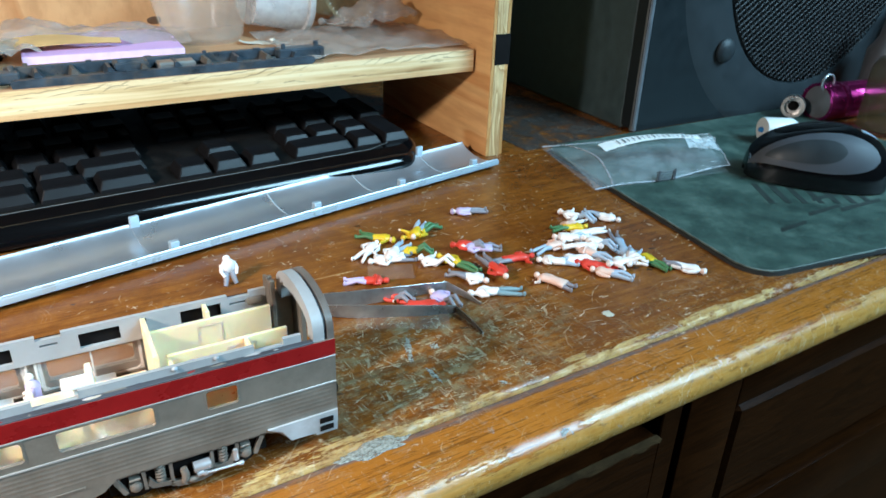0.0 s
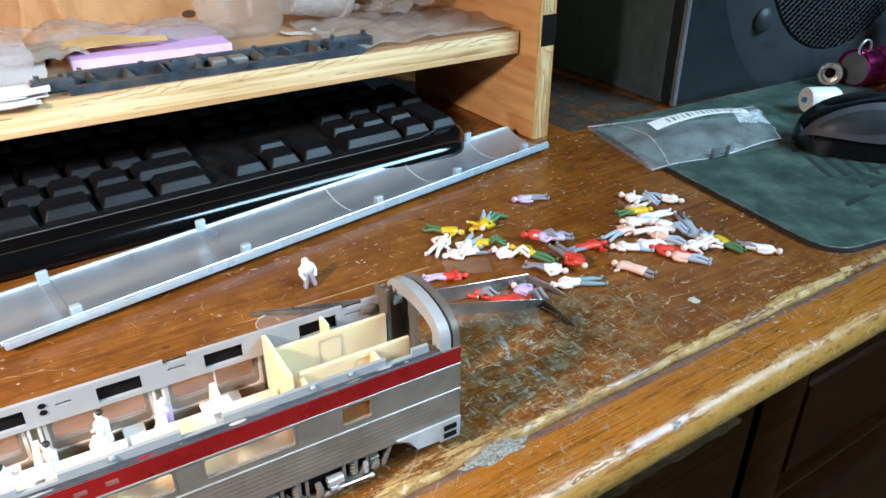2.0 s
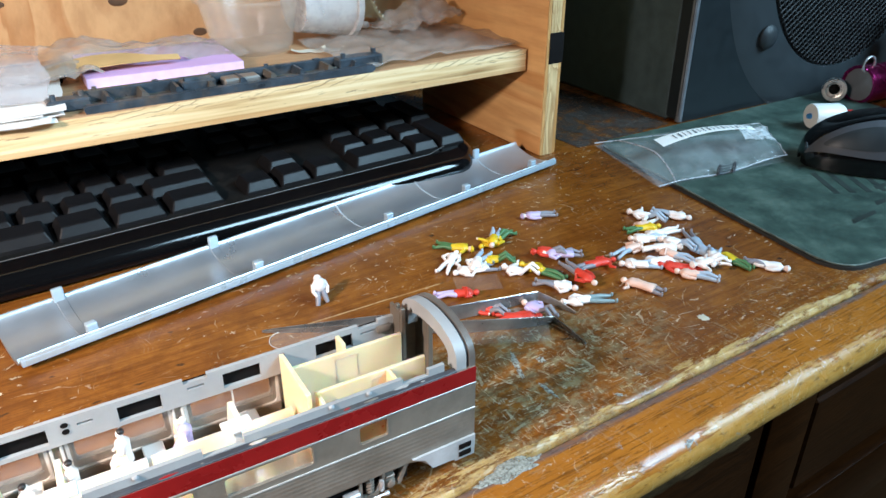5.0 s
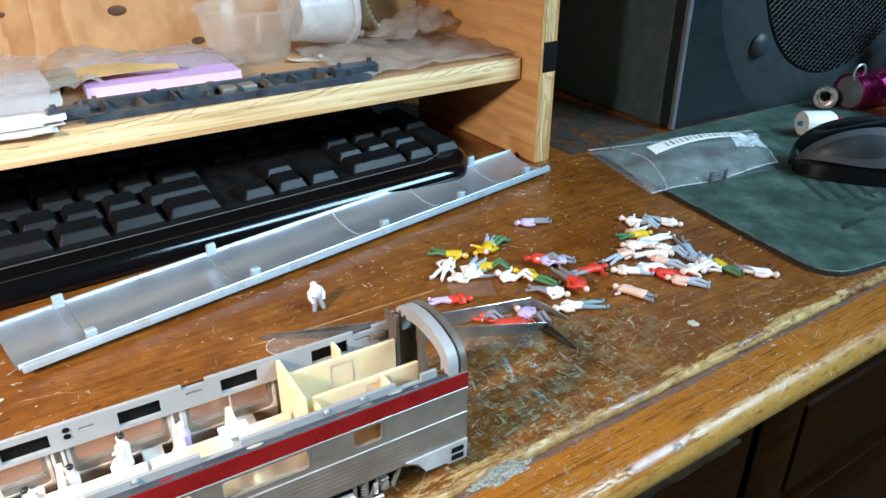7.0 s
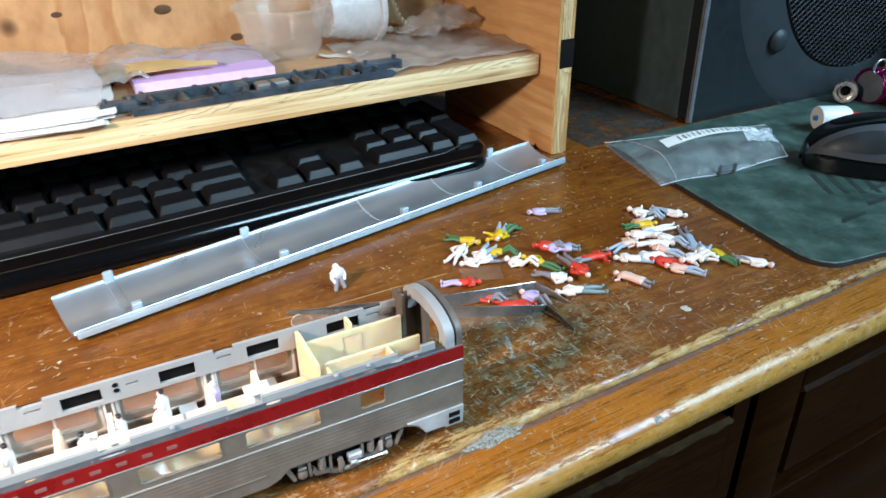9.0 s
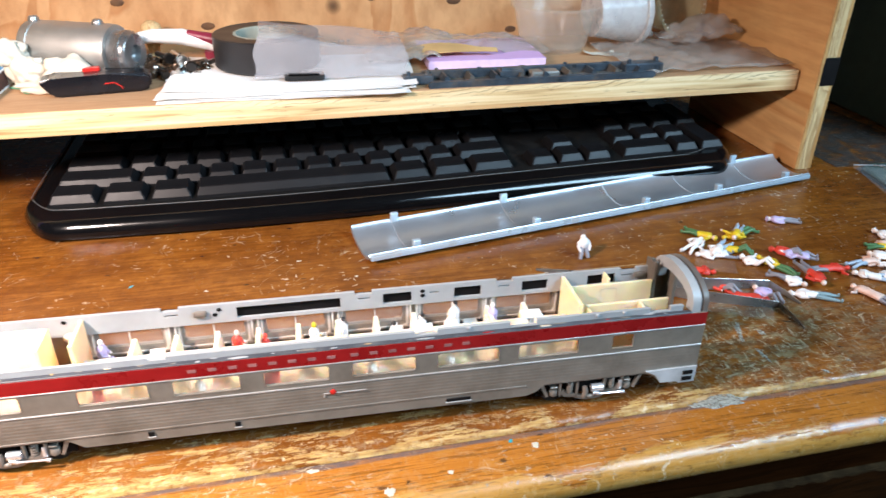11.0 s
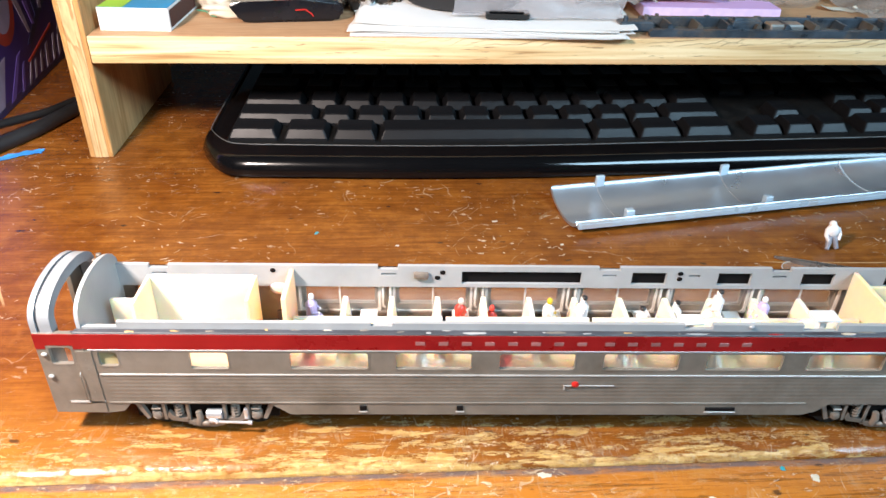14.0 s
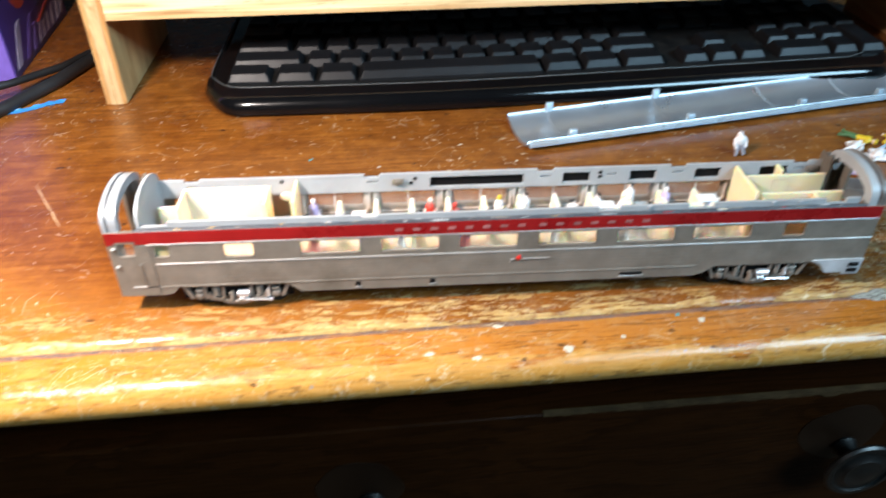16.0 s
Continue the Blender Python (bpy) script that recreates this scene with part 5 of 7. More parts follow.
truck(43.0)
truck(248.0)
bm = bmesh.new()
box(bm, 70, 220, 8, 26, 6.2, 13.3, 0.6)
part("underfloor", bm, "black", car)
for x0 in (100, 140, 168, 196):
    bm = bmesh.new()
    box(bm, x0, x0 + 22, 3, 31, 6.8, 13.2, 0.5)
    part("equipment_box", bm, "inner", car)
bm = bmesh.new()
box(bm, 290, 296, 14, 20, 7, 11, 0.8)
part("coupler", bm, "black", car)

# ---------------------------------------------------------------- the loose roof, lying hollow side up
RL = 298.0
roof = thing("model_car_roof", at(175.5, 121.2, 0, 12.0), "silver plastic model train roof lying upside down on the desk", "model part")


def roof_profile(inset):
    out = []
    for k in range(25):
        t = 0.5 - 0.5 * math.cos(math.pi * k / 24)
        v = inset + (33.5 - 2 * inset) * t
        z = 3.6 + 2.0 * t - 5.2 * (4 * t * (1 - t)) ** 0.66 + 2.0 + inset
        out.append((v, z))
    return out


low = min(z for _, z in roof_profile(0.0))
bm = bmesh.new()
o, i = roof_profile(0.0), roof_profile(1.0)
prism(bm, [(v, z - low) for v, z in o] + [(v, z - low + 0.4) for v, z in i[::-1]], "yz", 0, RL)
part("shell", bm, "silver", roof)
ends = [(o[0][0], o[0][1] - low), (o[-1][0], o[-1][1] - low)]
bm = bmesh.new()
box(bm, 0.6, RL - 1, -1.5, 0.9, ends[0][1] - 1.6, ends[0][1] + 1.2, 0.4, 0, 2)
part("rim", bm, "rim_silver", roof)
for u0, u1 in ((2, 17), (43, 48), (118, 123)):
    bm = bmesh.new()
    box(bm, u0, u1, -1.58, -1.45, ends[0][1] - 1.2, ends[0][1] + 0.8)
    box(bm, u0, u1, -1.4, 0.6, ends[0][1] + 1.15, ends[0][1] + 1.26)
    part("worn_patch", bm, "rim_worn", roof, "grey worn patch on the rim")
bm = bmesh.new()
box(bm, 0.6, RL - 10, ends[1][0] - 1.2, ends[1][0] + 0.8, ends[1][1] - 0.3, ends[1][1] + 1.0, 0.4)
part("rim", bm, "rim_silver", roof)
for u in (24.5, 92, 262):
    bm = bmesh.new()
    box(bm, u - 2.2, u + 2.2, ends[1][0] - 2.6, ends[1][0] - 0.6, ends[1][1] - 4, ends[1][1] + 5.4, 0.4)
    part("clip_tab", bm, "rim_silver", roof)
for u in (27, 98.5, 172, 226, 280):
    bm = bmesh.new()
    box(bm, u - 2.1, u + 2.1, 1.8, 5.0, ends[0][1] - 2.5, ends[0][1] + 3.9, 0.4)
    part("clip_tab", bm, "rim_silver", roof)
for u in (25, 92):
    bm = bmesh.new()
    loops = [[bm.verts.new((u + a, v, z - low + h)) for a, h in ((-2.1, 0.42), (2.1, 0.42), (1.9, 0.75), (-1.9, 0.75))] for v, z in i[2:-2]]
    ring_faces(bm, loops)
    part("strap", bm, "silver", roof, "moulded cross strap between clips")
for u in (160, 212, 262):
    bm = bmesh.new()
    tube(bm, [(u, v, z - low + 0.5) for v, z in i], 0.42, 6)
    part("rib", bm, "rim_silver", roof)

# ---------------------------------------------------------------- dried spills and marks on the desk top
blot("paint_spill", 331.5, 35.0, 2.6, 19.0, "crust", "long grey dried paint drip on the scratched desk", 3, turn=-20)
blot("paint_spill", 332.5, 17.5, 2.0, 11.0, "crust", "grey dried paint drip on the scratched desk", 5, turn=5)
blot("paint_spill", 341.0, 33.0, 3.4, 4.0, "crust", "grey dried paint drip on the scratched desk", 6, turn=30)
blot("paint_spill", 299, -6.4, 26, 6.5, "crust", "long grey dried paint smear along the desk edge", 8, turn=6)
blot("paint_spill", 415, 22.2, 4.6, 5.4, "pale_paint", "round pale dried paint drop", 9)
for k, (px, py, w, h, m) in enumerate(((142.5, -15.5, 5.2, 2.4, "pale_paint"), (167.6, -28, 4.6, 4.0, "pale_paint"), (115.8, -28.0, 4.6, 2.4, "pale_paint"),
                                          (133.3, -30.4, 4.0, 2.4, "pale_paint"), (189.2, -23.3, 2.6, 2.0, "pale_paint"), (221.5, -16.5, 3.2, 3.4, "pale_paint"),
                                          (213.2, -13.1, 2.2, 2.2, "teal_paint"), (358.3, -23.5, 5.0, 3.0, "crust"), (352, 3, 3.4, 2.2, "crust"),
                                          (366, 8, 3.0, 1.4, "crust"), (96, 110, 2.6, 1.6, "pale_paint"), (140, 132, 3.4, 1.4, "pale_paint"),
                                          (168, 112, 2.4, 2.0, "pale_paint"), (225, 86, 2.2, 1.8, "pale_paint"), (60, 120, 3.2, 2.0, "teal_paint"))):
    blot("paint_drop", px, py, w * 0.85, h * 0.85, m, "small dried paint drop on the desk", 20 + k, turn=17 * k)

# ---------------------------------------------------------------- figurines, each one plain mesh
def loft(bm, stations, seg=12, mi=0):
    """A smooth body along x from (x, y, z, half width, half height)."""
    loops = []
    for x, y, z, w, h in stations:
        loops.append([bm.verts.new((x, y + w * math.cos(2 * math.pi * k / seg), z + h * math.sin(2 * math.pi * k / seg))) for k in range(seg)])
    ring_faces(bm, loops, mi=mi)


def figure_mesh(L, rnd):
    """A small moulded figure lying on its back or side, head at the origin, feet along x."""
    bm = bmesh.new()
    kind = rnd.choice(("stand", "stand", "skirt", "coat", "sit"))
    lean, hip = rnd.uniform(-0.5, 0.5), rnd.uniform(-0.5, 0.5)
    wide = rnd.uniform(0.85, 1.1)
    ball(bm, (1.3, lean * 0.5, 1.5), (1.45, 1.12, 1.2), 12, 0)
    if rnd.random() < 0.4:
        lathe(bm, [(1.5, -0.2), (1.5, 0.1), (1.05, 0.25), (0.9, 0.9), (0.3, 1.0)], 12, 1, Matrix.Translation((0.7, lean * 0.5, 1.5)) @ Matrix.Rotation(radians(-90), 4, "Y"))
    end = {"stand": 0.54, "sit": 0.52, "coat": 0.66, "skirt": 0.76}[kind]
    hem = {"stand": 1.7, "sit": 1.8, "coat": 2.3, "skirt": 2.9}[kind]
    body = [(2.3, lean * 0.5, 1.4, 0.6, 0.6), (0.15 * L, lean * 0.6, 1.45, 1.1, 0.9), (0.185 * L, lean, 1.5, 2.35, 1.3), (0.26 * L, lean, 1.7, 2.45, 1.6),
            (0.36 * L, lean * 0.4, 1.55, 1.75, 1.35), (0.45 * L, hip, 1.5, 2.1, 1.45)]
    body += [(0.45 * L + (end - 0.45) * L * k, hip, 1.5, 2.1 + (hem - 2.1) * k, 1.45 - 0.25 * k) for k in (0.5, 0.95)] + [(end * L, hip, 1.5, hem * 0.8, 0.9)]
    loft(bm, [(x, y, z, w * wide, h) for x, y, z, w, h in body], 12, 1)
    spread, knee, lift = rnd.uniform(0.1, 1.0), rnd.uniform(-1.0, 1.0), rnd.uniform(0.0, 1.4)
    for s in (-1, 1):
        y0 = hip + s * 0.95
        if kind == "sit":
            y1, z1 = hip + s * 1.3 + knee * 2.2, 3.0 + lift
            path = [(0.50 * L, y0, 1.5), (0.66 * L, y1, z1), (0.84 * L, y1 + knee, 1.1 + 0.5 * lift)]
            toe = (0.86 * L, y1 + knee, 1.2 + 0.5 * lift)
        else:
            y1 = y0 + s * spread * 0.5 + knee
            y2 = y0 + s * spread + knee * (0.4 if s > 0 else 1.4)
            path = [(0.50 * L, y0, 1.4), (0.71 * L, y1, 1.3 + (lift if s > 0 else 0)), (0.92 * L, y2, 0.95)]
            toe = (0.955 * L, y2 + s * 0.3, 1.25)
        tube(bm, path, [1.05, 0.92, 0.68], 8, 2)
        ball(bm, toe, (0.75, 0.6, 1.05), 8, 2)
        pose_arm = rnd.choice(("down", "down", "hip", "out", "chest"))
        sh = (0.195 * L, lean + s * 2.2 * wide, 1.5)
        elbow, palm = {"down": ((0.33 * L, s * 3.0, 1.3), (0.48 * L, s * 2.7, 1.2)), "hip": ((0.33 * L, s * 4.0, 1.3), (0.44 * L, s * 2.1, 1.5)),
                       "out": ((0.26 * L, s * 4.2, 1.5), (0.22 * L, s * 6.2, 1.9)), "chest": ((0.32 * L, s * 3.1, 1.7), (0.27 * L, s * 0.8, 3.1))}[pose_arm]
        tube(bm, [sh, elbow, palm], [0.85, 0.72, 0.52], 8, 1)
        ball(bm, palm, 0.58, 8, 0)
    return bm


FIGS = [
    (406.0, 134.4, 422.5, 128.8, "lav", "gry"), (457.6, 111.3, 467.6, 91.0, "wht", "blu"), (480.1, 88.3, 469.6, 105.9, "wht", "blu"),
    (459.8, 90.1, 442.9, 95.7, "yel", "grn"), (442.5, 85.5, 466.7, 82.4, "wht", "wht"), (445.7, 78.0, 455.3, 60.9, "wht", "blu"),
    (453.0, 53.6, 468.4, 79.1, "blu", "gry"), (436.8, 71.0, 441.8, 56.0, "pnk", "blu"), (461.0, 56.6, 462.7, 39.8, "yel", "grn"),
    (476.8, 28.2, 466.0, 44.2, "wht", "gry"), (414.6, 71.2, 429.4, 60.8, "wht", "blu"), (438.2, 81.0, 418.0, 77.8, "pnk", "blu"),
    (416.3, 75.3, 393.4, 78.5, "red", "gry"), (391.5, 60.1, 392.6, 83.9, "red", "gry"), (375.7, 94.3, 385.6, 73.6, "yel", "grn"),
    (388.0, 94.7, 403.1, 85.3, "lav", "gry"), (367.5, 96.1, 376.2, 80.3, "wht", "wht"), (384.1, 63.4, 372.1, 78.1, "wht", "gry"),
]
FIGS += [
    (370.8, 58.4, 393.2, 51.2, "wht", "tea"), (405.8, 60.2, 413.4, 43.6, "pnk", "gry"), (368.6, 116.7, 394.9, 121.9, "yel", "grn"),
    (365.0, 116.2, 352.5, 129.9, "yel", "grn"), (360.9, 106.8, 377.6, 97.8, "yel", "grn"), (357.4, 118.1, 341.4, 105.7, "wht", "wht"),
    (344.9, 101.6, 366.1, 99.6, "wht", "gry"), (431.4, 53.9, 442.8, 38.5, "pnk", "blu"), (439.2, 51.7, 459.7, 47.9, "wht", "wht"),
    (429.1, 61.4, 440.0, 51.7, "red", "red"), (346.3, 82.5, 331.1, 89.1, "red", "lav"), (336.5, 75.9, 347.1, 64.1, "red", "gry"),
    (357.5, 67.3, 362.5, 51.0, "lav", "gry"), (357.5, 54.2, 342.2, 62.0, "red", "red"),
    (449.0, 66.0, 433.0, 74.0, "wht", "wht"), (436.0, 88.0, 452.0, 79.0, "wht", "blu"), (447.0, 46.0, 461.0, 58.0, "wht", "blu"), (424.0, 66.0, 440.0, 62.0, "wht", "wht"),
    (385.0, 98.0, 401.0, 90.0, "red", "gry"), (372.0, 112.0, 384.0, 126.0, "yel", "blu"), (352.0, 98.0, 366.0, 108.0, "wht", "blu"), (446.0, 92.0, 464.0, 100.0, "pnk", "wht"),
]
NAMES = dict(wht="white", pnk="flesh-pink", red="red", yel="yellow", grn="green", blu="pale blue", gry="grey", lav="lavender", tea="teal")
for k, (hx, hy, fx, fy, top, legs) in enumerate(FIGS):
    rnd = random.Random(100 + k)
    L = math.hypot(fx - hx, fy - hy)
    bm = figure_mesh(max(L, 19.0) * 1.04, rnd)
    bmesh.ops.scale(bm, vec=(1, 1.18, 1.15), verts=bm.verts)
    head = "skin" if top in ("pnk", "lav") or k % 4 == 1 else top
    lift = 1.8 if (k in (5, 7, 26, 13, 15, 32, 34, 36, 37, 38)) else 0.0
    solo("figurine", bm, ["fig_" + head, "fig_" + top, "fig_" + legs], at(hx, hy, -0.05 + lift, math.degrees(math.atan2(fy - hy, fx - hx)), rnd.uniform(-8, 8) if lift else 0),
         f"tiny {NAMES[top]} plastic figurine with {NAMES[legs]} legs lying on the desk", "figurine", "loose scale figurines", smooth=60)
# one slumped figurine on its own
bm = bmesh.new()
ball(bm, (0, 1.5, 10.8), (1.6, 1.5, 1.5), 12, 0)
ball(bm, (0.2, 0.8, 7.6), (3.1, 2.4, 3.4), 14, 0)
for s in (-1, 1):
    tube(bm, [(s * 1.1, 0.4, 5.6), (s * 1.6 - 0.4, -1.6, 3.2), (s * 2.4 - 0.8, -3.0, 0.7)], [1.5, 1.2, 0.9], 8, 1)
    tube(bm, [(s * 2.6, 0.8, 9), (s * 3.4, -0.4, 6.4), (s * 2.5, -1.6, 4.2)], [0.95, 0.85, 0.7], 8, 0)
solo("figurine", bm, ["fig_wht", "fig_gry"], at(286.5, 112.0, 0, 10), "tiny white plastic figurine sitting with grey legs", "figurine", "loose scale figurines", smooth=60)


def seated(x, y, z, top, head, hair):
    bm = bmesh.new()
    ball(bm, (0.15, 0, 9.7), (0.95, 0.95, 1.25), 12, 0)
    if hair:
        ball(bm, (-0.15, 0, 10.3), (1.0, 1.05, 0.85), 12, 2)
    tube(bm, [(0, 0, 1.0), (0, 0, 3.2), (-0.1, 0, 5.4), (0, 0, 7.2), (0, 0, 8.2), (0.1, 0, 9.0)], [2.0, 1.75, 1.7, 1.9, 1.0, 0.5], 12, 1)
    for s in (-1, 1):
        tube(bm, [(0, s * 0.9, 1.2), (2.4, s * 1.0, 1.8), (3.2, s * 1.0, 0.4), (3.3, s * 1.0, -2.0)], [1.1, 1.0, 0.8, 0.6], 8, 1)
        tube(bm, [(0, s * 1.8, 7.4), (0.4, s * 2.3, 5.2), (2.2, s * 1.2, 4.4)], [0.7, 0.62, 0.45], 8, 1)
        ball(bm, (2.3, s * 1.2, 4.4), 0.5, 8, 0)
    solo("figurine", bm, ["fig_" + head, "fig_" + top, "fig_hair"], at(x, y, z, random.Random(int(x)).choice((0, 180))), f"tiny seated {NAMES[top]} figurine inside the model car", "figurine", "seated figurines in the car", smooth=60)


for x, top, head, hair, z in ((72.5, "lav", "wht", False, 24.0), (118.8, "red", "skin", False, 22.6), (128.6, "red", "red", False, 20), (146.5, "wht", "yel", False, 22.8),
                              (157.2, "wht", "wht", True, 23.6), (176.5, "wht", "wht", True, 19.6), (186.8, "wht", "wht", True, 22.0), (199.6, "wht", "wht", True, 26.2), (214.6, "lav", "wht", False, 23.8)):
    seated(x, 24.4, z, top, head, hair)
for x, top in ((73.5, "red"), (107, "wht"), (132, "red"), (166, "wht"), (194, "wht")):
    seated(x, 8.2 if top == "red" else 5.6, 18.6, top, "red" if top == "red" else "wht", top != "red")

# ---------------------------------------------------------------- tweezers
tweezers = thing("tweezers", at(0, 0), "thin bent-tip steel tweezers lying behind the model car", "tweezers")


def blade(pts, name):
    bm = bmesh.new()
    loops = []
    for k, (x, y, z, wk) in enumerate(pts):
        a = Vector(pts[min(k + 1, len(pts) - 1)][:3]) - Vector(pts[max(k - 1, 0)][:3])
        side = Vector((-a.y, a.x, 0)).normalized()
        up = Vector((0, 0, 1))
        c = Vector((x, y, z))
        loops.append([bm.verts.new(c + s * 0.28 * side + t * wk * up) for s, t in ((-1, 0), (1, 0), (1, 1), (-1, 1))])
    ring_faces(bm, loops)
    arm = part(name, bm, "tweezer_steel", tweezers)
    # brighter line added along the top edge in place of its highlight
    bm = bmesh.new()
    tube(bm, [(x, y, z + wk) for x, y, z, wk in pts[3:]], 0.16, 6)
    part("edge_glint", bm, "steel", arm, "brighter steel line standing in for the edge's glint")
    return arm


blade([(258, 102.5, 0.3, 0.7), (263, 100.4, 0.2, 1.3), (285, 91.5, 0.2, 2.6), (305, 81.5, 0.3, 4.6), (326, 71.5, 0.3, 6.8), (346, 68.5, 0.4, 5.6), (365, 66.5, 0.6, 4.0), (369.5, 57.5, 0.5, 2.4), (372, 50.5, 0.3, 0.8)], "arm")
blade([(258, 101.8, 0.3, 0.7), (263, 99.4, 0.2, 1.3), (284, 87.5, 0.2, 2.6), (304, 75, 0.3, 4.4), (322, 63.5, 0.3, 5.6), (346, 53.5, 0.4, 4.6), (359.5, 49.0, 0.6, 3.2), (361, 40, 0.4, 1.9), (361.5, 31.8, 0.2, 0.8)], "arm")

# curved offcut of clear acetate beside the tweezers
offcut = thing("acetate_offcut", at(256, 88.5, 0.1, -20), "curved clear acetate offcut lying behind the model car", "plastic sheet")
outline = [(6.5 + 6.5 * math.cos(radians(a)), 6.8 + 6.2 * math.sin(radians(a))) for a in range(100, 271, 10)] + [(20, 0.9), (40, 1.6), (58, 2.4), (58, 9.0), (40, 11.0), (20, 12.6)]
bm = bmesh.new()
prism(bm, outline, "xy", 0.0, 0.3)
part("sheet", bm, "glass", offcut)
bm = bmesh.new()
tube(bm, [p + (0.3,) for p in outline[-2:] + outline[:20]], 0.16, 6)
part("cut_edge", bm, "clear_rim", offcut, "bright cut edge")

for px, py, w, d, rz, seed, bulge in ((338, 53, 36, 12, -25, 3, 1.6), (351, 91, 20, 13, -21, 6, 0.5)):
    bm = bmesh.new()
    sheet(bm, lambda u, v: (w * (u - 0.5), d * (v - 0.5), 0.25 + bulge * (0.6 + 0.5 * math.sin(5 * u + seed)) * math.sin(math.pi * v) * (0.4 + 0.6 * u) + 0.9 * bulge * abs(noise.noise(Vector((u * 11, v * 5, seed)))) + 0.35 * bulge * abs(noise.noise(Vector((u * 26, v * 12, seed + 3))))), 56, 26, 0.1)
    solo("acetate_scrap", bm, "glaze", at(px, py, 0.1, rz), "clear shiny acetate scrap lying on the desk", "plastic sheet", "acetate scraps", smooth=60)

# ---------------------------------------------------------------- things on the plywood shelf
ZT = 64.05


def loose_sheet(name, x, y, z, w, d, rz, m, label, category, seed, curl=1.0, group=""):
    rnd = random.Random(seed)
    a, b, c = rnd.uniform(2, 5), rnd.uniform(2, 5), rnd.uniform(0, 6)
    bm = bmesh.new()
    def torn(q):
        return 2.4 * noise.noise(Vector((q * 3.1, seed * 4.7, 0))) + 0.5 * noise.noise(Vector((q * 14, seed * 2.3, 3)))

    sheet(bm, lambda u, v: (w * (u - 0.5) + torn(v + 5), d * (v - 0.5) + torn(u), 0.3 + curl * max(0, math.sin(a * u + c) * math.cos(b * v) * 0.35 + (abs(u - 0.5) * 2) ** 4 * 0.7)), 30, 16, 0.12)
    return solo(name, bm, m, at(x, y, z, rz), label, category, group, smooth=60)


for k, (px, py, w, d, rz, c, lab) in enumerate((
    (140, 245.5, 140, 84, 0.6, 0.5, "white paper sheet at the bottom of a loose stack"), (137, 246, 132, 84, -2.4, 0.6, "white paper sheet in a loose stack on the shelf"),
    (143, 247, 138, 83, -4.2, 0.8, "white paper sheet in a loose stack on the shelf"), (142, 247.5, 142, 81, 1.8, 0.8, "white paper sheet in a loose stack on the shelf"),
    (140, 248.5, 134, 80, -1.6, 0.9, "white paper sheet in a loose stack on the shelf"), (145, 250, 143, 78, -2.8, 1.6, "white paper sheet on top, curling at its corner"))):
    loose_sheet("paper_sheet", px, py, ZT + 0.5 * k, w, d, rz, "paper", lab, "paper", k + 1, c, "loose papers")
TP = ZT + 3.6
tape = thing("tape_roll", at(129, 272, TP), "roll of black vinyl tape lying on papers", "tape")
bm = bmesh.new()
lathe(bm, [(20.2, 0.3), (32, 0), (32.6, 0.6), (32.6, 18.4), (32, 19), (20.2, 18.7)], 56, 0, None, False)
part("tape_winding", bm, "rubber", tape)
bm = bmesh.new()
lathe(bm, [(18.4, 0.1), (20.1, 0.1), (20.1, 18.9), (18.4, 18.9), (18.4, 0.1)], 40, 0, None, False)
part("core", bm, "core", tape, "grey-green printed card core")
bag = bmesh.new()


def frosted(u, v):
    x = 121 + 90 * u + 5 * v * (1 - u) + 1.2 * math.sin(11 * v + 3 * u)
    if v < 0.7:
        t = v / 0.7
        return (x, 231 - 6 * u + 6 * t + 0.8 * math.sin(9 * u + 2 * t), TP + 0.8 + 23 * t * (1 - 0.35 * u) + 1.0 * math.sin(7 * u) * t + 1.1 * noise.noise(Vector((u * 5, t * 4, 2))))
    t = (v - 0.7) / 0.3
    return (x, 237 - 6 * u + 45 * t, TP + 0.8 + 23 * (1 - 0.35 * u) + 0.8 * math.sin(8 * u + 3 * t) + math.sin(7 * u) * (1 - t))


sheet(bag, frosted, 26, 18, 0.15)
pouch = thing("plastic_pouch", Matrix(), "frosted translucent plastic pouch draped over the tape roll", "pouch")
part("film", bag, "frosted", pouch, "", 70)
bm = bmesh.new()
tube(bm, [tuple(c + (0.25 if i == 2 else 0) for i, c in enumerate(frosted(k / 24, 0.66))) for k in range(25)], 0.35, 6)
part("top_crease", bm, "frosted", pouch)
bm = bmesh.new()
pts = rounded(0, 23, 0, 9.5, 1.2, 3)
prism(bm, pts, "xy", 0, 2.6)
box(bm, 2, 20, 1.2, 7, 2.6, 3.3, 0.3)
solo("memory_card", bm, "black_gloss", at(139, 226.6, TP + 0.2, -2), "small black plastic memory card on the papers", "memory card")

mbox = thing("matchbox", at(-52.3, 205.8, ZT), "blue and white cardboard matchbox with lime label", "matchbox")
bm = bmesh.new()
box(bm, 0.6, 33.6, 0.2, 50, 0.4, 10.6, 0.3)
part("tray", bm, "paper", mbox, "white card tray front")
bm = bmesh.new()
prism(bm, [(0, 0), (34.2, 0), (34.2, 11), (0, 11), (0, 10.6), (33.8, 10.6), (33.8, 0.4), (0.4, 0.4), (0.4, 10.6), (0, 10.6)], "xz", 0.5, 50.4)
sleeve = part("sleeve", bm, "paper", mbox)
bm = bmesh.new()
box(bm, 0.2, 34, 0.7, 50.2, 11.05, 11.25)
part("top_label", bm, "blue", sleeve, "blue printed label")
bm = bmesh.new()
box(bm, 0.3, 12.5, 1, 20, 11.3, 11.4)
part("label_patch", bm, "lime", sleeve, "lime printed patch")
bm = bmesh.new()
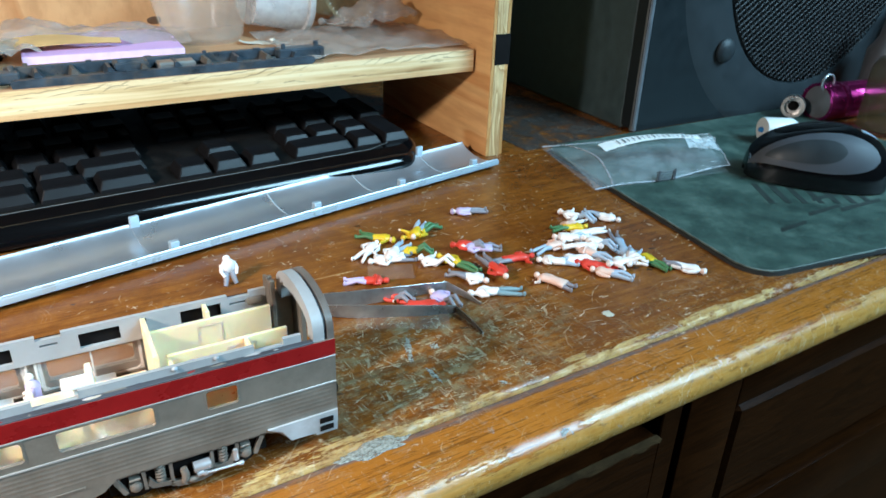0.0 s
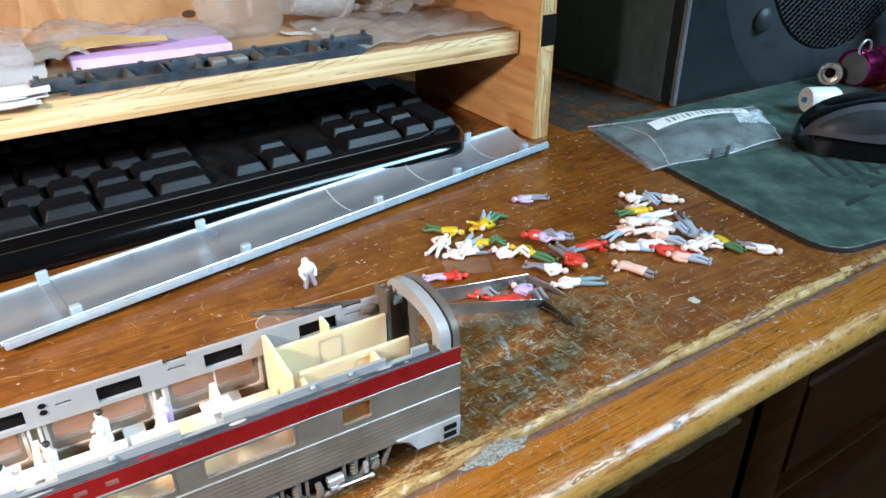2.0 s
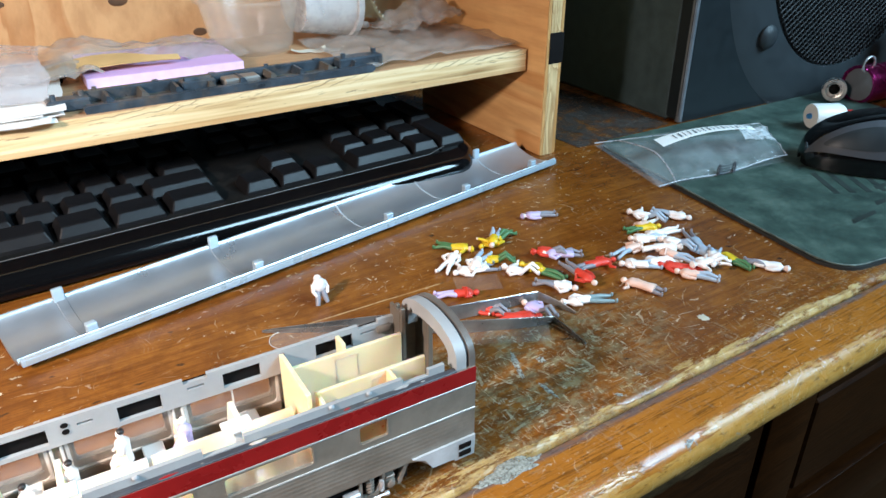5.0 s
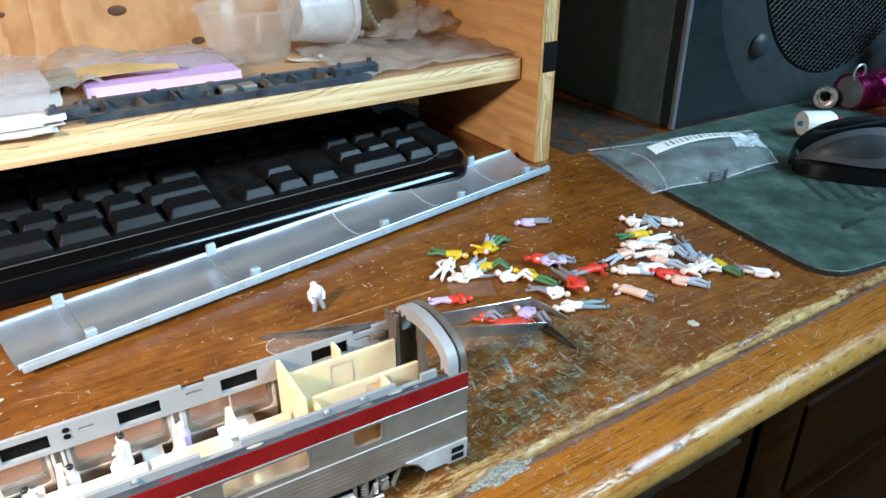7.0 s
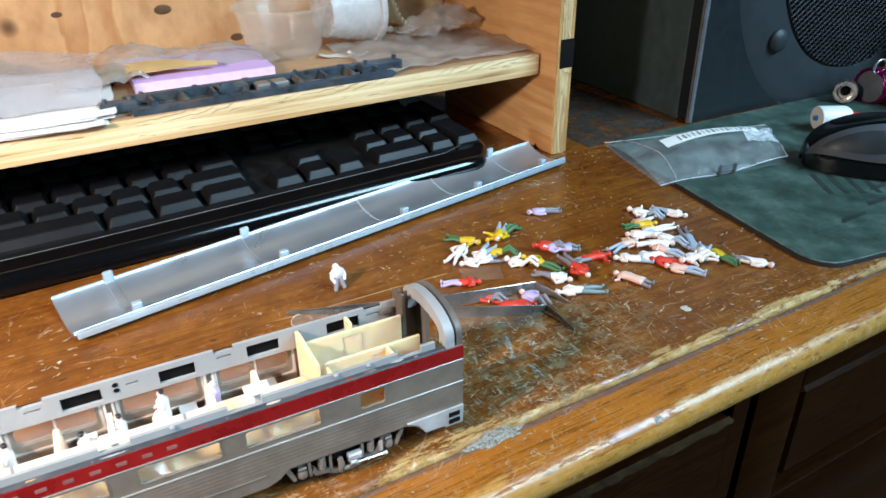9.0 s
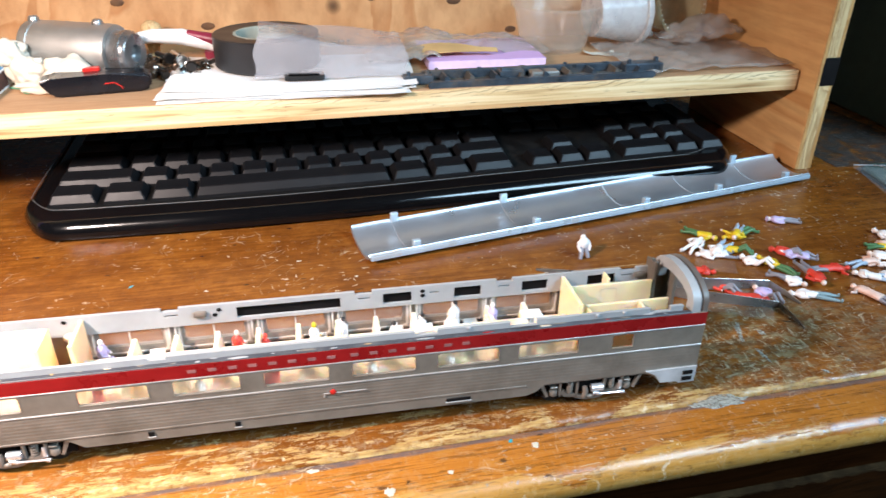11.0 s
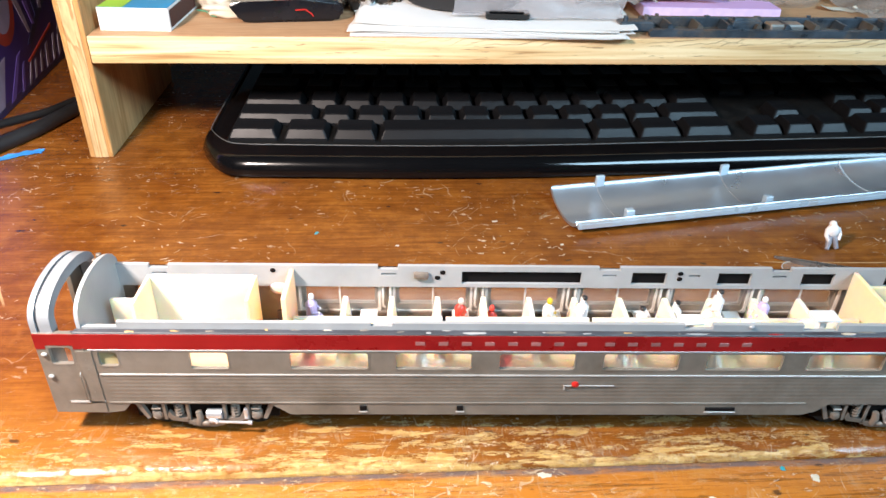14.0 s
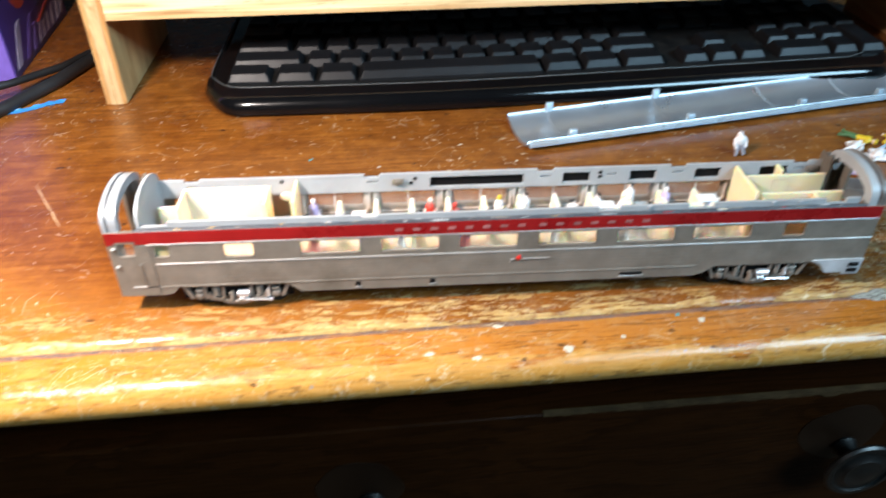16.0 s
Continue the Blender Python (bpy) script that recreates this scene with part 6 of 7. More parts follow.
lathe(bm, [(5.2, 11.3), (5.2, 11.42), (7.4, 11.42), (7.4, 11.3), (5.2, 11.3)], 32, 0, Matrix.Translation((21.5, 27, 0)) @ Matrix.Diagonal((1, 1.35, 1, 1)), False)
part("emblem_ring", bm, "paper", sleeve)
bm = bmesh.new()
lathe(bm, [(3.4, 11.3), (3.4, 11.42), (0.4, 11.42)], 24, 0, Matrix.Translation((22, 26, 0)) @ Matrix.Diagonal((1, 1.35, 1, 1)))
part("emblem_dot", bm, "lime", sleeve)
bm = bmesh.new()
box(bm, 9, 12, 24, 42, 11.3, 11.4)
part("print_bar", bm, "paper", sleeve)
bm = bmesh.new()
box(bm, 34.25, 34.45, 2.5, 48, 1.4, 9.8)
part("striker", bm, "brown", sleeve, "dark brown striking strip")

bm = bmesh.new()
box(bm, 0, 3.2, 0, 8, 0, 34, 0.8, 0, 2)
box(bm, 3, 17, 1, 7, 0, 12, 1.0, 0, 2)
solo("plastic_clip", bm, "green", at(-38, 266, ZT, -14), "small green plastic clip standing on the shelf", "clip")

can = thing("motor_can", at(-8, 279, ZT + 16.2, -22), "dull silver metal cylinder lying on the shelf", "cylinder")
bm = bmesh.new()
rx = Matrix.Rotation(radians(90), 4, "Y")
lathe(bm, [(13, 0), (15.6, 0.4), (16, 1.4), (16, 6), (15.5, 6.4), (15.5, 9), (16, 9.4), (16, 54), (15.4, 55.6), (9, 56)], 48, 0, rx)
part("barrel", bm, "alu", can)
bm = bmesh.new()
lathe(bm, [(12.6, 56), (12.6, 61), (13.0, 61.4), (13.0, 63.6), (12.4, 64), (12.0, 66), (11, 67), (5, 67.4), (4.6, 64)], 36, 0, rx)
part("end_cap", bm, "tweezer_steel", can)
for bx in (4, 46):
    bm = bmesh.new()
    lathe(bm, [(3.2, 14.6), (3.2, 17.2), (2.2, 18.6), (1.0, 18.8)], 14, 0, Matrix.Translation((bx, 0, 0)))
    part("bolt", bm, "tweezer_steel", can)

lighter = thing("black_case", at(11, 222, ZT, 9), "small black plastic case with a red tab", "case")
bm = bmesh.new()
prism(bm, [(-4, 9.6), (2, 1.0), (5, 0), (50, 0), (54, 2.2), (55, 8), (53, 10.4), (30, 11.6), (4, 11)], "xz", 0, 15)
bmesh.ops.bevel(bm, geom=list(bm.edges), offset=2.6, segments=4, affect="EDGES", clamp_overlap=True)
part("case_body", bm, "case", lighter)
bm = bmesh.new()
box(bm, 19, 28, 9, 14, 10.8, 13.2, 0.5)
part("tab", bm, "red_plastic", lighter, "bright red tab")
bm = bmesh.new()
tube(bm, [(30, -0.4, 6.4), (35, -0.6, 6.8), (38, -0.5, 4.6), (39, -0.4, 3.0)], 0.35, 6)
part("thread", bm, "red_plastic", lighter, "loose red thread")

for px, py, rz, lx, m, lab in ((-16, 247, -40, 19, "green", "short green plastic sliver on the shelf"), (-6, 243, -34, 12, "red_plastic", "short red thread lying on the shelf")):
    bm = bmesh.new()
    tube(bm, [(lx * k / 6, 1.6 * math.sin(k * 0.9), 0.55) for k in range(7)], 0.5, 6)
    solo("thread", bm, m, at(px, py, ZT, rz), lab, "thread", "thread ends")
bm = bmesh.new()
lathe(bm, [(4.6, 0), (5.0, 1.0), (3.4, 6), (4.2, 10), (6.6, 15), (7.0, 18.5), (5.6, 22.4), (2.8, 24.4), (0.5, 24.6)], 28)
solo("wooden_knob", bm, "ply_edge_up", at(55.5, 305, ZT), "small round pale wooden knob against the shelf back", "knob")

# small hardware heap
rnd = random.Random(21)
for k in range(30):
    layer = k // 13
    hx, hy = rnd.uniform(32 + 8 * layer, 92 - 6 * layer), rnd.uniform(252 + 3 * layer, 276 - 3 * layer)
    bm = bmesh.new()
    r = rnd.uniform(2.0, 3.8)
    tube(bm, [(0, 0, 0), (rnd.uniform(9, 17), rnd.uniform(-4, 4), rnd.uniform(-1, 2))], r * 0.5, 10)
    lathe(bm, [(r, -1.2), (r * 1.15, 0), (r, 1.4), (r * 0.5, 1.8)], 14, 0, Matrix.Rotation(radians(80), 4, "Y"))
    low = min(v.co.z for v in bm.verts)
    solo("screw", bm, ("bronze", "bronze", "steel", "knob_metal")[k % 4], at(hx, hy, ZT - low + 3.4 * layer, rnd.uniform(0, 360)), "loose shiny metal screw in a heap", "screw", "loose hardware")
brush = thing("handled_tool", at(66, 292, ZT, -8), "white and maroon handled tool lying on the shelf", "tool")
bm = bmesh.new()
tube(bm, [(-24, 0, 15), (-8, 0, 17.5), (10, 0, 17.2), (26, 0, 13.5), (36, 0, 9)], [3.4, 4.4, 5, 4.6, 3.6], 14)
part("handle", bm, "white", brush)
bm = bmesh.new()
tube(bm, [(14, -1, 19.2), (30, -1, 15.6), (42, 0, 10), (70, 1, 6.4)], [2.6, 4.0, 4.6, 4.4], 14)
part("grip", bm, "maroon", brush, "maroon rubber grip")
bm = bmesh.new()
tube(bm, [(28, -3, 0.2), (28, -3, 9)], 4.2, 12)
part("support", bm, "maroon", brush)
for k in range(5):
    bm = bmesh.new()
    box(bm, 38 + k * 3.2, 39.6 + k * 3.2, -4.9, 0, 8.6 - k * 0.5, 13 - k * 0.6, 0.4)
    part("grip_rib", bm, "white", brush)

memo_block = thing("note_block", at(228, 250.5, ZT, -0.5), "lilac sticky-note block lying on the shelf", "note pad")
bm = bmesh.new()
box(bm, 0, 77, 0, 58, 0.2, 5.6, 0.25)
part("block", bm, "lilac_side", memo_block)
bm = bmesh.new()
sheet(bm, lambda u, v: (0.3 + 76.4 * u, 0.3 + 57.4 * v, 5.85 + 0.9 * max(0, u - 0.75) * v), 6, 4, 0.12)
part("top_sheet", bm, "lilac", memo_block)
bm = bmesh.new()
sheet(bm, lambda u, v: (66 * u - 3, 2 + (3 + 15 * math.sin(math.pi * min(1, u * 1.25)) ** 0.7) * v - 3 * u, 0.4 + 1.6 * u + 2.0 * math.sin(3 * u) + 2.0 * v), 14, 4, 0.5)
solo("card_header", bm, "kraft", at(212, 256, ZT + 6.4, 3), "brown torn card header of a parts bag", "card")
bm = bmesh.new()


def crumple(w, d, h, seed, amp, fine=0.06):
    def fn(u, v):
        p = Vector((u * w * fine + seed, v * d * fine, seed * 0.3))
        edge = min(1.0, 4 * min(u, 1 - u, v, 1 - v) + 0.05)
        z = h * (0.35 + 0.65 * edge) * (0.6 + 0.5 * noise.noise(p * 0.8)) + amp * abs(noise.noise(p * 1.5)) + 0.25 * amp * abs(noise.noise(p * 4.0))
        return (w * (u - 0.5) + 2.5 * noise.noise(p * 2 + Vector((5, 0, 0))), d * (v - 0.5) + 2.5 * noise.noise(p * 2 + Vector((0, 9, 0))), max(0.2, z))
    return fn


sheet(bm, crumple(106, 46, 15, 2.0, 6, 0.035), 52, 30, 0.12)
solo("parts_bag", bm, "haze", at(262, 292, ZT + 1.6, -6), "crumpled clear plastic parts bag on the shelf", "plastic bag", smooth=30)
rnd = random.Random(61)
for k in range(9):
    bm = bmesh.new()
    tube(bm, [(0, 0, 0.9), (rnd.uniform(7, 16), rnd.uniform(-3, 3), rnd.uniform(0.9, 2.4))], rnd.uniform(0.6, 1.3), 8)
    if k % 2:
        ball(bm, (0, 0, 1.6), rnd.uniform(1.4, 2.2), 10)
    low = min(v.co.z for v in bm.verts)
    solo("small_part", bm, ("knob_metal", "steel", "black")[k % 3], at(rnd.uniform(202, 222), rnd.uniform(262, 286), ZT - low, rnd.uniform(0, 360)), "small shiny metal model part in a clear bag", "model part", "parts in the bag")
bm = bmesh.new()
sheet(bm, crumple(46, 22, 9, 4.0, 5), 32, 20, 0.12)
solo("parts_bag", bm, "haze", at(214, 264, ZT + 3.5, 5), "crumpled clear plastic parts bag on the shelf", "plastic bag", smooth=30)


def plastic_wrap(form, nu, nv, m, folds):
    """A crumpled hazy film with the folded creases that stand out on it."""
    wrap = thing("plastic_wrap", m, "crumpled hazy plastic wrap on the shelf", "plastic bag")
    bm = bmesh.new()
    sheet(bm, form, nu, nv, 0.12)
    part("film", bm, "haze", wrap, "", 30)
    for u0, v0, u1, v1 in folds:
        bm = bmesh.new()
        tube(bm, [(x, y, z + 0.1) for x, y, z in (form(u0 + (u1 - u0) * k / 20, v0 + (v1 - v0) * k / 20) for k in range(21))], 0.3, 6)
        part("crease", bm, "haze", wrap)


plastic_wrap(crumple(112, 82, 4, 7.0, 5, 0.028), 52, 38, at(411, 262, ZT, 4), ((0.02, 0.02, 0.95, 0.03), (0.2, 0.3, 0.55, 0.7)))
plastic_wrap(crumple(52, 34, 22, 9.0, 8, 0.04), 34, 24, at(432, 292, ZT + 1.5, 12), ((0.05, 0.05, 0.9, 0.08), (0.3, 0.2, 0.6, 0.8)))

tissue_bm = bmesh.new()
for lump, half, seed in (((-15, 256, 18), (10, 8, 8), 1.0), ((-4, 250, 9), (10, 8, 9), 4.0), ((19, 243, 8), (14, 8, 10), 7.0), ((5, 238, 3), (15, 6, 4), 11.0), ((-12, 256, 8), (9, 8, 9), 15.0)):
    for v in bmesh.ops.create_icosphere(tissue_bm, subdivisions=4, radius=1.0)["verts"]:
        d = v.co.normalized()
        p = d * 1.1 + Vector((seed, seed * 0.7, 0))
        k = 0.78 + 0.62 * abs(noise.noise(p * 0.9)) + 0.20 * abs(noise.noise(p * 2.2)) + 0.05 * noise.noise(p * 6.0)
        v.co = Vector((lump[0] + half[0] * d.x * k, lump[1] + half[1] * d.y * k, max(0.1, lump[2] + half[2] * d.z * k)))
solo("crumpled_tissue", tissue_bm, "tissue", at(0, 0, ZT), "crumpled white tissue lying on the shelf", "tissue", smooth=60)

# model underframe lying on the shelf edge
under = thing("model_underframe", at(222, 210.6, ZT, 1.5), "weathered blue-grey model train underframe on the shelf edge", "model part")
bm = bmesh.new()
prism(bm, [(0, 0), (141, 0), (143, 1.2), (143, 3.0), (141.5, 3.6), (1, 3.6), (-0.6, 2.4)], "xz", 0, 3.4)
part("side_rail", bm, "chassis", under)
bm = bmesh.new()
box(bm, -2, 146, 15, 18.5, 0, 6.4, 0.5)
part("side_rail", bm, "chassis", under)
bm = bmesh.new()
box(bm, 1, 142, 3.4, 15, 0, 1.6, 0.2)
part("floor_plate", bm, "chassis_dirt", under)
for k in range(9):
    bm = bmesh.new()
    x0 = 9 + k * 15.4
    prism(bm, [(x0, 1.6), (x0 + 1.0, 5.8), (x0 + 2.4, 5.8), (x0 + 5.5, 1.6)], "xz", 3.5, 15)
    part("cross_rib", bm, "chassis_dirt" if k % 2 else "chassis", under)
for x0, x1, z in ((-14, 4, 5.4), (126, 152, 6.8)):
    bm = bmesh.new()
    box(bm, x0, x1, 8, 17, 0, z, 0.8)
    tube(bm, [(x0 + 3, 10, z), (x0 + 3, 10, z + 2.6)], 1.2, 10)
    tube(bm, [(x1 - 3, 14, z), (x1 - 3, 14, z + 2.2)], 1.4, 10)
    part("coupler_pocket", bm, "chassis", under)
bm = bmesh.new()
box(bm, 44, 60, 6, 14, 1.4, 6.6, 0.6)
tube(bm, [(46, 10, 6), (58, 10, 6)], 2.0, 10)
part("gear_box", bm, "chassis", under)
bm = bmesh.new()
box(bm, 64, 82, 5, 14, 1.4, 5.4, 0.8)
part("weight", bm, "alu", under, "dull metal weight")
rnd = random.Random(77)
for k in range(5):
    bm = bmesh.new()
    bx = 6 + k * 27.5 + rnd.uniform(-2, 2)
    if k % 3 == 0:
        tube(bm, [(bx, 16.6, 6), (bx, 16.6, 7.6)], 1.1, 10)
    else:
        box(bm, bx, bx + rnd.uniform(2, 5), 15.2, 18, 5.9, rnd.uniform(6.7, 7.2), 0.3)
    part("bracket", bm, "chassis", under)
bm = bmesh.new()
tube(bm, [(84, 5, 2.4), (96, 7, 2.6), (112, 6, 2.4), (124, 8, 3.0)], 0.7, 8)
part("brake_pipe", bm, "chassis_dirt", under)

cup = thing("plastic_cup", at(326, 300, ZT), "small clear frosted plastic sauce cup on the shelf", "cup")
bm = bmesh.new()
lathe(bm, [(20.5, 0.2), (21.5, 0), (23.5, 3), (28.6, 27), (29.2, 28), (31.2, 28.6), (31.4, 30), (30.6, 30.8), (29.6, 30.4), (28.0, 27.6), (22.9, 3.4), (20.5, 1.2)], 64)
part("cup_wall", bm, "cup", cup)
cup2 = thing("plastic_cup", at(366, 300, ZT + 23.4, 8), "white translucent plastic cup lying on its side", "cup")
bm = bmesh.new()
lathe(bm, [(15, -14), (16, -14), (22, 18), (23.2, 18.6), (23.2, 20.6), (21.4, 20.6), (15.2, -12.6), (2, -12.8)], 48, 0, rx)
part("cup_wall", bm, "cup_white", cup2)
bm = bmesh.new()
lathe(bm, [(23.6, 17.6), (24, 18), (24, 21.6), (22, 22.2), (4, 22)], 48, 0, rx)
part("lid", bm, "cup_white", cup2, "white lid rim")
cup3 = thing("plastic_cup", at(418, 316, ZT + 25.4, -68), "clear ribbed plastic cup tipped over with yellow residue", "cup")
tip = Matrix.Rotation(radians(78), 4, "Y")
bm = bmesh.new()
lathe(bm, [(4, -16), (15, -16), (17, -14.6), (22.4, 12), (24.6, 12.8), (25.2, 14.2), (24.4, 15), (21.8, 13.4), (16.4, -13.4), (4, -14.6)], 48, 0, tip)
part("cup_wall", bm, "cup_yellow", cup3)
bm = bmesh.new()
for k in range(40):
    a = 2 * math.pi * k / 40
    tube(bm, [(22.2 * math.cos(a), 22.2 * math.sin(a), 14.2), (24.2 * math.cos(a), 24.2 * math.sin(a), 14.8)], 0.35, 5)
bmesh.ops.transform(bm, matrix=tip, verts=bm.verts)
part("rim_ribs", bm, "clear_rim", cup3, "fine moulded ribs round the rim")
bm = bmesh.new()
ball(bm, (0, 0, 2.6), (3.0, 2.4, 2.5), 14)
solo("bead", bm, "white", at(409, 320, ZT), "small white plastic bead on the shelf", "bead")
for k, (px, py, w, d) in enumerate(((412, 299, 18, 9), (352, 276, 20, 10), (364, 272, 12, 6))):
    loose_sheet("paper_scrap", px, py, ZT + 4.0 * (k == 0), w, d, 20 - 30 * k, "paper" if k == 0 else "tissue", "torn pale paper scrap on the shelf", "paper", 40 + k, 2.2, "paper scraps")

# ---------------------------------------------------------------- right of the shelf: speaker, mouse mat and mouse
speaker = thing("speaker", at(593, 204, 0), "dark grey desktop loudspeaker with a round bezel", "speaker")
bm = bmesh.new()
box(bm, 0, 330, 12, 190, 0, 320, 1.5)
part("cabinet", bm, "speaker_side", speaker, "matt black cabinet")
bm = bmesh.new()
prism(bm, rounded(0, 330, 0.5, 322, 5, 4), "xz", 1, 11.9)
baffle = part("front_panel", bm, "speaker_front", speaker)
bm = bmesh.new()
tube(bm, [(2.2, 2.2, 1), (2.2, 2.2, 320)], 2.4, 12)
part("edge_trim", bm, "speaker_trim", speaker, "rounded silver-grey edge")
cx, cz, rg, ro_ = 168.0, 121.0, 99.0, 139.0
turn = Matrix.Translation((cx, 0, cz)) @ Matrix.Rotation(radians(90), 4, "X")
bm = bmesh.new()
lathe(bm, [(ro_ + 2, -1.1), (ro_ - 3, 0.6), (ro_ - 12, 1.8), (rg + 9, 2.6), (rg + 1, 1.4), (rg, -1)], 96, 0, turn, False)
part("bezel", bm, "speaker_ring", baffle, "wide grey ring")
bm = bmesh.new()
lathe(bm, [(rg, -0.8), (rg * 0.6, 0.2), (4, 0.6)], 64, 0, turn)
grille = part("grille_backing", bm, "black", baffle)
bm = bmesh.new()
step = 4.2
for k in range(-24, 25):
    h = math.sqrt(max(0, (rg - 1) ** 2 - (k * step) ** 2))
    if h > 3:
        for a, b2 in (((k * step, -h), (k * step, h)), ((-h, k * step), (h, k * step))):
            rot = math.radians(35)
            p, q = ((c * math.cos(rot) - s * math.sin(rot), c * math.sin(rot) + s * math.cos(rot)) for c, s in (a, b2))
            tube(bm, [(cx + p[0], -1.9, cz + p[1]), (cx + q[0], -1.9, cz + q[1])], 0.75, 5)
part("grille", bm, "mesh_metal", baffle, "woven black metal grille")
for sx, sz in ((75, 53), (265, 53)):
    bm = bmesh.new()
    lathe(bm, [(8.6, 3), (8.6, 4.4), (7, 6.2), (4, 7.4), (1, 7.8)], 28, 0, Matrix.Translation((sx, 0, sz)) @ Matrix.Rotation(radians(90), 4, "X"))
    part("screw_cap", bm, "speaker_ring", baffle, "round screw cap")

PADM = at(494, 14.5, 0, -5.8)
pad = thing("mouse_mat", PADM, "worn green cloth mouse mat with faded print", "mouse mat")


def mat_outline(g, r, n=8):
    """Outline with rounded corners; the far edge runs along the speaker's foot."""
    pts = []
    for cx, cy, a0 in ((r - g, r - g, 180), (240 + g - r, r - g, 270)):
        pts += [(cx + r * math.cos(radians(a0 + 90 * k / n)), cy + r * math.sin(radians(a0 + 90 * k / n))) for k in range(n + 1)]
    pts += [(240 + g, 211 + g)]
    pts += [(r - g + r * math.cos(radians(84 + 96 * k / n)), 188 + g - r + r * math.sin(radians(84 + 96 * k / n))) for k in range(n + 1)]
    return pts


bm = bmesh.new()
prism(bm, mat_outline(0.4, 16), "xy", 0, 1.7)
part("rubber_base", bm, "pad_rim", pad, "black rubber base")
bm = bmesh.new()
prism(bm, mat_outline(-0.8, 15), "xy", 1.7, 2.5)
part("cloth", bm, "pad", pad)
bm = bmesh.new()
rim_pts = mat_outline(-0.5, 15)
tube(bm, [(x, y, 2.35 + 0.2 * noise.noise((x * 0.4, y * 0.4, 0))) for x, y in rim_pts[-3:] + rim_pts[:14]], 0.5, 6)
part("frayed_edge", bm, "pad_edge", pad, "frayed pale cut edge")
rnd = random.Random(31)
for k in range(7):
    bm = bmesh.new()
    a = 70 + 9 * k
    prism(bm, [(a, 62 - 3 * k), (a + 3.4, 61 - 3 * k), (a + 16, 88 - 3 * k), (a + 12.4, 89 - 3 * k)], "xy", 2.5, 2.62)
    part("print_bar", bm, "pad_print", pad)
for k in range(12):
    bm = bmesh.new()
    a, c = rnd.uniform(45, 200), rnd.uniform(20, 120)
    w = rnd.uniform(10, 40)
    prism(bm, [(a, c), (a + w, c + 4), (a + w + 2, c + 7), (a + 3, c + 4)], "xy", 2.5, 2.6)
    part("print_streak", bm, "pad_print", pad)

mouse = thing("computer_mouse", at(627, 86, 2.6, -42), "black cordless computer mouse with grey rubber side", "mouse")


def mouse_shape(u, v, grow=0.0):
    """u along, v around half a turn."""
    a = math.pi * u
    w = (24 - 2.5 * math.cos(a)) * math.sin(a) ** 0.55 + grow
    h = (32 - 3 * math.cos(a * 1.2)) * math.sin(a) ** 0.62 + grow
    t = math.pi * v
    c, s = math.cos(t), math.sin(t)
    return (-39 * math.cos(a), -w * math.copysign(abs(c) ** 0.75, c), h * s ** 0.8 + 0.6)


bm = bmesh.new()
sheet(bm, lambda u, v: mouse_shape(0.012 + 0.976 * u, 0.001 + 0.998 * v), 36, 26, 1.5)
part("shell", bm, "black_gloss", mouse, "glossy black shell")
bm = bmesh.new()
prism(bm, [(-36 * math.cos(2 * math.pi * k / 32), 20 * math.sin(2 * math.pi * k / 32)) for k in range(32)], "xy", 0, 1.2)
part("base", bm, "black", mouse)
for name, u0, u1, v0, wide, g, m in (("side_grip", 0.05, 0.76, 0.225, 0.165, 0.3, "mouse_grey"), ("grip_inset", 0.20, 0.58, 0.215, 0.10, 0.5, "speaker_ring")):
    bm = bmesh.new()
    sheet(bm, lambda u, v: mouse_shape(u0 + (u1 - u0) * u, v0 + wide * (v - 0.5) * 2 * math.sqrt(max(0.01, u * (1 - u) * 4)) * (0.55 + 0.6 * u), g), 26, 12, 0.3)
    part(name, bm, m, mouse, "grey rubber thumb grip")
bm = bmesh.new()
sheet(bm, lambda u, v: mouse_shape(0.66 + 0.09 * u, 0.44 + 0.045 * v, 0.5), 5, 4, 0.2)
part("logo_bar", bm, "rim_silver", mouse, "small pale logo bar")

zip_bag = thing("zip_bag", at(0, 0), "clear zip plastic bag with a barcode label on the mouse mat", "plastic bag")
bm = bmesh.new()


def bag_edges(u):
    return Vector((493 + 95 * u, 124 - 10 * u, 3.2 + 3.5 * u * u)), Vector((508 + 103 * u, 195 - 42 * u, 4.0 + 8 * u))


def bag_top(u, v):
    """u from the zip end to the sealed end, v from the near edge to the far one."""
    near_e, far_e = bag_edges(u)
    near_e.z += 0.9 * math.sin(9 * u)
    p = near_e.lerp(far_e, v)
    puff = 11 * math.sin(math.pi * min(1.0, 0.08 + 0.92 * u)) ** 0.7 * math.sin(math.pi * v) ** 0.8
    p.z += puff + (1.3 * noise.noise(Vector((u * 5, v * 4, 1))) + 3.0 * abs(noise.noise(Vector((u * 11 + v * 5, v * 6, 4)))) * (0.2 + u * u * 1.4)) * math.sin(math.pi * v) ** 0.5
    return tuple(p)


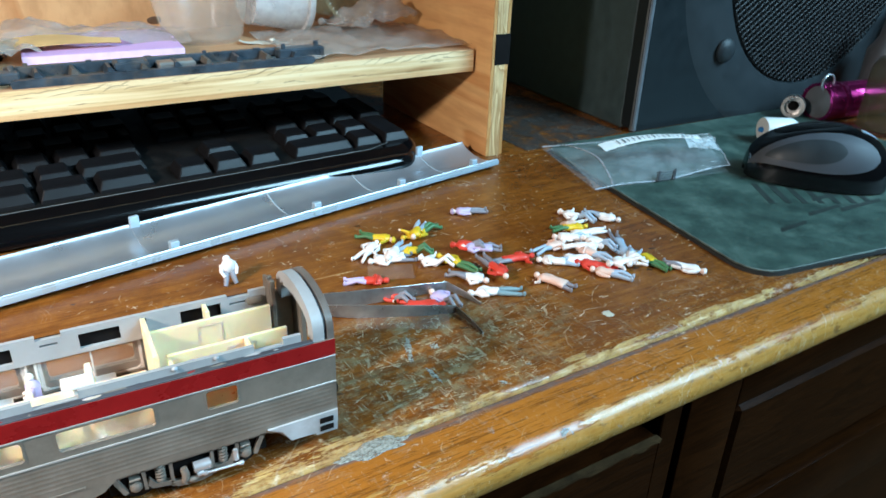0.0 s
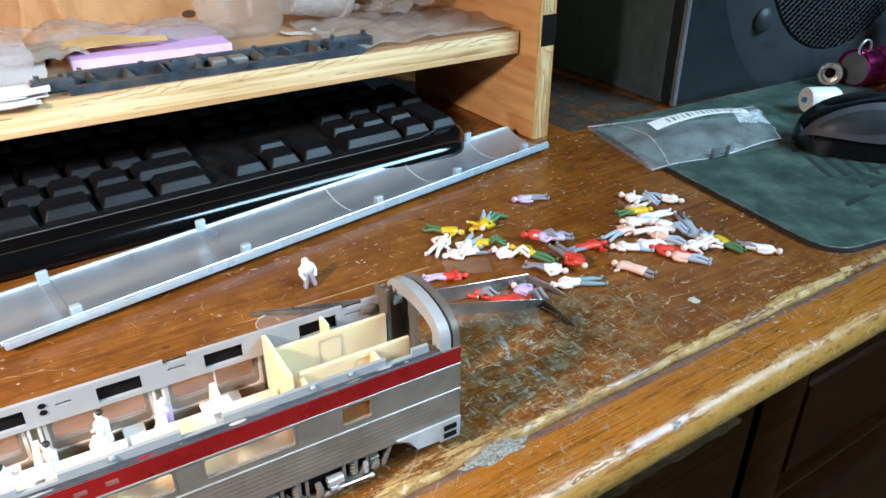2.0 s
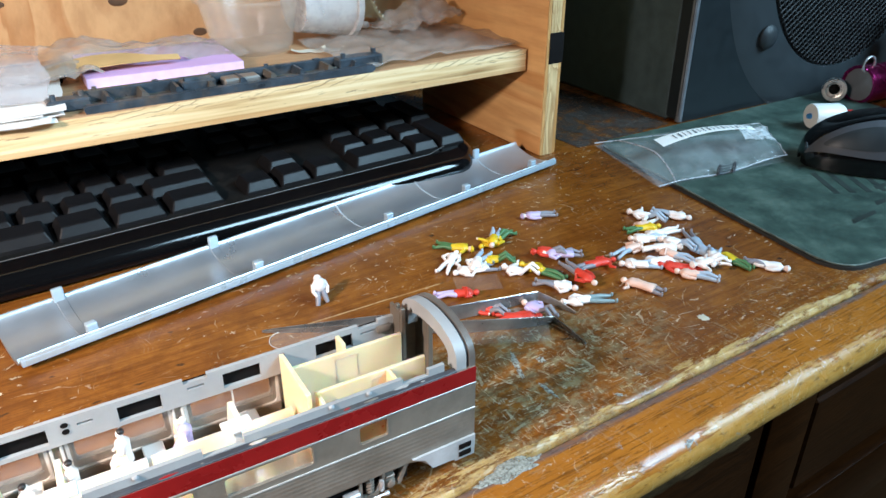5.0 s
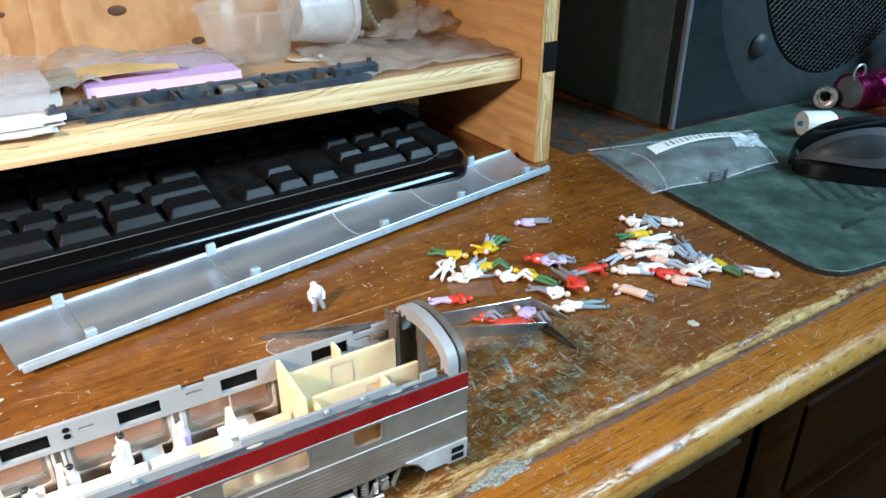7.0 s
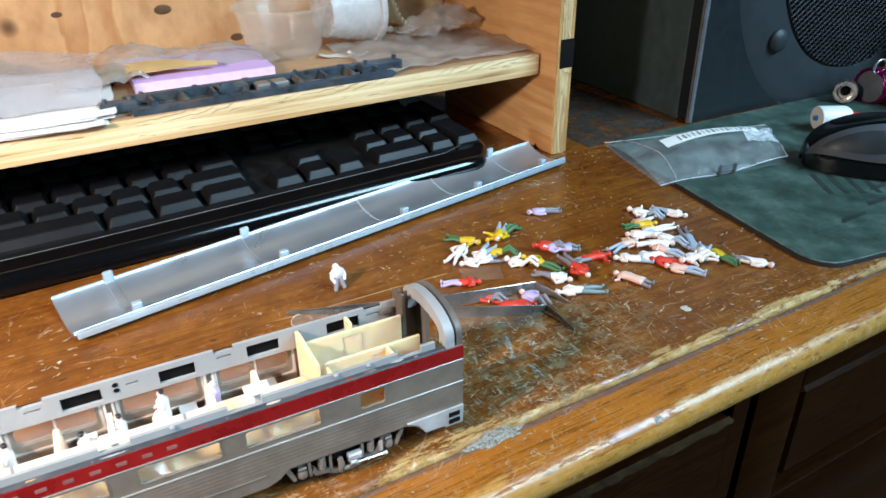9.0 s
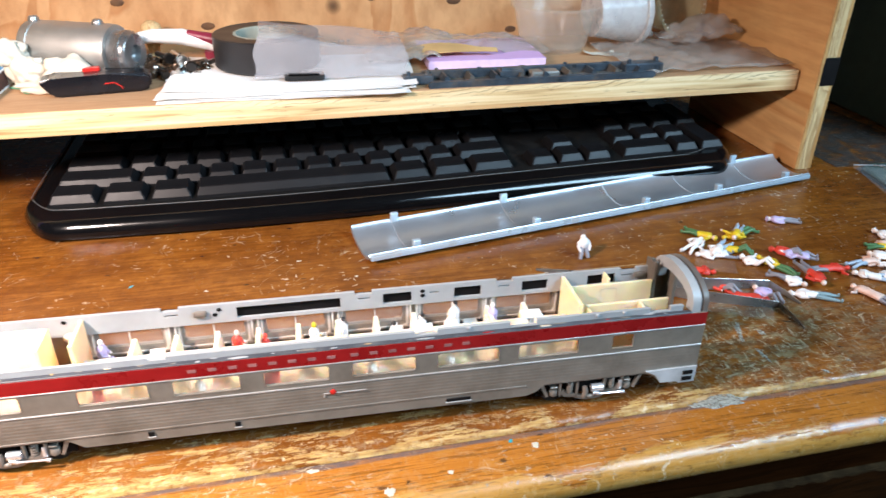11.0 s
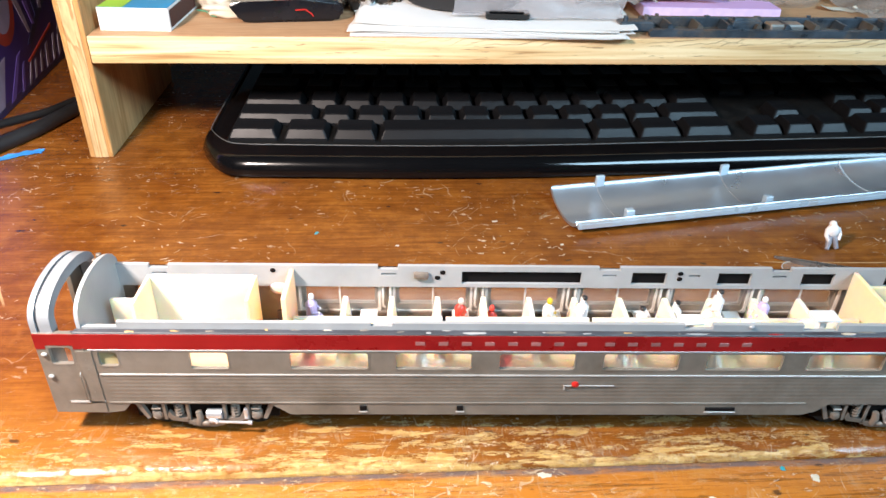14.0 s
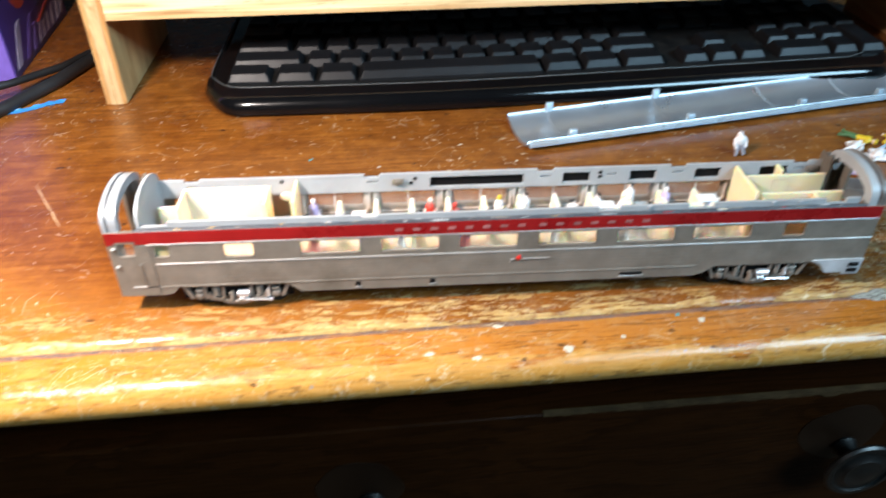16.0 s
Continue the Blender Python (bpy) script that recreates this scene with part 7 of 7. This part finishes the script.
sheet(bm, bag_top, 46, 26, 0.1)
part("film_top", bm, "film", zip_bag)
bm = bmesh.new()
sheet(bm, lambda u, v: tuple(c if i < 2 else 2.75 + 0.15 * math.sin(9 * u) + 7.2 * u * v * 0.5 for i, c in enumerate(bag_top(u, v))), 20, 10, 0.1)
part("film_bottom", bm, "film", zip_bag)
bm = bmesh.new()
tube(bm, [tuple(c + (0.25 if i == 2 else 0) for i, c in enumerate(bag_top(0.12 + 0.02 * math.sin(6 * k / 16), k / 16))) for k in range(17)], 0.45, 6)
part("zip_strip", bm, "milky", zip_bag, "milky zip strip")
bm = bmesh.new()


def lab(u, v, d=1.7):
    """A point of the label, which lies smooth over the wrinkles."""
    a, b2 = 0.20 + 0.68 * u, 0.40 + 0.17 * v + 0.15 * u
    near_e, far_e = bag_edges(a)
    p = near_e.lerp(far_e, b2)
    return (p.x, p.y, p.z + d + 11 * math.sin(math.pi * min(1.0, 0.08 + 0.92 * a)) ** 0.7 * math.sin(math.pi * b2) ** 0.8)



sheet(bm, lab, 22, 5, 0.12)
# whitened corner patch stands in for the bright glint on the film
fold = bmesh.new()
sheet(fold, lambda u, v: tuple(c + (0.6 + 4.5 * abs(noise.noise(Vector((u * 6, v * 5, 7)))) if i == 2 else 2.0 * noise.noise(Vector((u * 7, v * 6, 3 + i)))) for i, c in enumerate(bag_top(0.74 + 0.24 * u, 0.30 + 0.42 * v))), 6, 5, 0.1)
part("fold", fold, "fold", zip_bag, "crinkled corner, whitened as a highlight", None)
label_ob = part("label", bm, "paper", zip_bag, "white barcode label")
rnd = random.Random(51)
for k in range(16):
    u0, w = 0.16 + 0.05 * k, (0.010, 0.018, 0.006)[k % 3]
    bm = bmesh.new()
    sheet(bm, lambda u, v: lab(u0 + w * u, 0.22 + 0.55 * v, 1.95), 1, 4, 0.08)
    part("barcode_bar", bm, "grey_plastic", label_ob)
bm = bmesh.new()
rim_uv = [(k / 20, 0.0) for k in range(21)] + [(1.0, k / 12) for k in range(1, 13)] + [(1 - k / 20, 1.0) for k in range(1, 21)]
tube(bm, [tuple(c + (0.2 if i == 2 else 0) for i, c in enumerate(bag_top(u, v))) for u, v in rim_uv], 0.4, 6)
part("seam", bm, "milky", zip_bag, "welded milky seam")
bm = bmesh.new()
for k in range(4):
    for px in (0, 11):
        tube(bm, [(px + 0.9 * math.cos(t), 0.9 * math.sin(t) + k * 0.1, 0.5 + 0.16 * t) for t in range(0, 40)], 0.3, 5)
    tube(bm, [(0, 0, 1 + k * 1.6), (11, 0.4, 1 + k * 1.6)], 0.28, 5)
solo("wire_spring", bm, "mouse_grey", at(535, 119, 2.6, -8), "small coiled steel wire part on the mouse mat", "wire part")

torch = thing("torch", at(746, 172, 14.6, -6), "small magenta anodised metal torch lying on its side", "torch")
bm = bmesh.new()
lathe(bm, [(11.6, 1.8), (12.4, 0), (14.2, 0), (14.4, 1.5), (14.4, 13), (13.4, 14), (13.4, 16), (14.2, 17), (14.2, 20), (13.2, 21), (13.2, 24), (13.8, 25), (13.8, 84), (12, 86)], 40, 0, rx)
part("barrel", bm, "magenta", torch)
bm = bmesh.new()
lathe(bm, [(12, 1.2), (11.4, 1.9), (4, 2.0)], 32, 0, rx)
part("lens", bm, "grey_plastic", torch, "grey lens")
bm = bmesh.new()
tube(bm, [(6 * math.cos(t / 3) + 3, -3, 15.5 + 6 * math.sin(t / 3)) for t in range(20)], 0.9, 8)
part("split_ring", bm, "chrome", torch, "steel split ring")
bm = bmesh.new()
lathe(bm, [(1, 4), (5.6, 4), (6, 10), (8.2, 10), (8.6, 8.8), (8.6, 1), (7, 0), (1, 0)], 32, 0, Matrix.Rotation(radians(84), 4, "X") @ Matrix.Translation((0, 0, -4)))
ball(bm, (0, 1.5, 0.0), 4.2, 14, 1)
low = min(v.co.z for v in bm.verts)
solo("metal_cap", bm, ["steel", "black"], at(731, 180, 2.4 - low, -57), "small round chrome cap beside the torch", "cap")
glue = thing("glue_tube", at(656, 147, 11.4, -22), "white glue tube with blue and red ends on the mat", "tube")
bm = bmesh.new()
lathe(bm, [(8.0, 0), (8.4, 1), (7.8, 20), (6.2, 23), (2, 24)], 32, 0, rx)
part("tube_body", bm, "white", glue)
bm = bmesh.new()
lathe(bm, [(1.6, -2.2), (1.9, -0.2), (1, -0.1)], 20, 0, rx)
part("nozzle", bm, "blue_tie", glue, "blue end")
bm = bmesh.new()
lathe(bm, [(3.2, 24.2), (3.2, 30), (2, 31)], 20, 0, rx)
part("tip", bm, "red_plastic", glue, "red tip")
bm = bmesh.new()
lathe(bm, [(17, 0.2), (18.5, 1), (18.5, 42), (15, 50), (8, 54), (8, 62), (6, 63)], 36)
solo("bottle", bm, "amber", at(772, 132, 2.5), "small brownish see-through bottle on the mat", "bottle")
bm = bmesh.new()
lathe(bm, [(15, 0), (16, 1), (16, 48), (10, 58), (9, 70), (4, 71)], 36)
solo("bottle", bm, "grey_plastic", at(822, 172, 0.0), "grey plastic bottle beside the speaker", "bottle")
bm = bmesh.new()
lathe(bm, [(14, 0), (15, 1), (15, 72), (13, 84), (3, 85)], 36)
solo("bottle", bm, "orange", at(868, 176, 0), "orange plastic bottle beside the speaker", "bottle")
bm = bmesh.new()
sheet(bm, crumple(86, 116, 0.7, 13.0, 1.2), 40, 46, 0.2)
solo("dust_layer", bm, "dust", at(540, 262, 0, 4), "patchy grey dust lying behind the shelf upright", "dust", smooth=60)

# ---------------------------------------------------------------- left of the shelf: carton and cables
carton = thing("carton", at(-137, 238, 0, 6.5), "violet printed cardboard carton with abstract shapes", "carton")
bm = bmesh.new()
box(bm, -130, 0, 0, 134, 0, 190, 0.6)
part("box_body", bm, "violet", carton)
bm = bmesh.new()
box(bm, -129, -0.6, -0.35, -0.02, 0.6, 189)
part("end_flap", bm, "violet_side", carton, "lighter violet end")


def decal(pts, m, d=0.2):
    bm = bmesh.new()
    prism(bm, pts, "yz", 0.05, d)
    part("print_shape", bm, m, carton)


decal([(0, 0.5), (134, 0.5), (134, 3), (0, 6)], "carton_blue", 0.15)
decal([(45 + 22 * math.cos(t / 4), 62 + 29 * math.sin(t / 4)) for t in range(25)], "carton_red", 0.2)
decal([(45 + 17 * math.cos(t / 4), 65 + 25 * math.sin(t / 4)) for t in range(25)], "carton_pale", 0.3)
for n, (a, z0, lean, z1, w) in enumerate(((6, 4, 20, 28, 11), (26, 3, 26, 25, 8), (46, 3, 10, 18, 5), (59, 3, 9, 15, 4), (70, 4, 6, 14, 4), (82, 5, 6, 16, 4), (94, 5, 6, 18, 5), (108, 5, 7, 20, 5), (120, 5, 7, 22, 5))):
    decal([(a, z0), (a + w, z0 + 0.6), (a + w * 0.8 + lean, z1 + 1), (a + lean, z1)], "violet_side" if n in (1, 2) else "carton_pale", 0.22 + n * 0.004)
decal([(66, 17), (68, 15.5), (118, 26), (117, 28)], "carton_red", 0.36)
for n in range(5):
    a = 78 + 9 * n
    decal([(a, 32 + 3 * n), (a + 4, 31 + 3 * n), (a - 8 + 5 * n, 62 + 2 * n), (a - 15 + 5 * n, 60 + 2 * n)], ("carton_pale", "violet_side", "carton_blue")[n % 3], 0.28 + n * 0.004)
decal([(72, 26), (78, 24), (126, 48), (124, 54)], "carton_blue", 0.18)
for k, (r, pts) in enumerate(((3.9, [(-146, 158, 3.9), (-124, 186, 3.9), (-108, 222, 3.9), (-95, 270, 3.9), (-80, 326, 3.9)]), (2.3, [(-150, 182, 12), (-126, 210, 10), (-110, 246, 5.6), (-98, 292, 2.5), (-90, 336, 2.5)]))):
    bm = bmesh.new()
    fine = []
    for a, b2 in zip(pts, pts[1:]):
        fine += [tuple(a[i] + (b2[i] - a[i]) * s / 5 for i in range(3)) for s in range(5)]
    tube(bm, fine + [pts[-1]], r, 14)
    solo("cable", bm, "cable", Matrix(), "thick black cable beside the carton on the desk" if k == 0 else "thinner black cable resting on another", "cable", "black cables")
bm = bmesh.new()
sheet(bm, lambda u, v: (-136 + 41 * u, 181 + 21 * u + 5.0 * (v - 0.5) + 1.2 * math.sin(9 * u), 0.6 + 8.5 * max(0, 0.35 - u) ** 1.2 + 1.6 * abs(noise.noise(Vector((u * 7, v * 3, 1)))) * (0.5 + v)), 30, 6, 0.25)
solo("tape_strip", bm, "blue_tie", Matrix(), "crumpled blue tape strip stuck beside the cable", "tape")
